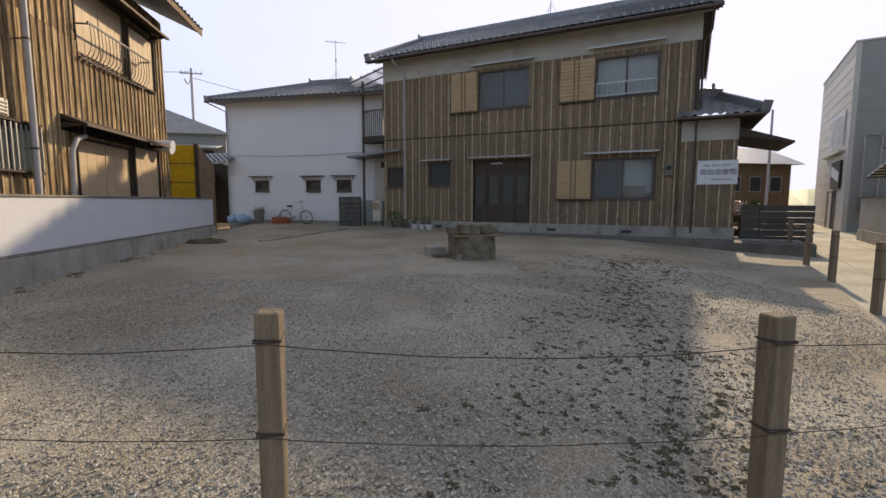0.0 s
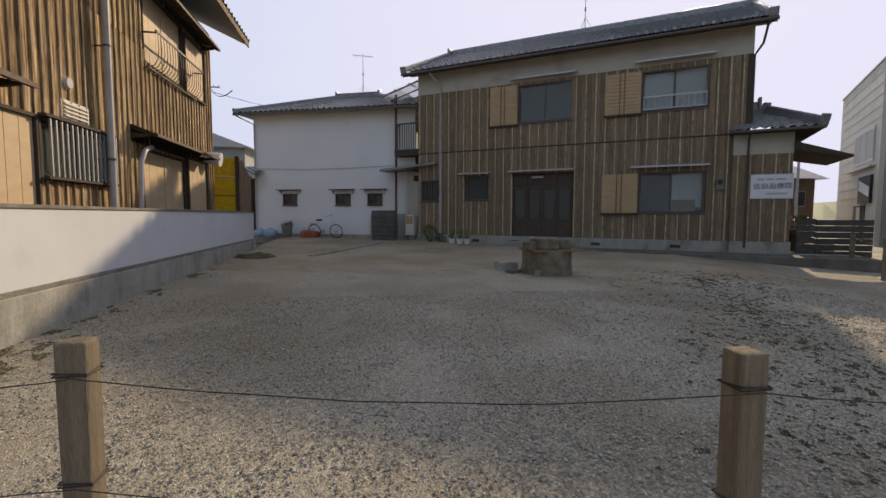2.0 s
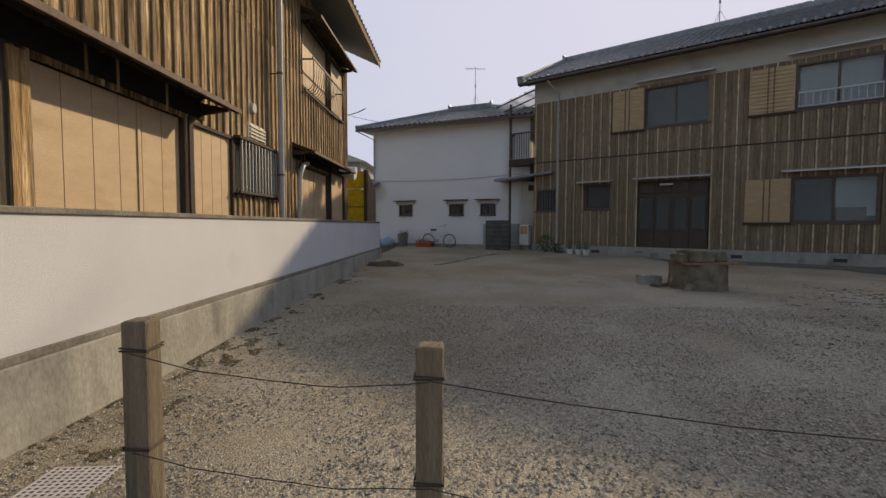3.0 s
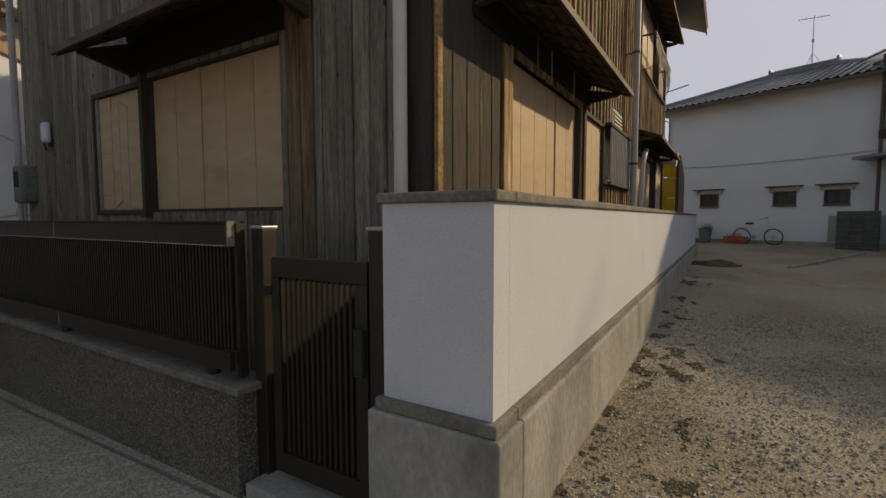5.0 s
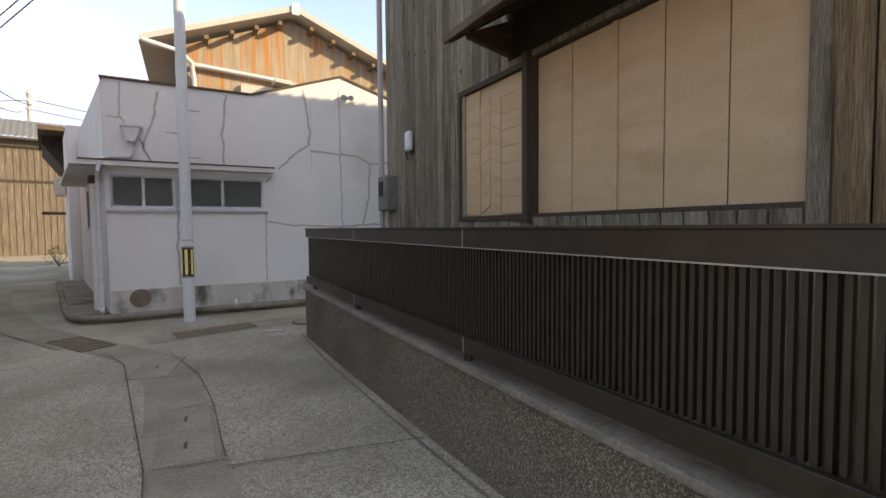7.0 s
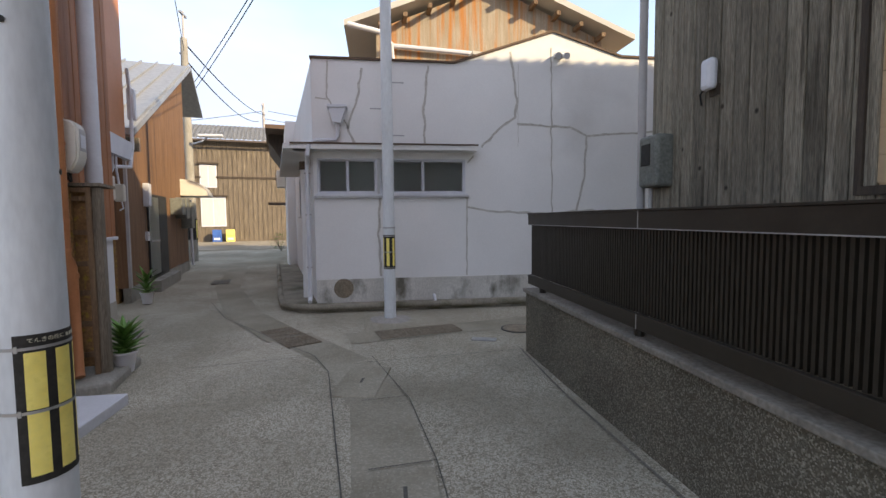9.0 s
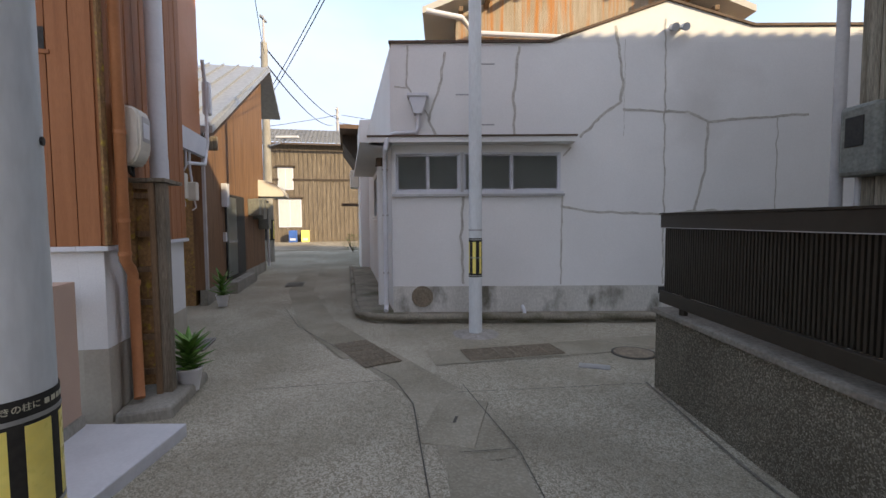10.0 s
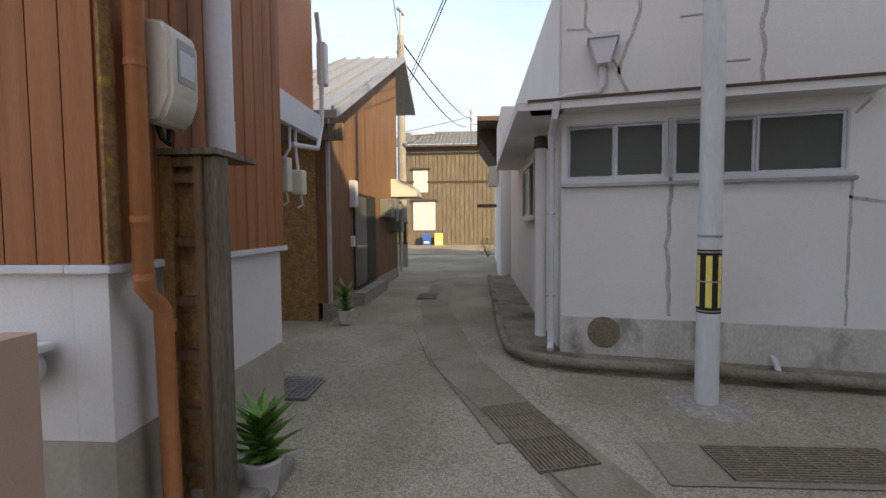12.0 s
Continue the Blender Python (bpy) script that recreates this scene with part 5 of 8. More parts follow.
for i in range(15):
    part("bar", box(4.72 + i * 0.125, 4.745 + i * 0.125, -0.14, -0.11, 2.02, 2.82), M_METAL, bw)
part("bar_rail", box(4.64, 6.52, -0.145, -0.105, 1.98, 2.02), M_DARKWOOD, bw)
part("bar_rail", box(4.64, 6.52, -0.145, -0.02, 2.84, 2.88), M_DARKWOOD, bw)


M_RAFTER = material("dark_brown_rafter", (0.075, 0.05, 0.03), (0.045, 0.031, 0.02), 4.0, (9, 0.6, 9), 0.85, 0.2, c3=(0.14, 0.095, 0.055), scale3=1.6, amount=0.35)


def awning(parent, u0, u1, z, v, depth, drop, m, zs, mat=M_DARKWOOD):
    """A lean-to awning of ribbed sheet on rafters; its outer edge is at height z."""
    a = part("awning", prism(bmesh.new(), [(v, z + drop), (v - depth, z), (v - depth, z + 0.025), (v, z + drop + 0.025)], "x", u0, u1), mat, parent, m=m)
    part("fascia", box(u0 - 0.01, u1 + 0.01, v - depth - 0.025, v - depth, z - 0.03, z + 0.03), M_FLASH, a)
    slope = drop / depth
    n = max(3, round((u1 - u0) / 0.42))
    for i in range(n + 1):
        u = u0 + 0.02 + (u1 - u0 - 0.08) * i / n
        part("rafter", prism(bmesh.new(), [(v - 0.002, z + drop - 0.002), (v - depth + 0.01, z + 0.01 * slope - 0.002), (v - depth + 0.01, z - 0.042), (v - 0.002, z + drop - 0.06)], "x", u, u + 0.04), M_RAFTER, a)
    for f in (0.12, 0.34, 0.56, 0.78):
        y = v - depth * (1 - f)
        part("sheathing_lath", box(u0 + 0.005, u1 - 0.005, y - 0.03, y + 0.03, z + drop * f - 0.028, z + drop * f - 0.012), M_RAFTER, a)
    # added dark board: the shade under the awning, put into its colour
    part("head_board", box(u0 + 0.01, u1 - 0.01, v - 0.0545, v - 0.0525, zs, z + drop - 0.135), M_AWNSHADE, a)
    for u in (u0 + 0.03, u1 - 0.09):
        part("bracket", prism(bmesh.new(), [(v, z - 0.06), (v - 0.05, z - 0.06), (v - depth * 0.75, z + drop * 0.25 - 0.075), (v - depth * 0.75, z + drop * 0.25 - 0.045), (v, z + drop - 0.15)], "x", u, u + 0.06), M_RAFTER, a)
    part("wall_plate", box(u0, u1, v - 0.06, v, z + drop - 0.13, z + drop - 0.056), M_DARKWOOD, a)
    return a


awning(lh, 0.45, 3.8, 3.03, 0.0, 0.54, 0.26, SIDE, 2.9)
awning(lh, 7.2, 11.2, 3.02, 0.0, 0.52, 0.2, SIDE, 2.9)
cowl = part("vent_cowl", cyl(bmesh.new(), (11.6, -0.45, 3.05), (11.6, 0.0, 3.12), 0.2, 0.14, 16), M_PVC, lh, m=SIDE, smooth=True)
awning(lh, 7.85, 11.6, 6.1, 0.0, 0.5, 0.25, SIDE, 6.15)
awning(lh, 2.82, 5.45, 2.98, 0.0, 0.66, 0.42, FRONT, 2.9)
# balcony grille with bowed bars
gr = part("window_grille", box(7.95, 10.8, -0.3, -0.27, 5.22, 5.26), M_BROWNPIPE, lh, m=SIDE)
part("foot_rail", box(7.95, 10.8, -0.12, -0.08, 4.5, 4.54), M_BROWNPIPE, gr)
for u in (7.95, 10.77):
    part("end_bar", box(u, u + 0.03, -0.3, 0.0, 5.19, 5.22), M_BROWNPIPE, gr)
for i in range(19):
    u = 8.03 + i * 0.15
    part("bowed_bar", tube(bmesh.new(), [(u, -0.285, 5.22), (u, -0.3, 4.9), (u, -0.27, 4.68), (u, -0.2, 4.57), (u, -0.1, 4.535)], 0.008, 5), M_BROWNPIPE, gr)
dp = part("downpipe", tube(bmesh.new(), [(6.15, -0.95, 6.68), (6.15, -0.6, 6.45), (6.15, -0.22, 6.2), (6.15, -0.22, 0.4)], 0.055, 14), M_GREYPIPE, lh, m=SIDE, smooth=True)
for z in (4.3, 2.42):
    part("clamp", tube(bmesh.new(), [(6.15, 0.0, z), (6.15, -0.18, z)], 0.014, 6), M_BROWNPIPE, dp)
    part("clamp_ring", cyl(bmesh.new(), (6.15, -0.22, z - 0.02), (6.15, -0.22, z + 0.02), 0.062, seg=14), M_BROWNPIPE, dp)
vent = part("louvre_vent", box(5.15, 5.85, -0.05, 0.0, 2.92, 3.2, bevel=0.01), M_CREAM, lh, m=SIDE)
for i in range(4):
    part("louvre", box(5.2, 5.8, -0.075, -0.051, 2.95 + i * 0.06, 2.975 + i * 0.06), M_CREAM, vent)
part("wall_bell", cyl(bmesh.new(), (5.3, -0.1, 3.45), (5.3, 0.0, 3.45), 0.08, 0.11, 14), M_GREYPIPE, lh, m=SIDE)
part("flexible_duct", tube(bmesh.new(), [(7.75, -0.2, 2.85), (7.4, -0.22, 2.75), (7.25, -0.2, 2.5), (7.22, -0.18, 1.4)], 0.05, 8), M_GREYPIPE, lh, m=SIDE, smooth=True)
part("corner_downpipe", tube(bmesh.new(), [(6.25, -0.7, 6.7), (6.25, -0.1, 6.3), (6.25, -0.1, 0.1)], 0.045, 12), M_CREAM, lh, m=FRONT, smooth=True)
part("corner_post", box(-0.02, 0.035, -0.06, -0.032, -0.05, 6.7), M_LICHEN, lh, m=SIDE)
part("corner_post", box(0.98, 1.14, -0.06, -0.002, -0.05, 2.87), M_LHWOOD, lh, m=SIDE)
part("west_downpipe", tube(bmesh.new(), [(-0.1, -0.6, 6.7), (-0.1, -0.08, 6.4), (-0.1, -0.08, 0.0)], 0.04, 12), M_GREYPIPE, lh, m=FRONT, smooth=True)
# front shutters
s1 = shutter(lh, 2.02, 3.06, 1.58, 2.8, 0.0, 1, M_SHUT, FRONT)
for i in range(8):
    for a, b in ((2.04, 2.325), (2.675, 3.04)):
        part("slat", box(a, b, -0.012, -0.001, 1.595 + i * 0.15, 1.742 + i * 0.15), M_SHUT, s1)
for i in range(7):
    z = 1.6 + i * 0.15
    part("slat", prism(bmesh.new(), [(2.335, z), (2.497, z + 0.08), (2.497, z + 0.227), (2.335, z + 0.147)], "y", -0.012, -0.001), M_SHUT, s1)
    part("slat", prism(bmesh.new(), [(2.503, z + 0.08), (2.665, z), (2.665, z + 0.147), (2.503, z + 0.227)], "y", -0.012, -0.001), M_SHUT, s1)
shutter(lh, 3.14, 5.06, 1.58, 2.84, 0.02, 5, M_SHUT, FRONT, 3.93)
part("shutter_post", box(3.065, 3.125, -0.09, 0.02, 1.5, 2.9), M_DARKWOOD, lh, m=FRONT)
for a, b in ((5.16, 5.3), (5.31, 5.43)):
    part("peeled_board", ragged(box(a, b, -0.06, -0.034, -0.05, 3.3), 0.006, a), M_PEEL, lh, "bark-brown board peeling to bare wood", m=FRONT)
mb = part("meter_box", box(0.04, 0.34, -0.2, -0.02, 1.7, 2.18, bevel=0.03), M_GREYBOX, lh, m=FRONT)
part("meter_window", box(0.1, 0.24, -0.208, -0.2, 1.9, 2.1, bevel=0.003), M_BLACK, mb)
part("meter_conduit", tube(bmesh.new(), [(0.1, -0.1, 1.7), (0.1, -0.1, 0.0)], 0.018, 8), M_GREYPIPE, mb)
wlamp = part("wall_lamp", box(0.78, 0.91, -0.13, -0.05, 2.42, 2.67, bevel=0.035), M_PVC, lh, m=FRONT)
part("lamp_bracket", box(0.8, 0.89, -0.05, 0.0, 2.38, 2.47), M_DARKWOOD, wlamp)
part("lamp_cable", tube(bmesh.new(), [(0.8, -0.08, 2.46), (0.72, -0.07, 2.42), (0.7, -0.04, 2.34)], 0.008, 5), M_CABLE, wlamp)
# yellow shed panel behind the wall
shed = thing("lean_shed", pose(-6.2, 17.3, 0.35), "small lean-to screen of lichen-yellow sheets beside the house", "shed")
for i in range(3):
    part("sheet", box(-0.36, 0.42, -0.03, 0.0, 1.15 + i * 0.64, 1.76 + i * 0.64), M_YELSHEET, shed)
part("sheet", box(-0.36, 0.42, -0.03, 0.0, 0.0, 1.12), M_YELSHEET, shed)
for x in (-0.5, 0.43):
    part("post", box(x, x + 0.1, -0.05, 0.05, 0.0, 3.1), M_DARKWOOD, shed)
part("end_panel", prism(bmesh.new(), [(0.0, 0.0), (1.6, 0.0), (1.6, 2.5), (0.0, 3.08)], "x", 0.54, 0.57), M_OLDWOOD, shed)

# ================= gate and slatted fence =================
fence = thing("slatted_fence", pose(0, 0, 0), "dark bronze aluminium slatted fence on the low wall", "fence")
part("top_rail", box(-13.32, -6.66, 2.31, 2.345, 1.345, 1.462, bevel=0.004), M_BRONZE, fence)
part("top_cap", box(-13.33, -6.65, 2.30, 2.41, 1.4625, 1.475), M_BRONZE, fence)
part("bottom_rail", box(-13.32, -6.66, 2.31, 2.345, 0.66, 0.765, bevel=0.004), M_BRONZE, fence)
slat_me = bpy.data.meshes.new("slat")
bm = box(-0.009, 0.009, -0.014, 0.014, 0.0, 0.579)
bm.to_mesh(slat_me)
bm.free()
slat_me.materials.append(M_BRONZE)
n = 192
for i in range(n):
    piece("slat", slat_me, fence, Matrix.Translation((-13.29 + i * (6.6 / (n - 1)), 2.36, 0.7655)))
# bright line of light below the top rail, added as a pale metal strip
part("drip_edge", box(-13.31, -6.67, 2.305, 2.3095, 1.3405, 1.3465), M_METAL, fence, "thin pale strip standing in for the bright line of light under the rail")
for x in (-11.05, -8.83):
    for z0, z1 in ((1.346, 1.461), (0.661, 0.764)):
        part("rail_joint", box(x - 0.004, x + 0.004, 2.3065, 2.3098, z0, z1), M_METAL, fence)
for x in (-13.0, -11.1, -8.86, -6.9):
    part("foot", cyl(bmesh.new(), (x, 2.37, 0.6), (x, 2.37, 0.66), 0.035, seg=10), M_BRONZE, fence)
    part("stay", box(x - 0.02, x + 0.02, 2.376, 2.42, 0.66, 1.46), M_BRONZE, fence)
part("rail_end", box(-6.658, -6.645, 2.308, 2.35, 1.34, 1.475), M_CAP, fence)
part("end_stile", box(-6.658, -6.63, 2.352, 2.4, 0.62, 1.46), M_BRONZE, fence)
gate = thing("garden_gate", pose(0, 0, 0), "dark bronze slatted aluminium gate between square posts", "gate")
for x in (-6.6, -5.78):
    p = part("gate_post", box(x, x + 0.09, 2.42, 2.51, -0.05, 1.43, bevel=0.004), M_BRONZE, gate)
    part("post_cap", box(x - 0.008, x + 0.098, 2.41, 2.518, 1.431, 1.449, bevel=0.006), M_METAL, p)
part("top_rail", box(-6.46, -5.8, 2.43, 2.48, 1.18, 1.285, bevel=0.004), M_BRONZE, gate)
part("bottom_rail", box(-6.46, -5.8, 2.43, 2.48, 0.12, 0.23, bevel=0.004), M_BRONZE, gate)
for x in (-6.46, -5.86):
    part("stile", box(x, x + 0.06, 2.43, 2.48, 0.231, 1.179), M_BRONZE, gate)
for i in range(14):
    x = -6.375 + i * 0.0375
    part("slat", box(x, x + 0.016, 2.445, 2.475, 0.231, 1.179), M_BRONZE, gate)
part("latch", box(-5.86, -5.81, 2.395, 2.43, 0.75, 0.98, bevel=0.008), M_BLACK, gate)
part("hinge", box(-6.51, -6.455, 2.42, 2.45, 1.08, 1.13), M_BRONZE, gate)
tagged(part("gate_step", box(-6.55, -5.7, 2.3, 3.29, -0.2, 0.08, bevel=0.01), M_CONC), "worn concrete step under the gate", "step", kind="structure")

# ================= the lot =================
def wooden_post(parent, x, y, top, w=0.098):
    z = ground_z(x, y) - 0.15
    bm = box(x - w / 2, x + w / 2, y - w / 2, y + w / 2, z, top, bevel=0.012)
    p = part("post", ragged(bm, 0.006, x), M_FPOST, parent)
    for h in (top - 0.115, top - 0.5):
        for k in (0, 0.012):
            b = bmesh.new()
            r = w / 2 + 0.004
            tube(b, [(x - r, y - r, h + k), (x + r, y - r, h + k * 0.5), (x + r, y + r, h + k), (x - r, y + r, h), (x - r, y - r, h + k)], 0.003, 5)
            part("wire_wrap", b, M_WIRE, p)


M_FPOST = material("weathered_fence_post", (0.24, 0.185, 0.125), (0.165, 0.13, 0.09), 3.0, (10, 10, 0.6), 0.9, 0.3, c3=(0.11, 0.1, 0.075), scale3=2.5, amount=0.3)


def sag(a, b, drop, seed, n=14):
    a, b = Vector(a), Vector(b)
    pts = []
    for i in range(n + 1):
        f = i / n
        p = a.lerp(b, f)
        p.z += -drop * 4 * f * (1 - f) + 0.012 * noise.noise((f * 5, seed, 1.0))
        pts.append(p)
    return pts


fence_w = thing("wire_fence", None, "weathered square wooden posts strung with two rusty wires", "fence")
posts = [(-3.72, 2.5, 1.12), (-2.59, 2.4, 1.06), (-0.39, 1.91, 1.06), (1.72, 1.66, 1.03), (4.3, 1.9, 1.0), (6.75, 5.05, 0.98), (8.65, 7.28, 0.98), (10.3, 9.3, 1.0), (12.05, 11.45, 1.0)]
for x, y, top in posts:
    wooden_post(fence_w, x, y, top)
for (x0, y0, t0), (x1, y1, t1) in zip(posts[:-1], posts[1:]):
    for dz, s in ((0.115, 0.055), (0.5, 0.04)):
        part("wire", tube(bmesh.new(), sag((x0, y0 - 0.07, t0 - dz), (x1, y1 - 0.07, t1 - dz), s, x0 + dz), 0.0022, 5), M_WIRE, fence_w)

wz = ground_z(2.33, 10.0)
well = thing("old_well", pose(2.33, 10.05, wz), "capped round concrete well ring heaped with broken stones", "well")
part("ring", ragged(lathe(bmesh.new(), [(0.55, -0.05), (0.54, 0.05), (0.52, 0.3), (0.52, 0.52), (0.46, 0.53), (0.44, 0.3)], 28), 0.02, 2), M_STONE, well, smooth=True)
part("lid_board", ragged(box(-0.5, 0.62, -0.5, 0.4, 0.52, 0.56), 0.01, 3), M_OLDWOOD, well)
for i, (x, y, sx, sy, sz, r) in enumerate(((-0.42, -0.2, 0.16, 0.14, 0.16, 10), (-0.15, -0.34, 0.22, 0.11, 0.22, 3), (0.16, -0.1, 0.2, 0.24, 0.2, 25), (0.4, 0.05, 0.13, 0.17, 0.17, 50), (0.0, 0.22, 0.28, 0.16, 0.22, -20))):
    b = box(-sx, sx, -sy, sy, 0, sz, bevel=0.03)
    bmesh.ops.subdivide_edges(b, edges=b.edges, cuts=1)
    part("stone", ragged(b, 0.035, i), M_STONE, well, m=pose(x, y, 0.555, 0, 0, r))


def stone(x, y, sx, sy, sz, turn, seed, mat=None, label="rough grey stone block lying on the gravel"):
    b = box(-sx, sx, -sy, sy, -0.03, sz, bevel=0.02)
    bmesh.ops.subdivide_edges(b, edges=b.edges, cuts=1)
    ob = part("stone_block", ragged(b, 0.03, seed), mat or M_CONC, None, m=pose(x, y, ground_z(x, y) + 0.015, 0, 0, turn))
    tagged(ob, label, "stone", "stones")


stone(1.58, 10.55, 0.22, 0.12, 0.2, 15, 1)
stone(1.62, 10.2, 0.16, 0.1, 0.06, 40, 2, M_STONE, "flat broken stone beside the well")
stone(1.78, 10.25, 0.08, 0.08, 0.06, 40, 8, M_STONE, "flat broken stone beside the well")
# flat pale slab let into the gravel near the wall, drain grate, heap of earth
bm = ragged(box(-0.5, 0.5, -0.16, 0.16, -0.03, 0.012), 0.05, 5)
tagged(part("stone_slab", bm, M_CAP, None, m=pose(-3.7, 5.6, ground_z(-3.7, 5.6) + 0.02, 0, 0, -35)), "pale broken slab flush with the gravel", "slab")


def grate(name, m, w, d, n, mat, label, nx=6, bed=None):
    g = thing(name, m, label, "drain grate", "drain grates")
    part("frame", box(-w / 2, w / 2, -d / 2, d / 2, -0.03, 0.004), bed or M_CAP, g)
    for i in range(n + 1):
        y = -d / 2 + d * i / n
        part("bar", box(-w / 2, w / 2, y - 0.007, y + 0.007, 0.0045, 0.016), mat, g)
    for i in range(nx + 1):
        x = -w / 2 + w * i / nx
        part("cross_bar", box(x - 0.006, x + 0.006, -d / 2, d / 2, 0.0165, 0.021), mat, g)


grate("drain_grate", pose(-4.5, 2.97, ground_z(-4.5, 2.97) + 0.02, 0, 0, 5), 0.34, 0.44, 14, M_GREYPIPE, "galvanised mesh grate at the lot's edge", 9, M_GREYBOX)
b = bmesh.new()
bmesh.ops.create_icosphere(b, subdivisions=3, radius=0.5)
for v in b.verts:
    v.co.z = max(0, v.co.z) * 0.32
    v.co.x *= 1.3
ragged(b, 0.08, 3)
tagged(part("earth_heap", b, M_DRY, None, m=pose(-4.55, 14.3, ground_z(-4.5, 14.3) - 0.01)), "low mound of dark earth by the wall's end", "heap", kind="stuff")
kerb = thing("yard_kerb", None, "line of low pale kerb stones edging the yard", "kerb", kind="structure")
for i in range(7):
    f = i / 7
    x, y = -2.9 + 2.3 * f, 14.6 + 5.2 * f
    part("kerb_stone", box(-0.06, 0.06, -0.4, 0.4, -0.05, 0.07, bevel=0.01), M_CONC, kerb, m=pose(x, y, ground_z(x, y) + 0.02, 0, 0, -24))
M_DARKPAVE = material("dark_trodden_strip", (0.16, 0.145, 0.12), (0.11, 0.1, 0.085), 2.5, rough=0.95, bump=0.2, c3=(0.22, 0.2, 0.165), scale3=1.2, amount=0.4)
tagged(part("pavement", box(-3.9, 11.7, -1.5, -0.255, 0.0, 0.36, bevel=0.015), M_DARKPAVE, None, m=M_MH @ pose(0, 0, -0.02)), "narrow dark concrete strip along the house front", "pavement", kind="structure")

# loose pebbles: one heap of small stones, thick near the street
def scatter_stones(name, n, region, rmin, rmax, mat, label, seed, keep=None, flat=0.6, cat="gravel"):
    rs = np.random.RandomState(seed)
    base = np.array([(1, 0, 0), (-1, 0, 0), (0, 1, 0), (0, -1, 0), (0, 0, 1), (0, 0, -1)], float)
    tri = np.array([(0, 2, 4), (2, 1, 4), (1, 3, 4), (3, 0, 4), (2, 0, 5), (1, 2, 5), (3, 1, 5), (0, 3, 5)])
    x0, x1, y0, y1 = region
    verts, count = [], 0
    while count < n:
        x, y = rs.uniform(x0, x1), y0 + (y1 - y0) * rs.uniform(0, 1) ** 1.5
        if keep and not keep(x, y):
            continue
        r = rs.uniform(rmin, rmax)
        s = r * (0.7 + 0.6 * rs.rand(3)) * np.array((1, 1, flat))
        a = rs.uniform(0, 6.28)
        p = base * s + rs.uniform(-0.25, 0.25, (6, 3)) * r
        c, d = math.cos(a), math.sin(a)
        q = np.stack([p[:, 0] * c - p[:, 1] * d + x, p[:, 0] * d + p[:, 1] * c + y, p[:, 2] + ground_z(x, y) + 0.022 + 0.25 * r], 1)
        verts.append(q)
        count += 1
    vs = np.concatenate(verts)
    fs = (tri[None] + 6 * np.arange(n)[:, None, None]).reshape(-1, 3)
    me = bpy.data.meshes.new(name)
    me.from_pydata(vs.tolist(), [], fs.tolist())
    me.materials.append(mat)
    return tagged(new(name, me), label, cat, kind="stuff")


def in_lot(x, y):
    return y > 1.78 - 0.15 * x and 0.76 * x - 0.65 * y < 1.7


def island(name, cols, rough=0.9):
    """Each loose piece of a heap takes its own colour."""
    m = bpy.data.materials.new(name)
    m.use_nodes = True
    n, l = m.node_tree.nodes, m.node_tree.links
    p = n["Principled BSDF"]
    p.inputs["Roughness"].default_value = rough
    p.inputs["Specular IOR Level"].default_value = 0.25
    g = n.new("ShaderNodeNewGeometry")
    cr = n.new("ShaderNodeValToRGB")
    e = cr.color_ramp.elements
    e[0].color, e[1].color = (*cols[0], 1), (*cols[-1], 1)
    for i, c in enumerate(cols[1:-1]):
        e.new((i + 1) / (len(cols) - 1)).color = (*c, 1)
    l.new(g.outputs["Random Per Island"], cr.inputs["Fac"])
    l.new(cr.outputs["Color"], p.inputs["Base Color"])
    return m


M_PEBBLES = island("mixed_pebbles", ((0.17, 0.155, 0.127), (0.26, 0.237, 0.197), (0.33, 0.3, 0.25), (0.48, 0.44, 0.37)))
M_CLODS = island("dark_moss_clods", ((0.05, 0.042, 0.024), (0.085, 0.07, 0.04), (0.14, 0.115, 0.065)))
scatter_stones("gravel", 62000, (-5.05, 6.8, 1.7, 8.0), 0.0055, 0.013, M_PEBBLES, "loose grey and tan pebbles strewn over the lot", 5, in_lot)


def mossy(x, y):
    if not in_lot(x, y):
        return False
    d = abs(x - (1.6 + 0.55 * (y - 2.0))) / (0.9 + 0.12 * y)
    v = 0.7 * noise.noise((x * 8, y * 8, 4.0)) + 0.8 * noise.noise((x * 19, y * 19, 2.0)) + 0.35 * noise.noise((x * 1.5, y * 1.5, 9.0))
    return v > 0.22 + 0.4 * d


scatter_stones("moss_clumps", 19000, (-1.0, 10.0, 1.8, 11.0), 0.005, 0.0125, M_CLODS, "dark dried moss and weed clumps dotting the gravel", 9, mossy, 0.6, "moss")


def by_wall(x, y):
    v = noise.noise((x * 6, y * 4, 7.0)) + 0.5 * noise.noise((x * 15, y * 15, 2.0)) + 0.4 * noise.noise((x * 1.0, y * 0.8, 3.0))
    return in_lot(x, y) and v > 0.05 + 0.75 * (x + 5.05) + 0.03 * y


M_LITTER = island("dry_weed_litter", ((0.06, 0.047, 0.026), (0.11, 0.088, 0.05), (0.2, 0.165, 0.1)))
scatter_stones("weed_litter", 11000, (-5.08, -3.3, 2.7, 14.5), 0.004, 0.011, M_LITTER, "dark weed litter gathered along the wall's foot", 11, by_wall, 0.6, "weeds")


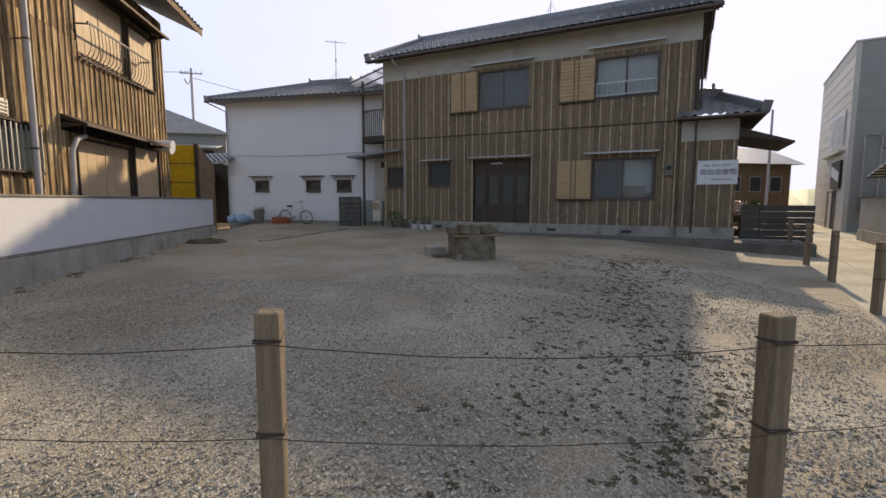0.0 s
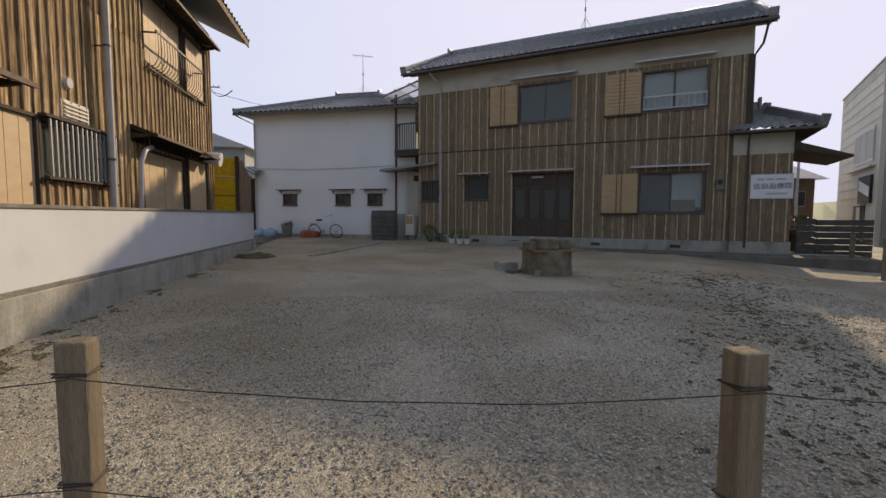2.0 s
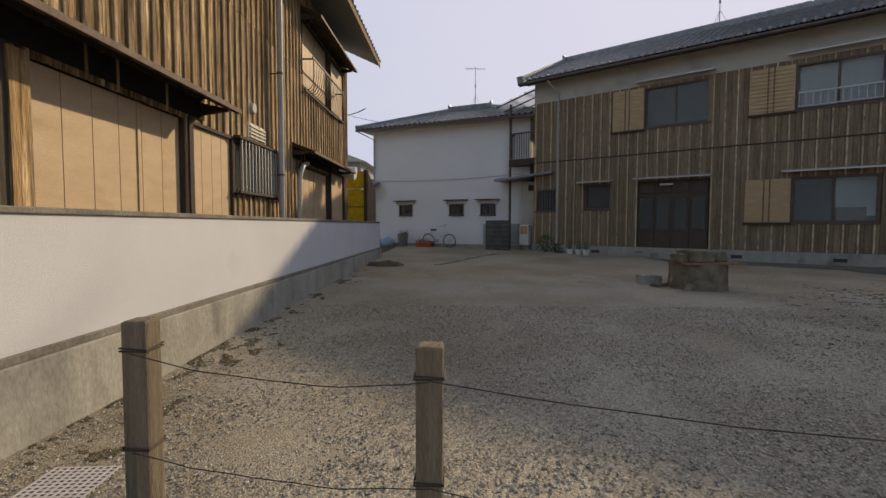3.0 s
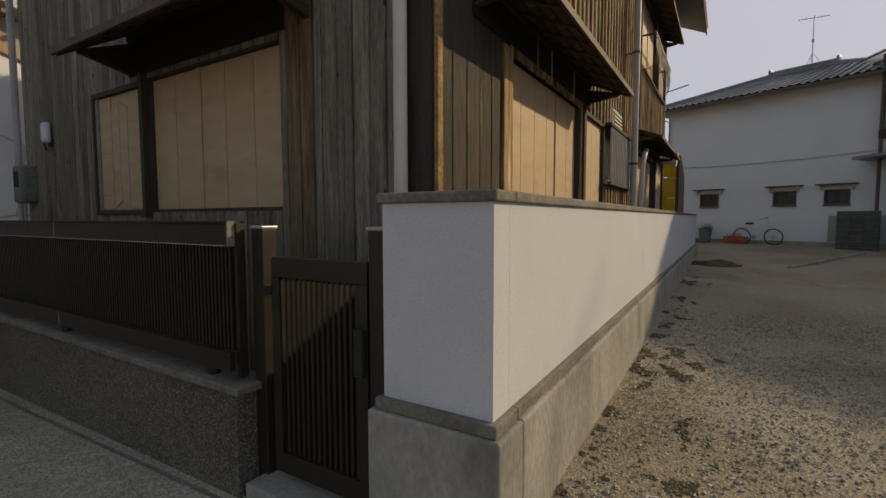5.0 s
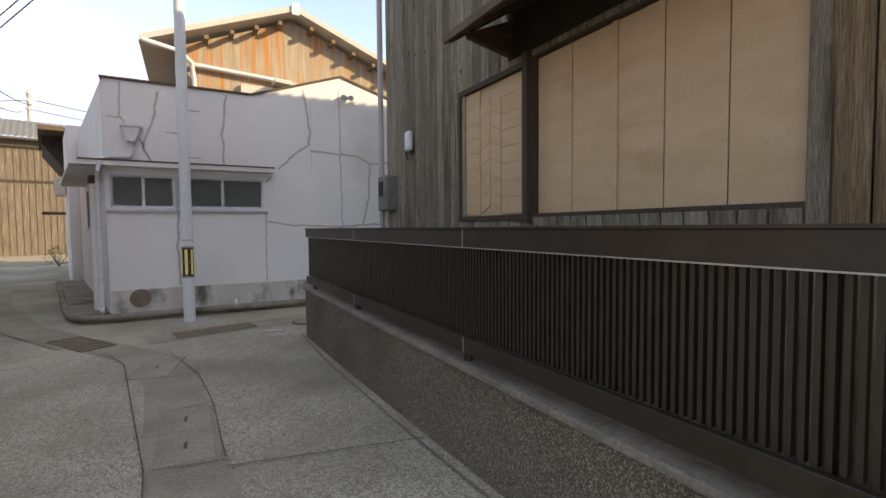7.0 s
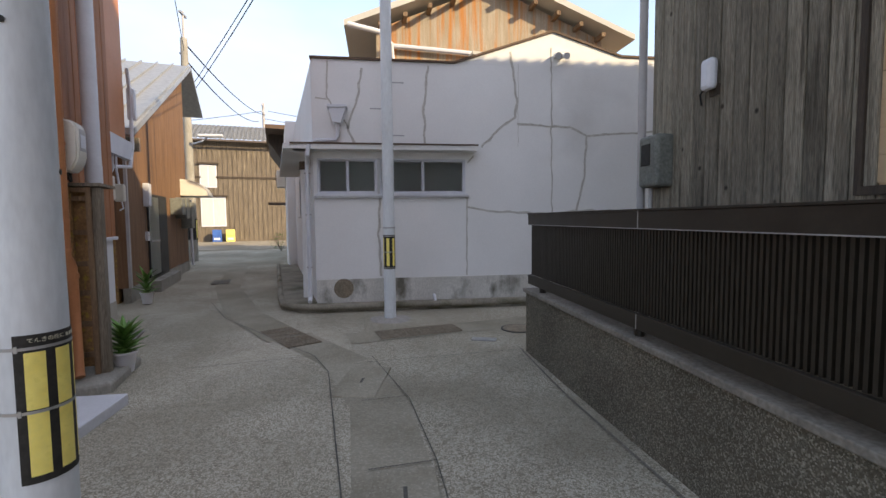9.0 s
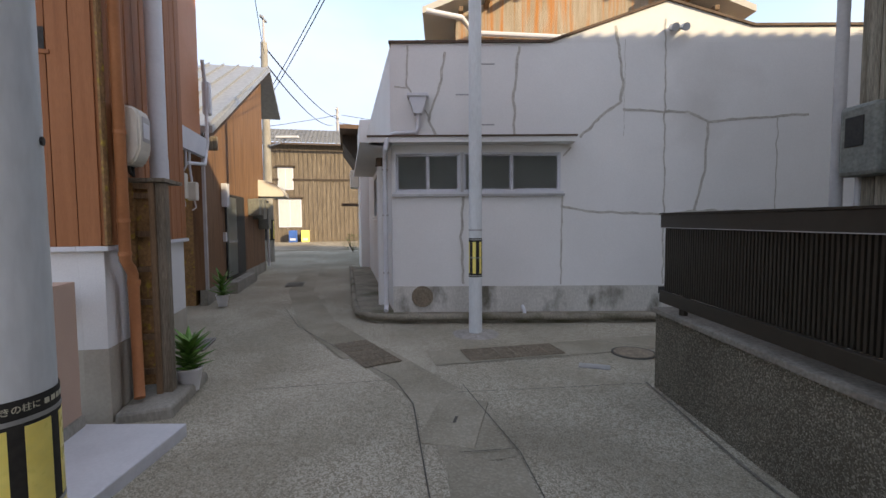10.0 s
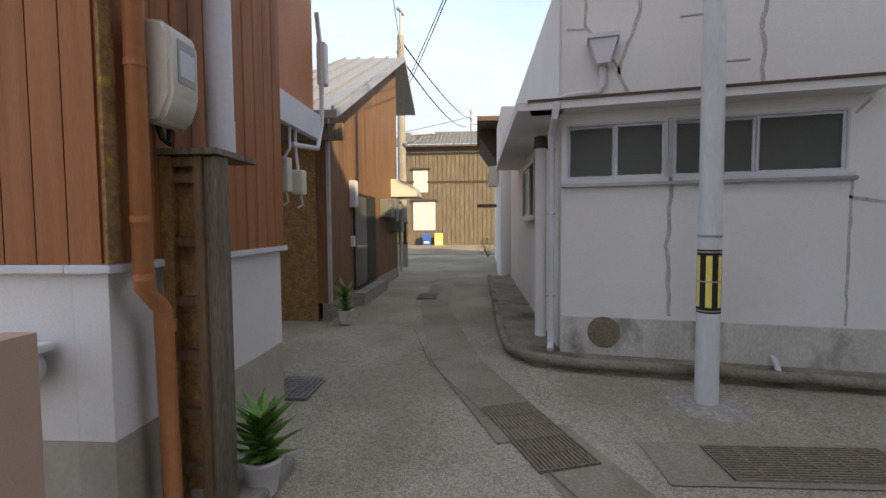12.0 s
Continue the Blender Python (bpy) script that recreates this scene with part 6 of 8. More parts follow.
def shrub(name, m, r, h, n, mat, label, seed, cat="shrub", leaf=0.05):
    rs = random.Random(seed)
    t = thing(name, m, label, cat, "plants")
    st = bmesh.new()
    for i in range(7):
        a = rs.uniform(0, 6.28)
        cyl(st, (0, 0, -0.02), (r * 0.6 * math.cos(a), r * 0.6 * math.sin(a), h * rs.uniform(0.5, 0.9)), 0.014, 0.005, 5)
    part("stems", st, M_TRUNK, t)
    b = bmesh.new()
    for i in range(n):
        a, q, z = rs.uniform(0, 6.28), r * math.sqrt(rs.random()), h * rs.uniform(0.1, 1.0)
        q *= 0.5 + 0.5 * math.sin(math.pi * min(1, z / h + 0.15))
        c = Vector((q * math.cos(a), q * math.sin(a), z))
        d = Vector((rs.uniform(-1, 1), rs.uniform(-1, 1), rs.uniform(-0.2, 1))).normalized() * leaf
        s = d.cross(Vector((rs.uniform(-1, 1), rs.uniform(-1, 1), 0.3))).normalized() * leaf * 0.4
        vs = [b.verts.new(c + k) for k in (-d, s, d, -s)]
        b.faces.new(vs)
    part("leaves", b, mat, t)
    return t


gz = 0.34
shrub("shrub", M_MH @ pose(-2.45, -0.45, gz), 0.5, 0.75, 260, M_LEAF, "bushy green plant at the foot of the board wall", 1)
shrub("shrub", M_MH @ pose(-1.9, -0.5, gz), 0.3, 0.4, 120, M_DRY, "half-withered plant at the foot of the board wall", 2)
for i, (u, s) in enumerate(((-1.35, 3), (-1.0, 4), (-0.7, 5))):
    pt = thing("flower_pot", M_MH @ pose(u, -0.6, gz), "small white flower pot by the house", "flower pot", "pots at the house foot")
    part("pot", lathe(bmesh.new(), [(0.1, 0), (0.14, 0.2), (0.15, 0.22), (0.12, 0.22), (0.11, 0.15)]), M_POT, pt, smooth=True)
    shrub("potted_plant", M_MH @ pose(u, -0.6, gz + 0.18), 0.17, 0.35, 70, M_LEAF, "leafy plant in a white pot", s, "plant", 0.035)
shrub("shrub", pose(-8.3, 22.5, 0.35), 0.7, 1.3, 260, M_LEAF, "dark green shrub in the shade of the house", 6)

# ---- side road: planks, plants, car, poles ----
M_DARKGREY = material("dark_grey_boards", (0.085, 0.08, 0.07), (0.06, 0.056, 0.05), 4.0, rough=0.85, bump=0.2)
plank = thing("plank_screen", pose(12.0, 12.5, 0.0, 0, 0, -25), "low screen of dark stacked boards on a block", "screen")
for i in range(6):
    part("plank", ragged(box(0.0, 1.45, -0.03, 0.03, 0.28 + i * 0.19, 0.45 + i * 0.19), 0.01, i), M_DARKGREY, plank)
    part("plank", ragged(box(-0.5, -0.02, -0.03, 0.03, 0.3 + i * 0.19, 0.47 + i * 0.19), 0.01, i + 9), M_DARKGREY, plank)
part("block_base", box(-0.6, 1.5, -0.1, 0.1, 0.0, 0.27, bevel=0.01), M_CONC, plank)
for i, (x, y) in enumerate(((12.9, 14.6), (13.4, 14.3), (13.9, 15.2), (12.6, 15.6))):
    shrub("garden_shrub", pose(x, y, 0.55), 0.55, 1.0, 320, M_FLOWER if i % 2 == 0 else M_LEAF, "untidy shrub with dry pinkish blossom" if i % 2 == 0 else "leafy green garden shrub beside the annexe", 20 + i, leaf=0.06)
tagged(part("garden_bed", ragged(box(11.9, 14.6, 14.0, 16.2, 0.0, 0.58, bevel=0.1), 0.1, 4), M_DRY), "raised bed of dark earth beside the annexe", "garden bed")
bowl = thing("stone_basin", pose(12.55, 13.6, 0.1), "dark stone water basin on a pedestal", "basin")
part("pedestal", lathe(bmesh.new(), [(0.3, 0), (0.22, 0.35), (0.2, 0.7)], 14), M_STONE, bowl, smooth=True)
part("basin", lathe(bmesh.new(), [(0.2, 0.7), (0.42, 0.85), (0.44, 0.98), (0.36, 0.98), (0.3, 0.9)], 16), M_STONE, bowl, smooth=True)
car = thing("parked_car", pose(15.5, 18.2, 0.1, 0, 0, 50), "white car parked behind the garden, half hidden", "car")
bm = prism(bmesh.new(), [(-1.9, 0.3), (1.9, 0.3), (1.95, 0.75), (1.1, 0.9), (0.6, 1.4), (-1.2, 1.45), (-1.85, 0.95)], "y", -0.75, 0.75)
bmesh.ops.bevel(bm, geom=list(bm.edges), offset=0.08, segments=2, affect="EDGES")
part("body", bm, M_PVC, car, smooth=True)
for x in (-1.2, 1.2):
    for y in (-0.76, 0.6):
        part("wheel", cyl(bmesh.new(), (x, y, 0.32), (x, y + 0.16, 0.32), 0.32, seg=18), M_BLACK, car)
part("side_window", box(-1.1, 0.55, -0.765, -0.755, 0.95, 1.32), M_UNLITROOM, car)
# grey building details
for i in range(16):
    part("siding_line", box(-0.012, 0.0, -12, -0.2, 0.4 + i * 0.54, 0.415 + i * 0.54), M_GREYSIDE, gb)
    part("siding_line", box(0.0, 9.5, 0.0, 0.012, 0.4 + i * 0.54, 0.415 + i * 0.54), M_CREAMSIDE, gb)
part("parapet_cap", box(-0.05, 9.55, -0.3, 0.05, 9.0, 9.08), M_CREAMSIDE, gb)
part("parapet_cap", box(-0.05, 0.3, -12, -0.301, 9.0, 9.08), M_CREAMSIDE, gb)
gwin = part("upper_window", box(1.0, 5.2, 0.013, 0.04, 4.3, 6.1), M_METAL, gb)
for i in range(3):
    part("pane", box(1.15 + i * 1.35, 2.35 + i * 1.35, 0.041, 0.05, 4.45, 5.95), M_FROST, gwin)
part("ledge", box(0.6, 6.0, 0.013, 0.25, 4.0, 4.1), M_CREAMSIDE, gb)
sg = part("wall_sign", box(0.8, 3.3, 0.013, 0.12, 2.2, 3.6), M_BLACK, gb)
part("sign_panel", prism(bmesh.new(), [(0.95, 2.5), (3.1, 2.9), (3.1, 3.45), (0.95, 3.0)], "y", 0.121, 0.13), M_SIGN, sg)
part("doorway", box(2.0, 4.6, 0.013, 0.03, 0.0, 2.1), M_UNLITROOM, gb)
part("door_frame", box(2.9, 3.7, 0.031, 0.06, 0.0, 2.0), M_CREAMSIDE, gb)
part("wall_pipe", tube(bmesh.new(), [(-0.06, -0.6, 1.2), (-0.06, -0.6, 4.6), (-0.06, -0.9, 4.7), (-0.06, -1.2, 4.6), (-0.06, -1.2, 1.2)], 0.04, 6), M_GREYPIPE, gb)
for y in (-0.9, -2.6):
    ac = part("air_conditioner", box(-0.35, -0.03, y - 0.4, y + 0.4, 1.1, 1.75, bevel=0.03), M_GREYBOX, gb)
    part("fan_grille", cyl(bmesh.new(), (-0.37, y, 1.42), (-0.35, y, 1.42), 0.25, seg=18), M_BLACK, ac)

def far_house(m, w, d, h, rise, wall_m, label, roof_m=None):
    t = thing("distant_house", m, label, "house", "distant houses")
    part("wall", box(0, w, 0, d, -0.3, h), wall_m, t)
    part("roof", prism(bmesh.new(), [(-0.5, h - 0.05), (d / 2, h + rise), (d + 0.5, h - 0.05)], "x", -0.5, w + 0.5), roof_m or M_TILE, t)
    for i in range(3):
        u = w * (0.15 + 0.28 * i)
        wnd = part("window", box(u, u + w * 0.16, -0.04, -0.001, h * 0.55, h * 0.8), M_METAL, t)
        part("pane", box(u + 0.06, u + w * 0.16 - 0.06, -0.055, -0.041, h * 0.55 + 0.06, h * 0.8 - 0.06), M_UNLITROOM, wnd)
    return t


far_house(pose(20.5, 24.5, 0, 0, 0, 0), 5.0, 5.0, 3.8, 1.2, M_OLDWOOD, "small brown house with a pale tiled roof down the road")
far_house(pose(26, 52, 0, 0, 0, -20), 14.0, 8.0, 4.5, 2.0, M_CREAMSIDE, "pale low building in the haze beyond the road")
gh = far_house(pose(-9.3, 34, 0, 0, 0, 90), 9.0, 11.0, 6.0, 2.2, M_GREYSIDE, "grey two-storey house with a balcony behind the yard", M_GREYPIPE)
part("balcony", box(-1.1, 0.0, 0.3, 4.5, 2.7, 3.7), M_GREYSIDE, gh)
part("balcony_rail", box(-1.12, -1.06, 0.3, 4.5, 3.95, 4.02), M_METAL, gh)
part("balcony_awning", prism(bmesh.new(), [(-1.5, 4.9), (0.0, 5.2), (0.0, 5.26), (-1.5, 4.96)], "y", 0.2, 4.8), M_CREAMSIDE, gh)
part("balcony_window", box(-0.04, -0.001, 0.8, 3.8, 3.2, 4.9), M_UNLITROOM, gh)
part("upper_window", box(-0.04, -0.001, 5.5, 8.0, 4.2, 5.4), M_UNLITROOM, gh)
far_house(pose(-13.2, 26.5, 0, 0, 0, -8), 4.6, 5.0, 2.6, 0.8, M_DARKWOOD, "dark outbuilding between the houses")
bm = bmesh.new()
hill = []
for i in range(81):
    a = radians(20 + i * 1.6)
    hill.append((a, 14 + 10 * noise.noise((i * 0.09, 3.0, 0)) + 3 * noise.noise((i * 0.4, 1.0, 0))))
lo = [bm.verts.new((420 * math.cos(a), 420 * math.sin(a), -2)) for a, h in hill]
hi = [bm.verts.new((460 * math.cos(a), 460 * math.sin(a), max(4, h))) for a, h in hill]
for i in range(80):
    bm.faces.new((lo[i], lo[i + 1], hi[i + 1], hi[i]))
tagged(part("backdrop_hills", bm, M_LEAF), "low wooded hills far off", "hills", kind="structure")


def timber_pole(x, y, h, label, arms=2, r=0.13, mat=M_GREYPIPE):
    p = thing("power_pole", pose(x, y, ground_z(x, y) - 0.1), label, "power pole", "power poles")
    part("shaft", cyl(bmesh.new(), (0, 0, 0), (0, 0, h), r, r * 0.65, 16), mat, p, smooth=True)
    for i in range(arms):
        z = h - 0.4 - i * 0.7
        a = part("crossarm", box(-0.8, 0.8, -0.05, 0.05, z, z + 0.08), M_METAL, p)
        for u in (-0.7, -0.35, 0.35, 0.7):
            part("insulator", cyl(bmesh.new(), (u, 0, z + 0.08), (u, 0, z + 0.25), 0.04, 0.025, 8), M_PVC, a)
    return p


timber_pole(-12.6, 38, 11.5, "slim pole with a street lamp behind the grey house", 1)
timber_pole(20.9, 21.4, 6.3, "thin pale pole at the roadside", 0, 0.08)
pl3 = timber_pole(-27.4, -6.55, 8.6, "weathered concrete pole with a lane lamp and marker band", 0, 0.19, M_CONC)
part("top_mast", cyl(bmesh.new(), (0, 0, 8.4), (0, 0, 9.6), 0.05, 0.04, 8), M_GREYPIPE, pl3)
part("top_arm", box(-0.3, 0.3, -0.04, 0.04, 9.45, 9.52), M_METAL, pl3)
timber_pole(-62, -11.5, 14.5, "distant power pole bristling with insulators", 3, 0.2)
part("marker_band", cyl(bmesh.new(), (0, 0, 0.95), (0, 0, 1.75), 0.2, seg=18), M_BLACK, pl3)
for i in range(6):
    a = i * 1.047 + 0.3
    part("yellow_stripe", box(-0.035, 0.035, -0.005, 0.005, 1.0, 1.7), M_YELLOW, pl3, m=Matrix.Translation((0.2 * math.cos(a), 0.2 * math.sin(a), 0)) @ pose(0, 0, 0, 0, 0, math.degrees(a) + 90))
part("lamp_arm", tube(bmesh.new(), [(0, 0, 4.6), (0.3, 0.6, 4.7), (0.45, 1.0, 4.95)], 0.03, 6), M_PVC, pl3)
part("lamp_head", box(0.35, 0.5, 0.5, 1.4, 4.85, 4.95, bevel=0.03), M_PVC, pl3)

# overhead cables
cab = thing("overhead_cables", None, "black overhead cables strung between the poles", "cables")
top3 = (-27.4, -6.55, 7.9)
for i, (a, b, s) in enumerate((((-27.4, -6.4, 6.5), (-8.5, 3.4, 6.6), 0.25), ((-27.4, -6.5, 6.1), (-8.0, 3.4, 6.3), 0.35), ((-27.4, -6.55, 7.9), (-10.27, -0.84, 7.7), 0.3), ((-27.4, -6.55, 8.2), (-62, -11.3, 13.0), 0.6), ((-27.4, -6.7, 7.8), (-62, -12.0, 12.3), 0.8), ((-62, -11.0, 13.4), (-64, 22, 12.0), 1.0), ((-62, -11.6, 12.6), (-64, 22, 11.2), 1.0), ((-62, -11.5, 13.4), (-66, -44, 12.5), 1.0))):
    part("cable", tube(bmesh.new(), sag(a, b, s, i, 10), 0.012 if i < 3 else 0.03, 5), M_CABLE, cab)
for i, (a, b) in enumerate((((-12.6, 38, 11.2), (-5.4, 15.7, 5.2)), ((-12.6, 38, 10.6), (2, 40, 9.0)), ((-12.6, 38, 11.0), (-40, 36, 11.0)))):
    part("cable", tube(bmesh.new(), sag(a, b, 0.5, i + 20, 10), 0.018, 5), M_CABLE, cab)

# ================= the street and lane =================
def strip(name, pts, w, mat, label, lift=0.006, cat="joint", kind="structure", thick=0.0):
    """A thin strip along a line on the ground."""
    b = bmesh.new()
    for (x0, y0), (x1, y1) in zip(pts[:-1], pts[1:]):
        d = Vector((x1 - x0, y1 - y0, 0)).normalized()
        n = Vector((-d.y, d.x, 0)) * w / 2
        k = max(1, int(math.hypot(x1 - x0, y1 - y0) / 0.5))
        for i in range(k):
            f, g = i / k, (i + 1) / k
            p, q = Vector((x0 + (x1 - x0) * f, y0 + (y1 - y0) * f, 0)), Vector((x0 + (x1 - x0) * g, y0 + (y1 - y0) * g, 0))
            vs = []
            for o in (p - n, q - n, q + n, p + n):
                vs.append(b.verts.new((o.x, o.y, ground_z(o.x, o.y) + lift)))
            b.faces.new(vs)
    ob = part(name, b, mat)
    return tagged(ob, label, cat, kind=kind)


M_JOINT = material("dark_joint", (0.11, 0.105, 0.09), (0.08, 0.076, 0.066), 8, rough=0.95, bump=0.0)
M_PATCH = speckled("smooth_concrete_strip", (0.3, 0.272, 0.21), (0.262, 0.237, 0.183), (0.38, 0.348, 0.28), 70, 0.85, 0.08, (0.8, 0.8, 0.78), 1.5)
M_WORN = speckled("pale_worn_edge", (0.34, 0.32, 0.29), (0.25, 0.235, 0.21), (0.46, 0.43, 0.4), 40, 0.9, 0.3)
strip("drain_cover_strip", [(-4.0, 1.05), (-9.7, 0.72), (-12.0, 0.58), (-13.2, 0.25), (-14.6, -0.6)], 0.5, M_PATCH, "smooth concrete drain-cover strip along the street", 0.004, "drain cover")
strip("drain_cover_strip", [(-14.28, 0.18), (-14.74, 2.2), (-15.04, 3.5)], 0.55, M_PATCH, "smooth concrete drain-cover strip along the street", 0.008, "drain cover")
strip("drain_cover_strip", [(-14.4, -0.6), (-16.2, -1.65), (-19.5, -2.9), (-26, -4.4)], 0.55, M_PATCH, "smooth concrete drain-cover strip down the lane", 0.0115, "drain cover")
for pts, w in (([(-13.3, -1.45), (-13.54, -0.16), (-12.94, 0.06), (-9.8, 0.47), (-4, 0.8)], 0.01), ([(-9.75, 0.95), (-11.0, 0.93), (-12.1, 0.83), (-13.4, 0.5)], 0.008), ([(-10.95, 0.5), (-11.0, 0.93)], 0.01), ([(-9.8, 0.5), (-9.7, 0.95)], 0.01), ([(-12.1, 0.42), (-12.15, 0.8)], 0.008), ([(-13.2, 0.45), (-13.4, 2.25)], 0.008), ([(-13.54, -0.16), (-15.9, -1.85), (-17.5, -2.6)], 0.008), ([(-9.6, 0.95), (-9.3, 2.25)], 0.012), ([(-14.9, 2.4), (-14.2, 3.6)], 0.01)):
    strip("road_joint", pts, w, M_JOINT, "dark joint in the concrete paving", 0.0155)
strip("gutter_edge", [(-13.45, 2.26), (-11.9, 2.2), (-9.3, 2.2), (-6.6, 2.24)], 0.02, M_CAP, "pale worn mortar edge at the wall's foot", 0.012, "edge")
for x0, x1, y0, y1, tn in ((-10.93, -10.4, 0.52, 0.9, -2), (-10.38, -9.82, 0.52, 0.9, -2), (-13.05, -12.2, 0.2, 0.62, -12)):
    cx, cy = (x0 + x1) / 2, (y0 + y1) / 2
    c = thing("drain_cover", pose(cx, cy, ground_z(cx, cy), 0, 0, tn), "heavy concrete drain cover let into the street", "drain cover", "drain covers")
    part("lid", box(-(x1 - x0) / 2 + 0.01, (x1 - x0) / 2 - 0.01, -(y1 - y0) / 2, (y1 - y0) / 2, -0.03, 0.013, bevel=0.004), M_PATCH, c)
    part("lifting_slot", box(-0.06, 0.06, -0.012, 0.012, 0.0131, 0.0145), M_JOINT, c)
M_RUSTG = material("rusty_steel", (0.27, 0.22, 0.16), (0.2, 0.168, 0.125), 12, rough=0.8, bump=0.05, metal=0.1)
grate("drain_grate", pose(-14.5, -0.6, ground_z(-14.5, -0.6) + 0.004, 0, 0, 31), 1.05, 0.42, 14, M_RUSTG, "rust-brown steel drain grate in the street", 5, M_MOSSC)
grate("drain_grate", pose(-14.5, 1.13, ground_z(-14.5, 1.13) + 0.004, 0, 0, 103), 1.15, 0.42, 14, M_RUSTG, "rust-brown steel drain grate in the street", 6, M_MOSSC)
grate("drain_grate", pose(-14.85, -2.85, ground_z(-14.9, -2.9) + 0.016, 0, 0, 12), 0.55, 0.4, 8, M_METAL, "galvanised mesh grate beside the orange house", 8)
grate("drain_grate", pose(-20.5, -3.35, ground_z(-20, -3) + 0.016, 0, 0, 12), 0.7, 0.4, 8, M_GREYBOX, "dark drain grate down the lane", 4)
mhc = thing("manhole_cover", pose(-14.43, 2.55, ground_z(-14.4, 2.5)), "round dark iron manhole cover", "manhole cover")
part("lid", lathe(bmesh.new(), [(0.22, -0.02), (0.22, 0.018), (0.2, 0.02), (0.0001, 0.02)], 28), M_RUSTG, mhc)
part("rim", lathe(bmesh.new(), [(0.25, -0.02), (0.25, 0.016), (0.225, 0.016), (0.225, -0.02)], 28), M_JOINT, mhc)
tagged(part("survey_plate", box(-0.16, 0.16, -0.07, 0.07, 0.0, 0.012), M_METAL, None, m=pose(-13.94, 1.93, ground_z(-13.9, 1.9) + 0.002, 0, 0, 70)), "small pale metal plate set in the paving", "plate")

# kerb and apron round the white building
ap = tagged(thing("pavement_apron", None, "mossy raised concrete apron with a rounded kerb", "pavement"), kind="structure")
b = bmesh.new()
pts = [(-16.37, 11.5), (-16.08, 11.5), (-16.1, 0.4), (-16.08, -0.3), (-16.2, -0.75), (-16.5, -1.02), (-17.2, -1.2), (-24.0, -2.62), (-23.8, -2.0), (-16.4, -0.46)]
prism(b, pts, "z", -0.3, -0.03)
part("apron", b, M_MOSSC, ap)
b = bmesh.new()
line = [(-16.06, 11.5), (-16.08, 0.4), (-16.06, -0.3), (-16.18, -0.78), (-16.5, -1.06), (-17.2, -1.24), (-24.0, -2.66)]
tube(b, [(x, y, -0.05) for x, y in line], 0.055, 8)
part("kerb_edge", b, M_MOSSC, ap, smooth=True)

# windows, pipe, vent and cracks of the white building
for h in WW_HOLES:
    wn2 = window(ww, *h, 0.02, M_PVC, M_FROST, 2, back=0.12, t=0.022, s=0.026, curtain=M_GREYPIPE)
    wn2.matrix_basis = WWF
part("sill_board", box(0.0, 2.7, -0.05, -0.002, 1.8, 1.835), M_METAL, ww, m=WWF)
part("mullion", box(1.072, 1.118, -0.03, 0.1, 1.87, 2.48), M_METAL, ww, m=WWF)
pp = part("downpipe", tube(bmesh.new(), [(0.42, -0.1, 3.05), (0.42, -0.1, 2.85), (0.38, -0.1, 2.78), (0.05, -0.1, 2.76), (-0.02, -0.12, 2.72), (-0.04, -0.33, 2.62), (-0.06, -0.33, 2.5), (-0.1, -0.1, 2.35), (-0.1, -0.1, 0.1), (-0.1, -0.2, 0.03)], 0.036, 12), M_PVC, ww, m=WWF, smooth=True)
part("hopper", prism(bmesh.new(), [(0.36, 3.05), (0.48, 3.05), (0.56, 3.3), (0.28, 3.3)], "y", -0.2, -0.02), M_PVC, ww, m=WWF)
part("hopper_rim", box(0.26, 0.58, -0.22, -0.01, 3.301, 3.35, bevel=0.006), M_PVC, ww, m=WWF)
for z in (0.6, 1.5, 2.2):
    part("pipe_clip", box(-0.145, -0.055, -0.13, -0.07, z, z + 0.02), M_GREYPIPE, pp)
rv = part("round_vent", cyl(bmesh.new(), (0.46, -0.045, 0.22), (0.46, -0.027, 0.22), 0.17, seg=28), M_RUSTG, ww, m=WWF)
part("vent_boss", cyl(bmesh.new(), (0.46, -0.055, 0.22), (0.46, -0.046, 0.22), 0.12, seg=24), M_RUSTG, rv)
part("vent_slot", box(4.2, 4.5, -0.03, -0.026, 0.25, 0.36), M_UNLITROOM, ww, m=WWF)
part("waste_pipe", tube(bmesh.new(), [(2.05, -0.03, 0.06), (2.055, -0.12, 0.02), (2.06, -0.18, -0.05)], 0.028, 8), M_PVC, ww, m=WWF)
lampw = part("twin_lamp", box(4.3, 4.46, -0.05, -0.002, 4.32, 4.38), M_METAL, ww, m=WWF)
for u in (4.3, 4.46):
    part("lamp_head", cyl(bmesh.new(), (u, -0.2, 4.3), (u, -0.05, 4.36), 0.06, 0.035, 12), M_PVC, lampw)


def crack(pts, w, seed):
    """A filled crack that wanders a little over the wall, 3 mm proud."""
    b = bmesh.new()
    for (a, c), (e, f) in zip(pts[:-1], pts[1:]):
        k = max(2, int(math.hypot(e - a, f - c) / 0.06))
        prev = None
        for i in range(k + 1):
            t = i / k
            x, z = a + (e - a) * t, c + (f - c) * t
            s = 0.028 * noise.noise((x * 6 + seed, z * 6, 0)) * (0 if i in (0, k) else 1)
            d = Vector((e - a, f - c)).normalized()
            ww_ = w * (0.7 + 0.6 * abs(noise.noise((x * 11, z * 11, seed))))
            n = Vector((-d.y, d.x)) * ww_ / 2
            x, z = x - d.y * s, z + d.x * s
            cur = [b.verts.new((x - n.x, -0.004, z - n.y)), b.verts.new((x + n.x, -0.004, z + n.y))]
            if prev:
                b.faces.new((prev[0], cur[0], cur[1], prev[1]))
            prev = cur
    part("filled_crack", b, M_CRACK, ww, m=WWF)


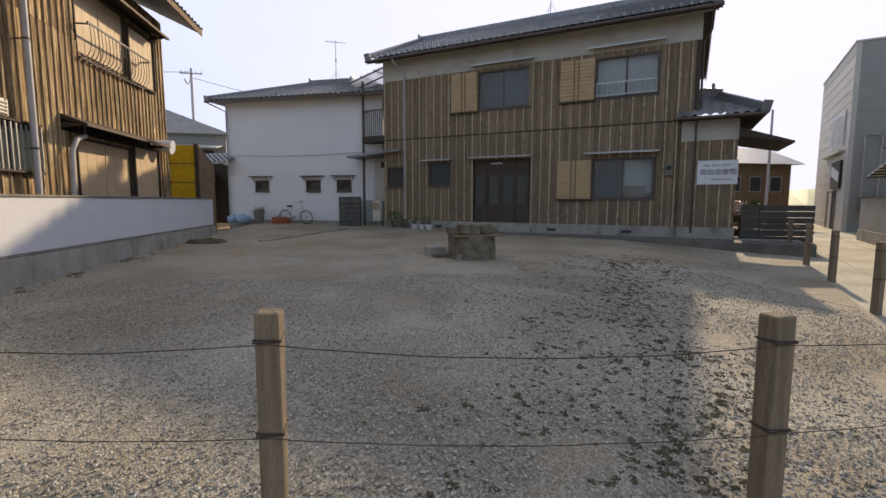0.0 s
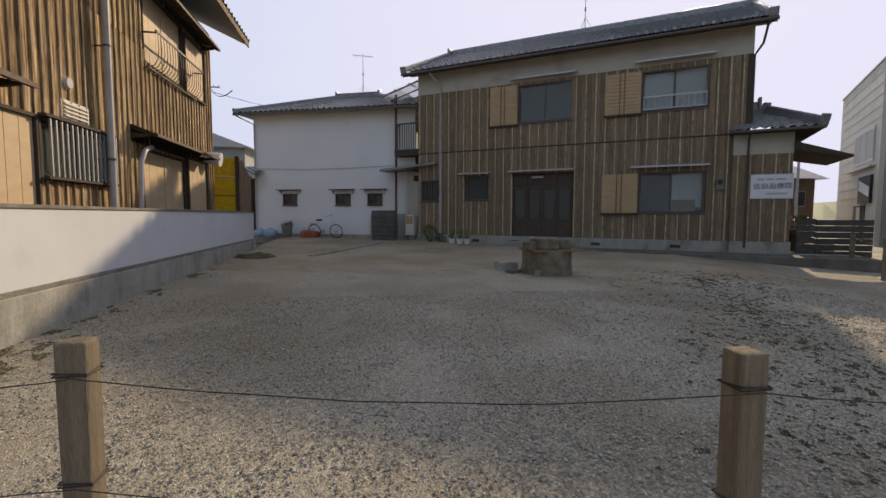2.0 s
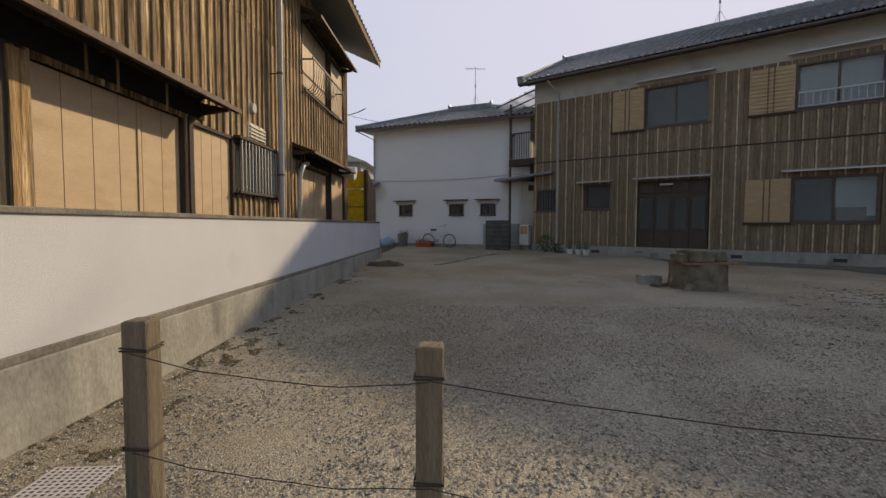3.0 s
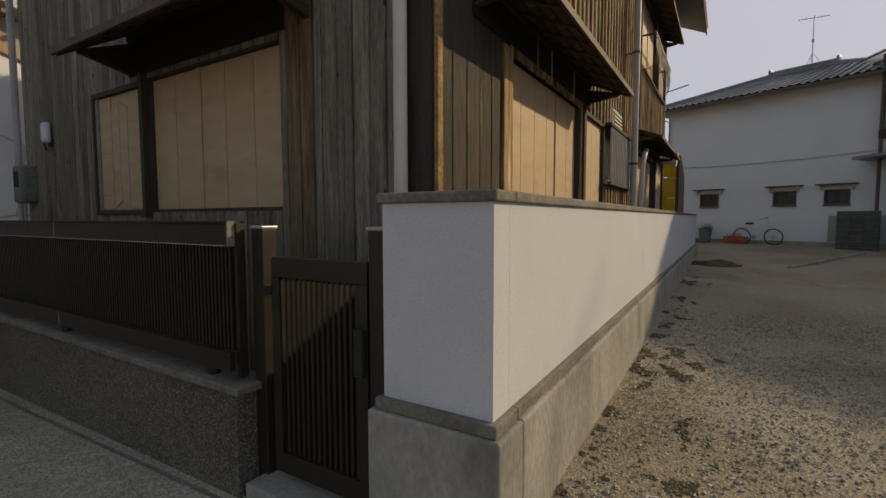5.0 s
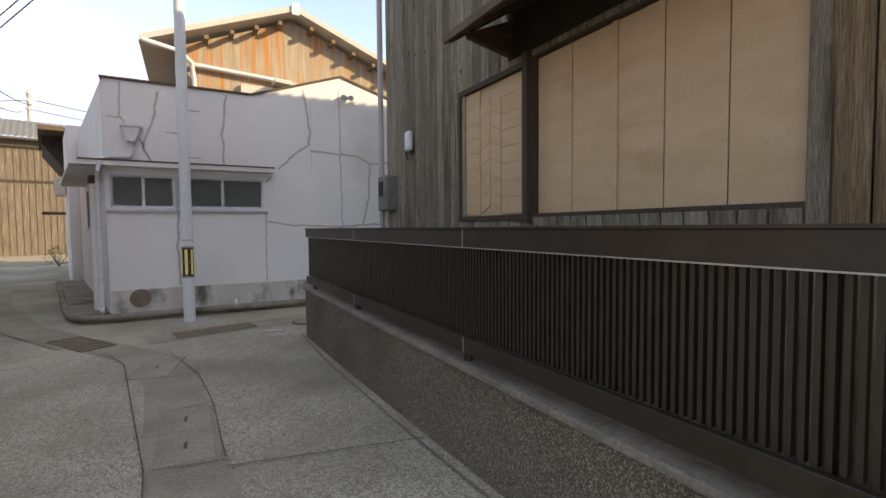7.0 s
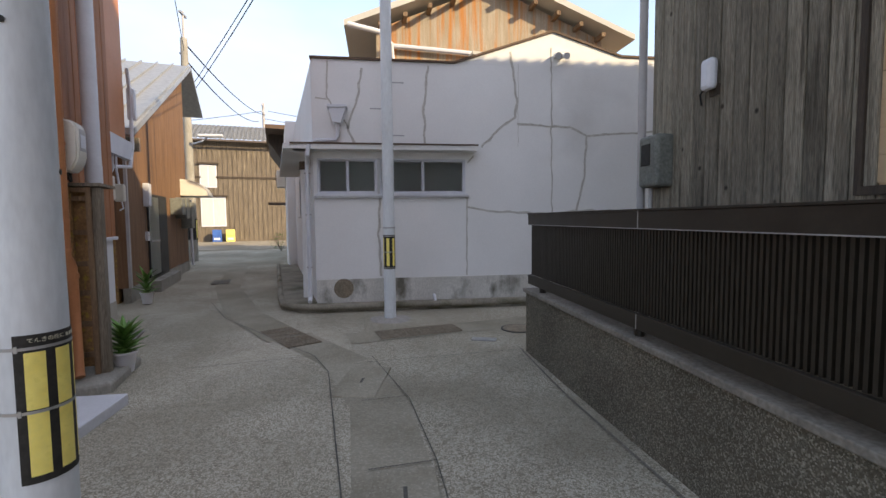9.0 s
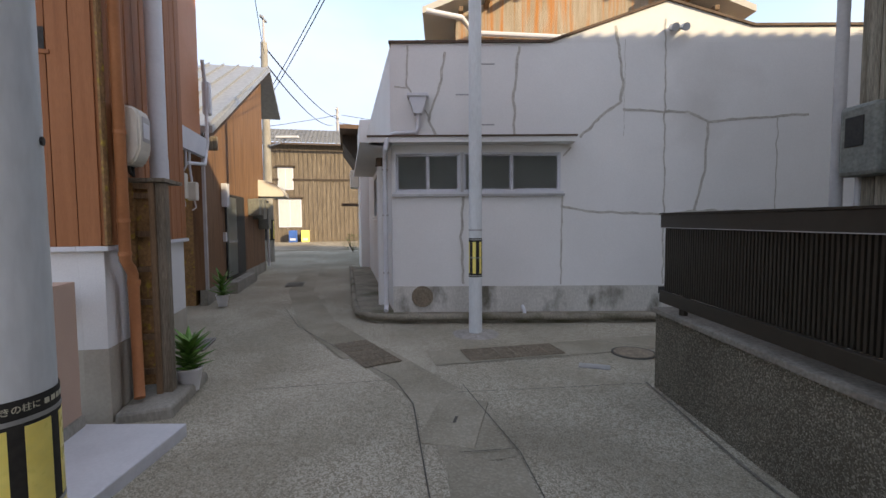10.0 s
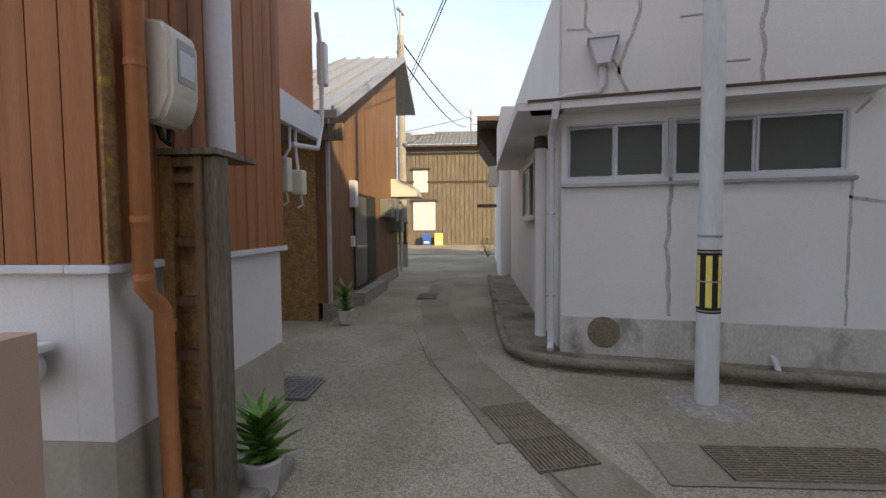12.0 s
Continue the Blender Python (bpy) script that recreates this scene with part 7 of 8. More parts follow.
for i, (p, w) in enumerate((([(0.26, 4.12), (0.24, 3.51), (0.33, 3.36)], 0.035), ([(0.84, 4.02), (0.77, 3.55), (0.63, 3.16), (0.58, 2.98), (0.7, 2.72)], 0.045), ([(0.52, 3.14), (0.6, 2.98)], 0.03), ([(1.99, 4.1), (1.9, 3.4), (1.92, 2.72)], 0.05), ([(3.47, 4.4), (3.6, 3.57), (3.57, 3.24), (3.25, 3.02), (2.94, 2.7)], 0.05), ([(3.6, 3.13), (4.25, 3.09), (4.62, 3.09), (4.95, 2.93), (5.5, 2.98), (6.5, 3.04)], 0.045), ([(4.24, 4.5), (4.28, 0.4)], 0.03), ([(2.65, 1.64), (3.1, 1.55), (4.22, 1.5), (5.0, 1.56), (6.1, 1.52)], 0.045), ([(2.67, 1.82), (2.66, 0.4)], 0.03), ([(1.12, 1.8), (1.08, 1.1), (1.11, 0.42)], 0.05), ([(4.94, 2.93), (4.89, 2.12), (4.75, 1.56)], 0.05), ([(6.02, 3.02), (6.02, 0.4)], 0.022), ([(0.05, 3.5), (0.24, 3.48)], 0.03), ([(2.68, 2.42), (2.8, 2.55)], 0.03), ([(3.62, 4.2), (3.62, 2.72)], 0.008))):
    crack(p, w, i)
# side face towards the lane
sw = window(ww, 1.9, 3.6, 1.5, 2.4, 0.0, M_METAL, M_FROST, 2, back=0.03)
sw.matrix_basis = LANE @ Matrix.Diagonal((1, -1, 1, 1)) @ Matrix.Translation((0, -0.04, 0))
part("vent_stack", cyl(bmesh.new(), (0.75, 0.12, -0.05), (0.75, 0.12, 2.35), 0.07, seg=14), M_WHITE2, ww, m=LANE)
part("vent_cap", cyl(bmesh.new(), (0.75, 0.12, 2.352), (0.75, 0.12, 2.5), 0.09, 0.08, 14), M_FLASH, ww, m=LANE)
nb = thing("lane_building", LANE, "white building further down the lane with a small dark roof", "building")
part("wall", box(7.6, 10.5, -3.0, 0.25, -0.3, 4.6), M_WHITE2, nb)
part("wall", box(10.51, 16.0, -4.0, 0.1, -0.3, 4.3), M_WHITE2, nb)
part("roof_edge", prism(bmesh.new(), [(10.6, 4.9), (16.2, 4.9), (16.2, 5.05), (10.6, 5.05)], "y", -4.0, 0.9), M_FLASH, nb)
part("eave_box", prism(bmesh.new(), [(0.101, 3.6), (0.8, 4.6), (0.8, 4.899), (0.101, 4.899)], "x", 12.0, 16.0), M_DARKWOOD, nb)
part("lane_canopy", box(12.6, 14.0, 0.11, 0.9, 2.1, 2.18), M_FLASH, nb)
acu = part("air_conditioner", box(9.2, 9.9, 0.26, 0.55, 2.6, 3.2, bevel=0.03), M_CREAM, nb)
part("fan_grille", cyl(bmesh.new(), (9.55, 0.56, 2.9), (9.55, 0.57, 2.9), 0.22, seg=18), M_GREYPIPE, acu)
shrub("lane_shrub", LANE @ pose(16.6, 0.4, -0.1), 0.6, 0.9, 160, M_LEAF, "green bush at the far end of the lane", 31)

# back gable details
part("gutter_pipe", tube(bmesh.new(), [(-0.55, -0.75, 5.9), (0.2, -0.75, 5.75), (0.45, -0.2, 5.7), (0.5, -0.08, 5.3), (0.5, -0.08, 4.4)], 0.06, 8), M_PVC, bk, m=BKM, smooth=True)
part("ledge_pipe", tube(bmesh.new(), [(0.45, -0.12, 5.68), (2.9, -0.12, 5.55)], 0.06, 8), M_PVC, bk, m=BKM)
part("louvre_box", box(1.6, 3.3, -0.14, -0.002, 4.8, 5.35), M_CREAMSIDE, bk, m=BKM)
part("small_roof", prism(bmesh.new(), [(2.4, 5.4), (4.6, 5.2), (4.6, 5.26), (2.4, 5.48)], "y", -0.6, 0.0), M_CREAMSIDE, bk, m=BKM)
part("peak_trim", box(2.9, 3.1, -0.5, -0.455, 7.3, 7.62), M_WHITE2, bk, m=BKM)
for i in range(5):
    for s in (0, 1):
        u = 0.2 + i * 0.6
        z = 6.0 + (u + 0.65) * 0.395
        uu = u if s == 0 else 6.05 - u
        part("purlin_end", box(uu - 0.05, uu + 0.05, -0.43, -0.001, z - 0.3, z - 0.2), M_OLDWOOD, bk, m=BKM)

# pole bands and steps
def band(p, r, z0, z1, n, gap):
    b = part("marker_band", cyl(bmesh.new(), (0, 0, z0), (0, 0, z1), r * 1.01, r * 1.0, 28), M_BLACK, p)
    for i in range(n):
        a = 2 * math.pi * i / n + gap
        for zz0, zz1 in ((z0 + 0.05, (z0 + z1) / 2 - 0.006), ((z0 + z1) / 2 + 0.006, z1 - 0.05)):
            bm = bmesh.new()
            rr, half = r * 1.014, math.pi / n * 0.48
            cols = []
            for k in range(4):
                t = a - half + 2 * half * k / 3
                cols.append((bm.verts.new((rr * math.cos(t), rr * math.sin(t), zz0)), bm.verts.new((rr * math.cos(t), rr * math.sin(t), zz1))))
            for c, d in zip(cols[:-1], cols[1:]):
                bm.faces.new((c[0], d[0], d[1], c[1]))
            part("yellow_stripe", bm, M_YELLOW, b)
    for z in ((z0 + z1) / 2, z0 + 0.02, z1 - 0.02):
        part("strap", cyl(bmesh.new(), (0, 0, z - 0.006), (0, 0, z + 0.006), r * 1.02, seg=28), M_METAL, b)


def arc_plate(r, a0, a1, z0, z1, thick=0.002, seg=12):
    """A piece of a thin sleeve round the z axis, from angle a0 to a1."""
    b = bmesh.new()
    cols = []
    for k in range(seg + 1):
        t = radians(a0 + (a1 - a0) * k / seg)
        c, d = math.cos(t), math.sin(t)
        cols.append([b.verts.new((q * c, q * d, z)) for q, z in ((r, z0), (r + thick, z0), (r + thick, z1), (r, z1))])
    for p, q in zip(cols[:-1], cols[1:]):
        for k in range(4):
            b.faces.new((p[k], p[(k + 1) % 4], q[(k + 1) % 4], q[k]))
    b.faces.new(list(reversed(cols[0])))
    b.faces.new(cols[-1])
    bmesh.ops.recalc_face_normals(b, faces=b.faces)
    return b


guard = part("marker_plate", arc_plate(0.1285, 8, 205, 0.5, 1.1, 0.002, 40), M_BLACK, pole_near, "black plate with reflective yellow stripes")
for k in range(4):
    a = 37 + 44.5 * k
    for z0, z1 in ((0.53, 0.785), (0.8, 1.03)):
        part("yellow_stripe", arc_plate(0.1306, a - 14.7, a + 14.7, z0, z1, 0.001, 8), M_YELLOW, guard)
for z in (0.79, 1.046):
    part("strap", cyl(bmesh.new(), (0, 0, z - 0.006), (0, 0, z + 0.006), 0.1325, seg=28), M_METAL, guard)
    part("buckle", arc_plate(0.1326, 10, 15, z - 0.013, z + 0.013, 0.003, 2), M_METAL, guard)
M_PALEINK = material("pale_lettering", (0.6, 0.58, 0.45), (0.5, 0.48, 0.38), 5, rough=0.6, bump=0.0, grain=0.03)
for i, ch in enumerate("でんきの柱に"):
    t = radians(32 + i * 9.5)
    me = text_mesh(ch, 0.022, 0.001)
    me.materials.clear()
    me.materials.append(M_PALEINK)
    ob = piece("lettering", me, guard, Matrix.Translation((0.1312 * math.cos(t), 0.1312 * math.sin(t), 1.076)) @ pose(0, 0, 0, 90, 0, math.degrees(t) + 90))
for i in range(5):
    t = radians(92 + i * 9.5)
    part("small_print", box(-0.007, 0.007, -0.0006, 0.0006, 1.069, 1.083), M_PALEINK, guard, m=Matrix.Translation((0.1312 * math.cos(t), 0.1312 * math.sin(t), 0)) @ pose(0, 0, 0, 0, 0, math.degrees(t) + 90))
band(pole_far, 0.091, 0.79, 1.32, 6, -0.25)
for z, a in ((2.3, 0.4), (3.1, 1.2), (1.75, 2.0)):
    part("step_socket", cyl(bmesh.new(), (0.12 * math.cos(a), 0.12 * math.sin(a), z), (0.131 * math.cos(a), 0.131 * math.sin(a), z), 0.012, seg=8), M_BLACK, pole_near)
for z, s in ((2.85, 1), (3.25, -1), (3.65, 1)):
    part("step_bolt", cyl(bmesh.new(), (0, s * 0.08, z), (0, s * 0.26, z), 0.01, seg=6), M_METAL, pole_far)
part("collar", cyl(bmesh.new(), (0, 0, 1.42), (0, 0, 1.44), 0.094, seg=24), M_METAL, pole_far)
part("base_mortar", ragged(lathe(bmesh.new(), [(0.34, -0.012), (0.24, 0.004), (0.15, 0.012), (0.1, 0.02)], 24), 0.012, 4), M_WORN, pole_far)

# orange house, lane-side clutter
part("wall_slot", box(-0.0185, -0.0145, 0.32, 0.52, 2.68, 2.84), M_UNLITROOM, orange)
part("slot_frame", box(-0.025, -0.001, 0.29, 0.55, 2.65, 2.68), M_ORANGE, orange)
part("sheet_trim", box(1.795, 2.97, 0.05, 0.119, 2.3, 2.56), M_PVC, orange)
part("gutter_pipe", tube(bmesh.new(), [(2.9, 0.05, 3.6), (3.02, 0.05, 3.2), (3.0, 0.05, 2.5), (2.85, 0.05, 2.2), (2.3, 0.1, 2.15)], 0.025, 8), M_PVC, orange, smooth=True)
part("conduit_cover", box(3.0, 3.12, 0.0, 0.1, 2.9, 3.35, bevel=0.02), M_PVC, orange)
for u, v, z0, z1 in ((2.16, 0.09, 1.71, 2.02), (2.3, 0.01, 1.69, 1.92)):
    sb = part("service_box", box(u, u + 0.12, v, v + 0.11, z0, z1, bevel=0.015), M_CREAM, orange, smooth=False)
    part("service_conduit", tube(bmesh.new(), [(u + 0.06, v + 0.06, z1 - 0.01), (u + 0.06, 0.09, 2.1), (u + 0.06, 0.09, 2.299)], 0.014, 6), M_PVC, sb)
    part("cable_tail", tube(bmesh.new(), [(u + 0.06, v + 0.04, z0 + 0.01), (u + 0.08, v + 0.03, z0 - 0.09), (u + 0.06, v + 0.07, z0 - 0.12)], 0.01, 6), M_PVC, sb)
ochre = thing("rain_pipe", OR, "terracotta-painted rain pipe with joints and clips", "rain pipe")
part("pipe", tube(bmesh.new(), [(0.08, -0.1, 6.0), (0.08, -0.1, 1.12), (0.16, -0.1, 1.05), (0.2, -0.1, 1.0), (0.22, -0.1, 0.06), (0.17, -0.12, -0.02)], 0.042, 14), M_OCHREPIPE, ochre, smooth=True)
for z in (2.1, 1.42, 1.16):
    part("clip", cyl(bmesh.new(), (0.08, -0.1, z), (0.08, -0.1, z + 0.03), 0.047, seg=14), M_OCHREPIPE, ochre)
part("clip", cyl(bmesh.new(), (0.21, -0.1, 0.9), (0.21, -0.1, 0.95), 0.048, seg=14), M_OCHREPIPE, ochre)
mbx = thing("electric_meter", OR, "cream plastic electricity meter housing with a small window", "meter")
b = prism(bmesh.new(), [(-0.016, 1.9), (-0.12, 1.87), (-0.165, 1.89), (-0.215, 2.0), (-0.215, 2.28), (-0.18, 2.335), (-0.05, 2.36), (-0.016, 2.35)], "x", 0.15, 0.37)
bmesh.ops.bevel(b, geom=list(b.edges), offset=0.018, segments=3, affect="EDGES")
part("housing", b, M_CREAM, mbx, smooth=True)
part("viewing_window", box(0.2, 0.335, -0.219, -0.2155, 2.07, 2.27, bevel=0.001), M_GREYPIPE, mbx)
part("dial_plate", box(0.212, 0.323, -0.2215, -0.2195, 2.1, 2.22), M_PVC, mbx)
part("cable_loop", tube(bmesh.new(), [(0.22, -0.09, 1.9), (0.24, -0.1, 1.82), (0.29, -0.1, 1.8), (0.31, -0.09, 1.9)], 0.014, 8), M_BLACK, mbx)
pvc = thing("white_duct", OR, "wide white plastic duct running up the wall", "duct")
part("duct", tube(bmesh.new(), [(0.6, -0.187, 6.0), (0.6, -0.187, 1.79)], 0.07, 18), M_PVC, pvc, smooth=True)
part("sleeve", cyl(bmesh.new(), (0.6, -0.187, 1.8), (0.6, -0.187, 1.98), 0.074, seg=18), M_PVC, pvc, smooth=True)
frm = thing("timber_duct_casing", OR, "old brown timber casing with rungs round the duct's foot", "casing")
part("corner_post", ragged(box(0.345, 0.45, -0.305, -0.236, -0.12, 1.75), 0.004, 3), M_GREYWOOD, frm)
part("edge_board", ragged(box(0.325, 0.42, -0.235, -0.191, -0.12, 1.75), 0.003, 4), M_OLDWOOD, frm)
part("back_post", ragged(box(0.325, 0.39, -0.075, -0.016, -0.05, 1.75), 0.005, 5), M_LICHEN, frm)
part("panel", box(0.38, 0.395, -0.19, -0.076, 0.02, 1.74), M_LICHEN, frm)
part("top_board", ragged(box(0.31, 0.75, -0.32, -0.016, 1.757, 1.788), 0.005, 8), M_GREYWOOD, frm)
for z in (0.12, 0.42, 0.72, 1.0, 1.3, 1.62, 1.7):
    part("rung", box(0.335, 0.379, -0.19, -0.076, z, z + 0.045), M_OLDWOOD, frm)
tagged(part("stone_apron", ragged(box(-0.02, 0.95, -0.42, 0.0, -0.3, -0.06, bevel=0.03), 0.03, 12), M_CONC, None, m=OR), "broken concrete footing under the pipes", "footing", kind="structure")
basin = thing("wall_basin", OR, "white plastic basin fixed on the wall", "basin")
part("basin", box(-0.16, 0.0, 0.28, 0.75, 0.72, 0.86, bevel=0.05), M_POT, basin, smooth=True)
part("rim", box(-0.18, 0.0, 0.26, 0.78, 0.861, 0.9, bevel=0.012), M_POT, basin)
tagged(part("pavement_slab", box(-1.5, -0.2, -0.75, 0.3, -0.2, -0.055, bevel=0.01), M_SLAB, None, m=OR @ pose(0, 0.06, 0, 0, 0, -11.8)), "smooth pale concrete slab before the house", "slab", kind="structure")


M_ALOE = material("aloe_leaf", (0.12, 0.25, 0.05), (0.08, 0.18, 0.04), 6.0, rough=0.4, bump=0.0, vary=0.25)


def aloe(m, n, size, label, seed):
    pt = thing("plant_pot", m, "white plastic plant pot on the paving", "plant pot", "white pots in the lane")
    part("pot", lathe(bmesh.new(), [(0.075, 0), (0.108, 0.19), (0.12, 0.2), (0.12, 0.215), (0.1, 0.215), (0.095, 0.18)], 24), M_POT, pt, smooth=True)
    part("soil", cyl(bmesh.new(), (0, 0, 0.175), (0, 0, 0.19), 0.096, seg=18), M_DRY, pt)
    t = thing("aloe", m @ pose(0, 0, 0.185), label, "plant", "aloes in the lane")
    rs = random.Random(seed)
    for i in range(n):
        a = i * 2.4
        h0 = size * 0.55 * (i / n)
        up = 0.35 + 0.9 * (i / n)
        L = size * rs.uniform(0.38, 0.55)
        d = Vector((math.cos(a), math.sin(a), up)).normalized()
        sd = Vector((-math.sin(a), math.cos(a), 0))
        nn = sd.cross(d)
        b = bmesh.new()
        rings = []
        for k in range(5):
            f = k / 4
            w = 0.04 * (1 - f) ** 0.7 + 0.001
            c = Vector((0, 0, h0)) + d * L * f + Vector((math.cos(a), math.sin(a), -0.5)) * 0.05 * f * f * size
            rings.append([b.verts.new(c + sd * w), b.verts.new(c - nn * w * 0.5), b.verts.new(c - sd * w), b.verts.new(c + nn * w * 0.15)])
        for r0, r1 in zip(rings[:-1], rings[1:]):
            for k in range(4):
                b.faces.new((r0[k], r0[(k + 1) % 4], r1[(k + 1) % 4], r1[k]))
        part("leaf", b, M_ALOE, t)


aloe(OR @ pose(0.62, -0.36, -0.135), 46, 0.46, "spiky green aloe growing in a white pot", 3)
aloe(pose(-17.55, -3.75, -0.13), 22, 0.6, "small spiky aloe in a white pot by the brown wall", 7)

# brown house details
part("corner_trim", box(-0.03, 0.05, -0.05, -0.001, 0.14, 3.1), M_GREYPIPE, bh)
part("eave_board", box(-0.1, 0.0, -0.3, 6.0, 2.75, 3.0), M_GREYWOOD, bh)
dr = part("sliding_door", box(1.55, 3.45, -0.03, -0.001, 0.1, 2.05), M_BLACK, bh)
part("glazed_leaf", box(1.62, 2.45, -0.05, -0.031, 0.2, 1.98), M_FROST, dr)
part("leaf_rail", box(1.6, 2.47, -0.06, -0.051, 0.95, 1.0), M_METAL, dr)
part("door_step", box(1.4, 3.7, -0.25, -0.031, -0.25, 0.1), M_CONC, bh)
part("mail_box", box(1.3, 1.52, -0.12, -0.001, 1.75, 2.25, bevel=0.01), M_PVC, bh)
part("small_box", box(1.35, 1.47, -0.06, -0.001, 1.0, 1.2), M_PVC, bh)
b = bmesh.new()
cols = []
for k in range(7):
    a = math.pi / 2 * k / 6
    cols.append((0.001 + 0.75 * math.sin(a), 2.2 + 0.5 * math.cos(a)))
part("door_awning", prism(bmesh.new(), [(-y, z) for y, z in cols] + [(-0.001, 2.2)], "x", 5.6, 6.9), M_CREAM, bh)
for u, z0, z1 in ((4.0, 1.6, 2.05), (4.7, 1.5, 2.1), (5.5, 1.2, 2.0)):
    part("wall_box", box(u, u + 0.5, -0.3, -0.001, z0, z1, bevel=0.02), M_GREYBOX, bh)
part("downpipe", tube(bmesh.new(), [(6.5, -0.12, 2.1), (6.5, -0.12, 0.6), (6.55, -0.12, 0.0)], 0.04, 8), M_PVC, bh)
part("tiled_part", tiled_slope(0.4, 6.2, -0.5, 3.12, 3.2, 4.85), M_TILE, bh, smooth=True).matrix_basis = Matrix(((0, 1, 0, 0.0), (1, 0, 0, 1.3), (0, 0, 1, 0.03), (0, 0, 0, 1)))
for i in range(5):
    part("roof_batten", prism(bmesh.new(), [(-0.55, 3.1), (6.2, 6.24), (6.2, 6.3), (-0.55, 3.16)], "y", -0.3 + i * 0.42, -0.27 + i * 0.42), M_METAL, bh)

# far house details
for u0, u1, z0, z1 in ((-8.1, -6.95, 3.9, 5.6), (-8.1, -6.4, 1.0, 3.2)):
    fw = part("window", box(u0, u1, -0.06, -0.001, z0, z1), M_PVC, fh)
    part("pane", box(u0 + 0.08, u1 - 0.08, -0.075, -0.061, z0 + 0.1, z1 - 0.1), M_CURTAIN, fw)
    part("meeting_stile", box((u0 + u1) / 2 - 0.04, (u0 + u1) / 2 + 0.04, -0.085, -0.076, z0 + 0.1, z1 - 0.1), M_PVC, fw)
    part("window_lintel", box(u0 - 0.15, u1 + 0.15, -0.2, -0.001, z1 + 0.03, z1 + 0.15), M_DARKWOOD, fw)
part("belt_board", box(-9, 5.0, -0.06, -0.001, 4.6, 4.75), M_DARKWOOD, fh)
part("gutter", box(-9.6, 5.4, -0.82, -0.72, 7.25, 7.38), M_BROWNPIPE, fh)
for i in range(40):
    part("batten", box(-8.9 + i * 0.34, -8.84 + i * 0.34, -0.05, -0.001, -0.2, 4.59), M_FARWOOD, fh)
    part("batten", box(-8.9 + i * 0.34, -8.84 + i * 0.34, -0.05, -0.001, 4.76, 7.2), M_FARWOOD, fh)
for i, (u, mm) in enumerate(((-7.0, M_BLUE), (-6.1, M_YELLOW))):
    cr2 = thing("bottle_crate", FH @ pose(u, -0.7, -0.13), "blue stacked bottle crate before the house" if i == 0 else "yellow stacked bottle crate before the house", "crate", "bottle crates")
    part("crate", box(-0.3, 0.3, -0.2, 0.2, 0, 0.45, bevel=0.02), mm, cr2)
    part("crate_label", box(-0.2, 0.2, -0.21, -0.201, 0.15, 0.3), M_PVC, cr2)
    part("upper_crate", box(-0.3, 0.3, -0.2, 0.2, 0.46, 0.9, bevel=0.02), mm, cr2)
tagged(part("pavement_gravel", box(-12, 6, -11.5, -0.9, -0.3, -0.125), M_LOT, None, m=FH), "pale gravel forecourt at the lane's end", "gravel", kind="structure")
far_house(pose(-46, 16, 0, 0, 0, 100), 12, 9, 5.0, 2.0, M_FARWOOD, "plain boarded house past the lane's end")

# ================= cladding boards =================
M_CHAR = material("charred_black_board", (0.05, 0.04, 0.03), (0.085, 0.068, 0.05), 3.0, V, 0.85, 0.3, c3=(0.2, 0.15, 0.07), scale3=2.2, amount=0.22, vary=0.2)
boards(wall, "board", M_MHWOOD, -3.23, 8.6, 0.692, 4.079, MH_HOLES + [(4.34, 5.53, 1.55, 2.97)], 0.17, 0.03, 0.0, 1)
boards(wall, "board", M_MHWOOD, -3.23, 8.6, 4.131, 6.558, MH_HOLES + [(0.04, 1.16, 4.95, 6.49), (4.36, 5.54, 4.96, 6.43)], 0.17, 0.03, 0.0, 2)
boards(side, "board", M_CHAR, 0.0, 1.0, 0.0, 4.86, LS_HOLES, 0.2, 0.03, 0.0, 33)
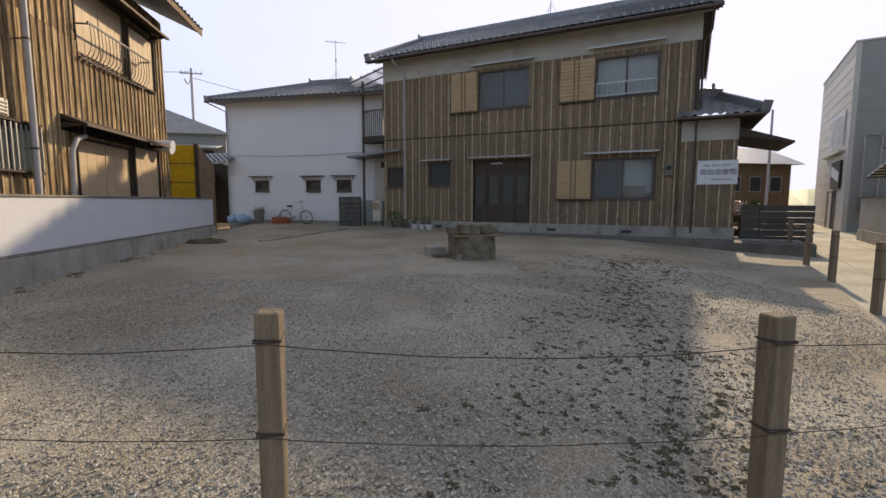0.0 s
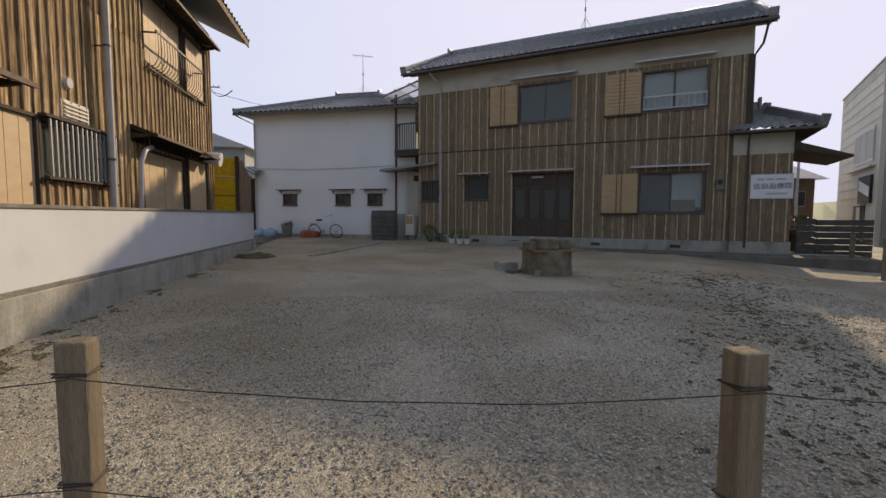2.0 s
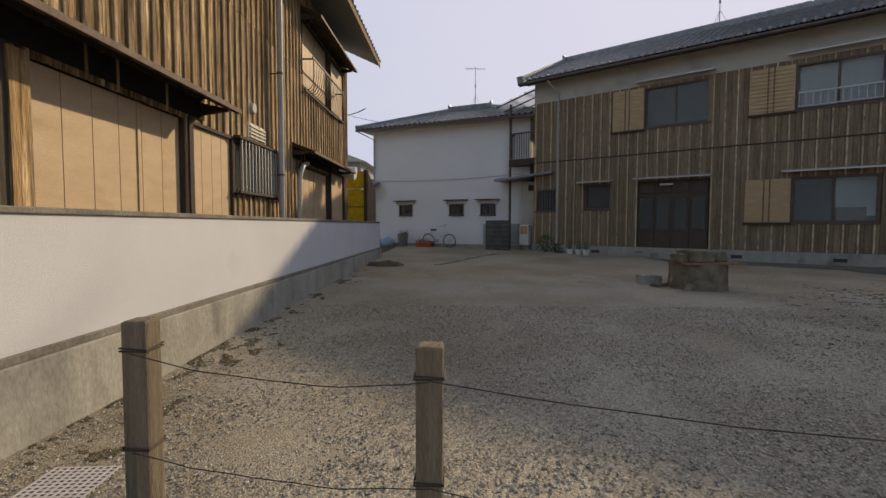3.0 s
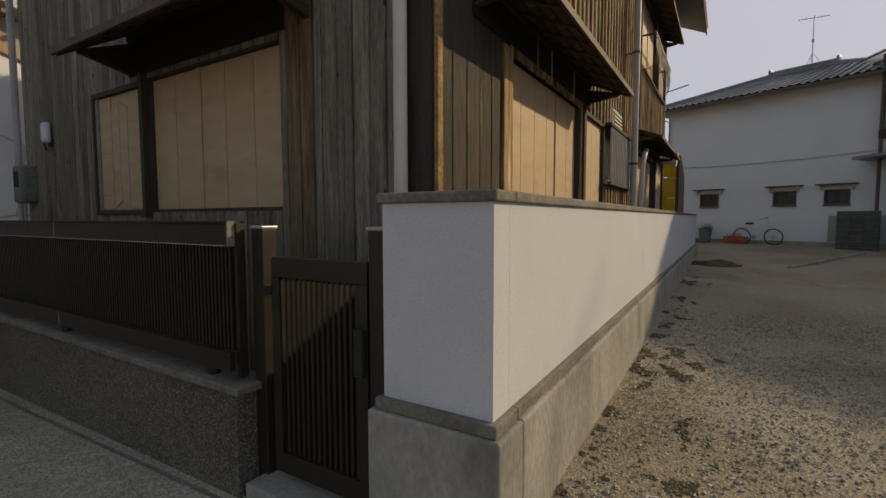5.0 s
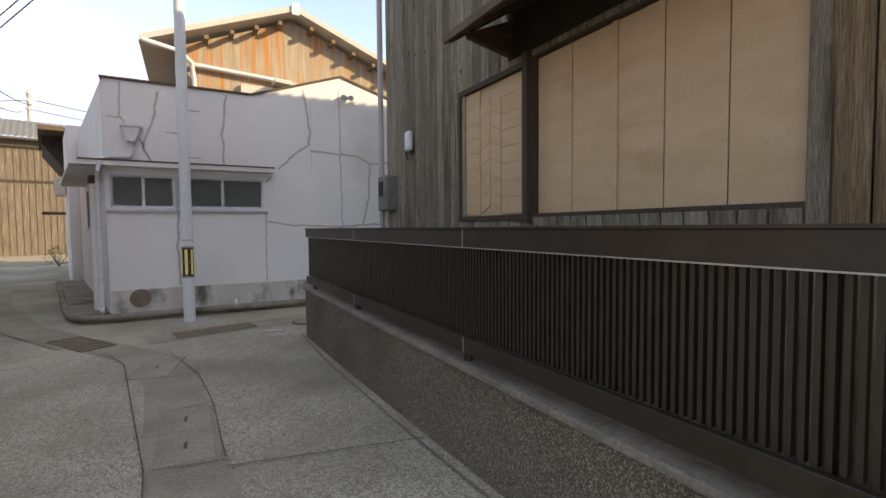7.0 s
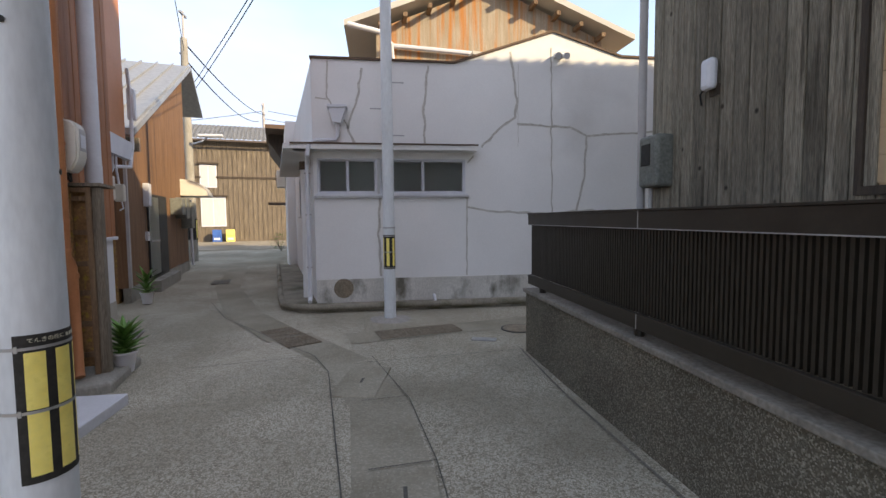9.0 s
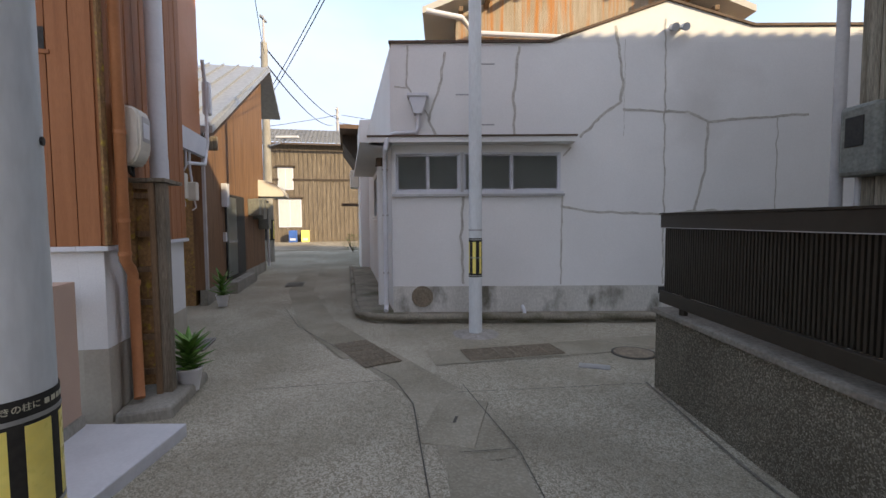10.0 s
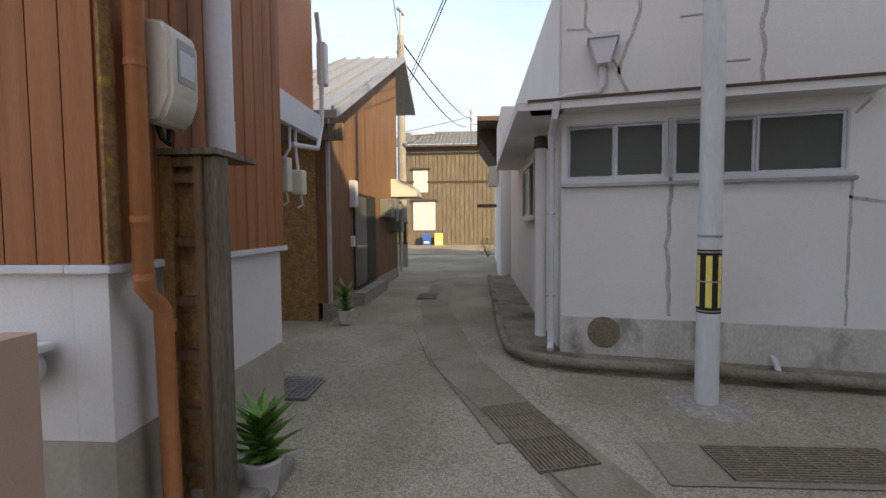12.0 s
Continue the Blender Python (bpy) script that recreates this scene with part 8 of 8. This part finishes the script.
boards(side, "board", M_LHWOOD, 1.0, 12.3, 0.3, 4.86, LS_HOLES + [(10.05, 11.55, 0.9, 2.95)], 0.2, 0.022, 0.0, 3)
boards(side, "board", M_LHWOOD, 0.0, 12.3, 4.87, 6.75, LS_HOLES + [(10.1, 11.6, 4.5, 6.0)], 0.2, 0.022, 0.0, 4)
boards(front, "board", M_FRONTWOOD, 0.0, 6.239, -0.1, 6.75, LF_HOLES, 0.15, 0.03, 0.0, 5, gap=0.008)


def battens(parent, mat, u0, u1, z0, z1, holes, pitch, w, v, seed):
    n = round((u1 - u0) / pitch)
    p = (u1 - u0) / n
    for i in range(n + 1):
        u = u0 + i * p
        boards(parent, "batten", mat, u - w / 2, u + w / 2, z0, z1, holes, w, 0.028, v, seed + i, 0.002)


battens(side, M_BATTEN, 1.15, 12.25, 0.3, 4.86, LS_HOLES + [(10.05, 11.55, 0.9, 2.95)], 0.2, 0.055, -0.0225, 50)
battens(side, M_BATTEN, 0.15, 12.25, 4.87, 6.75, LS_HOLES + [(10.1, 11.6, 4.5, 6.0)], 0.2, 0.055, -0.0225, 150)
battens(wall, M_MHBATTEN, -3.15, 8.5, 0.692, 4.079, MH_HOLES + [(4.34, 5.53, 1.55, 2.97)], 0.34, 0.046, -0.031, 250)
battens(wall, M_MHBATTEN, -3.15, 8.5, 4.131, 6.558, MH_HOLES + [(0.04, 1.16, 4.95, 6.49), (4.36, 5.54, 4.96, 6.43)], 0.34, 0.046, -0.031, 350)
part("corner_strip", box(-0.03, 0.05, -0.03, -0.0145, 1.245, 6.2), M_LICHEN, orange)
lw = next(o for o in orange.children if o.name.startswith("lane_wall"))
boards(lw, "board", M_ORANGE, 0.0, 1.8, 1.241, 6.2, [], 0.15, 0.014, 0.0, 9, 0.007)
fwall = next(o for o in orange.children if o.name.startswith("front_wall"))
bd = bpy.data.meshes.new("board")
bm = box(-0.014, 0, -0.0715, 0.0715, 0.0, 4.96)
bm.to_mesh(bd)
bm.free()
bd.materials.append(M_ORANGE)
for i in range(39):
    piece("board", bd, fwall, Matrix.Translation((0, 0.09 + i * 0.15, 1.241)))
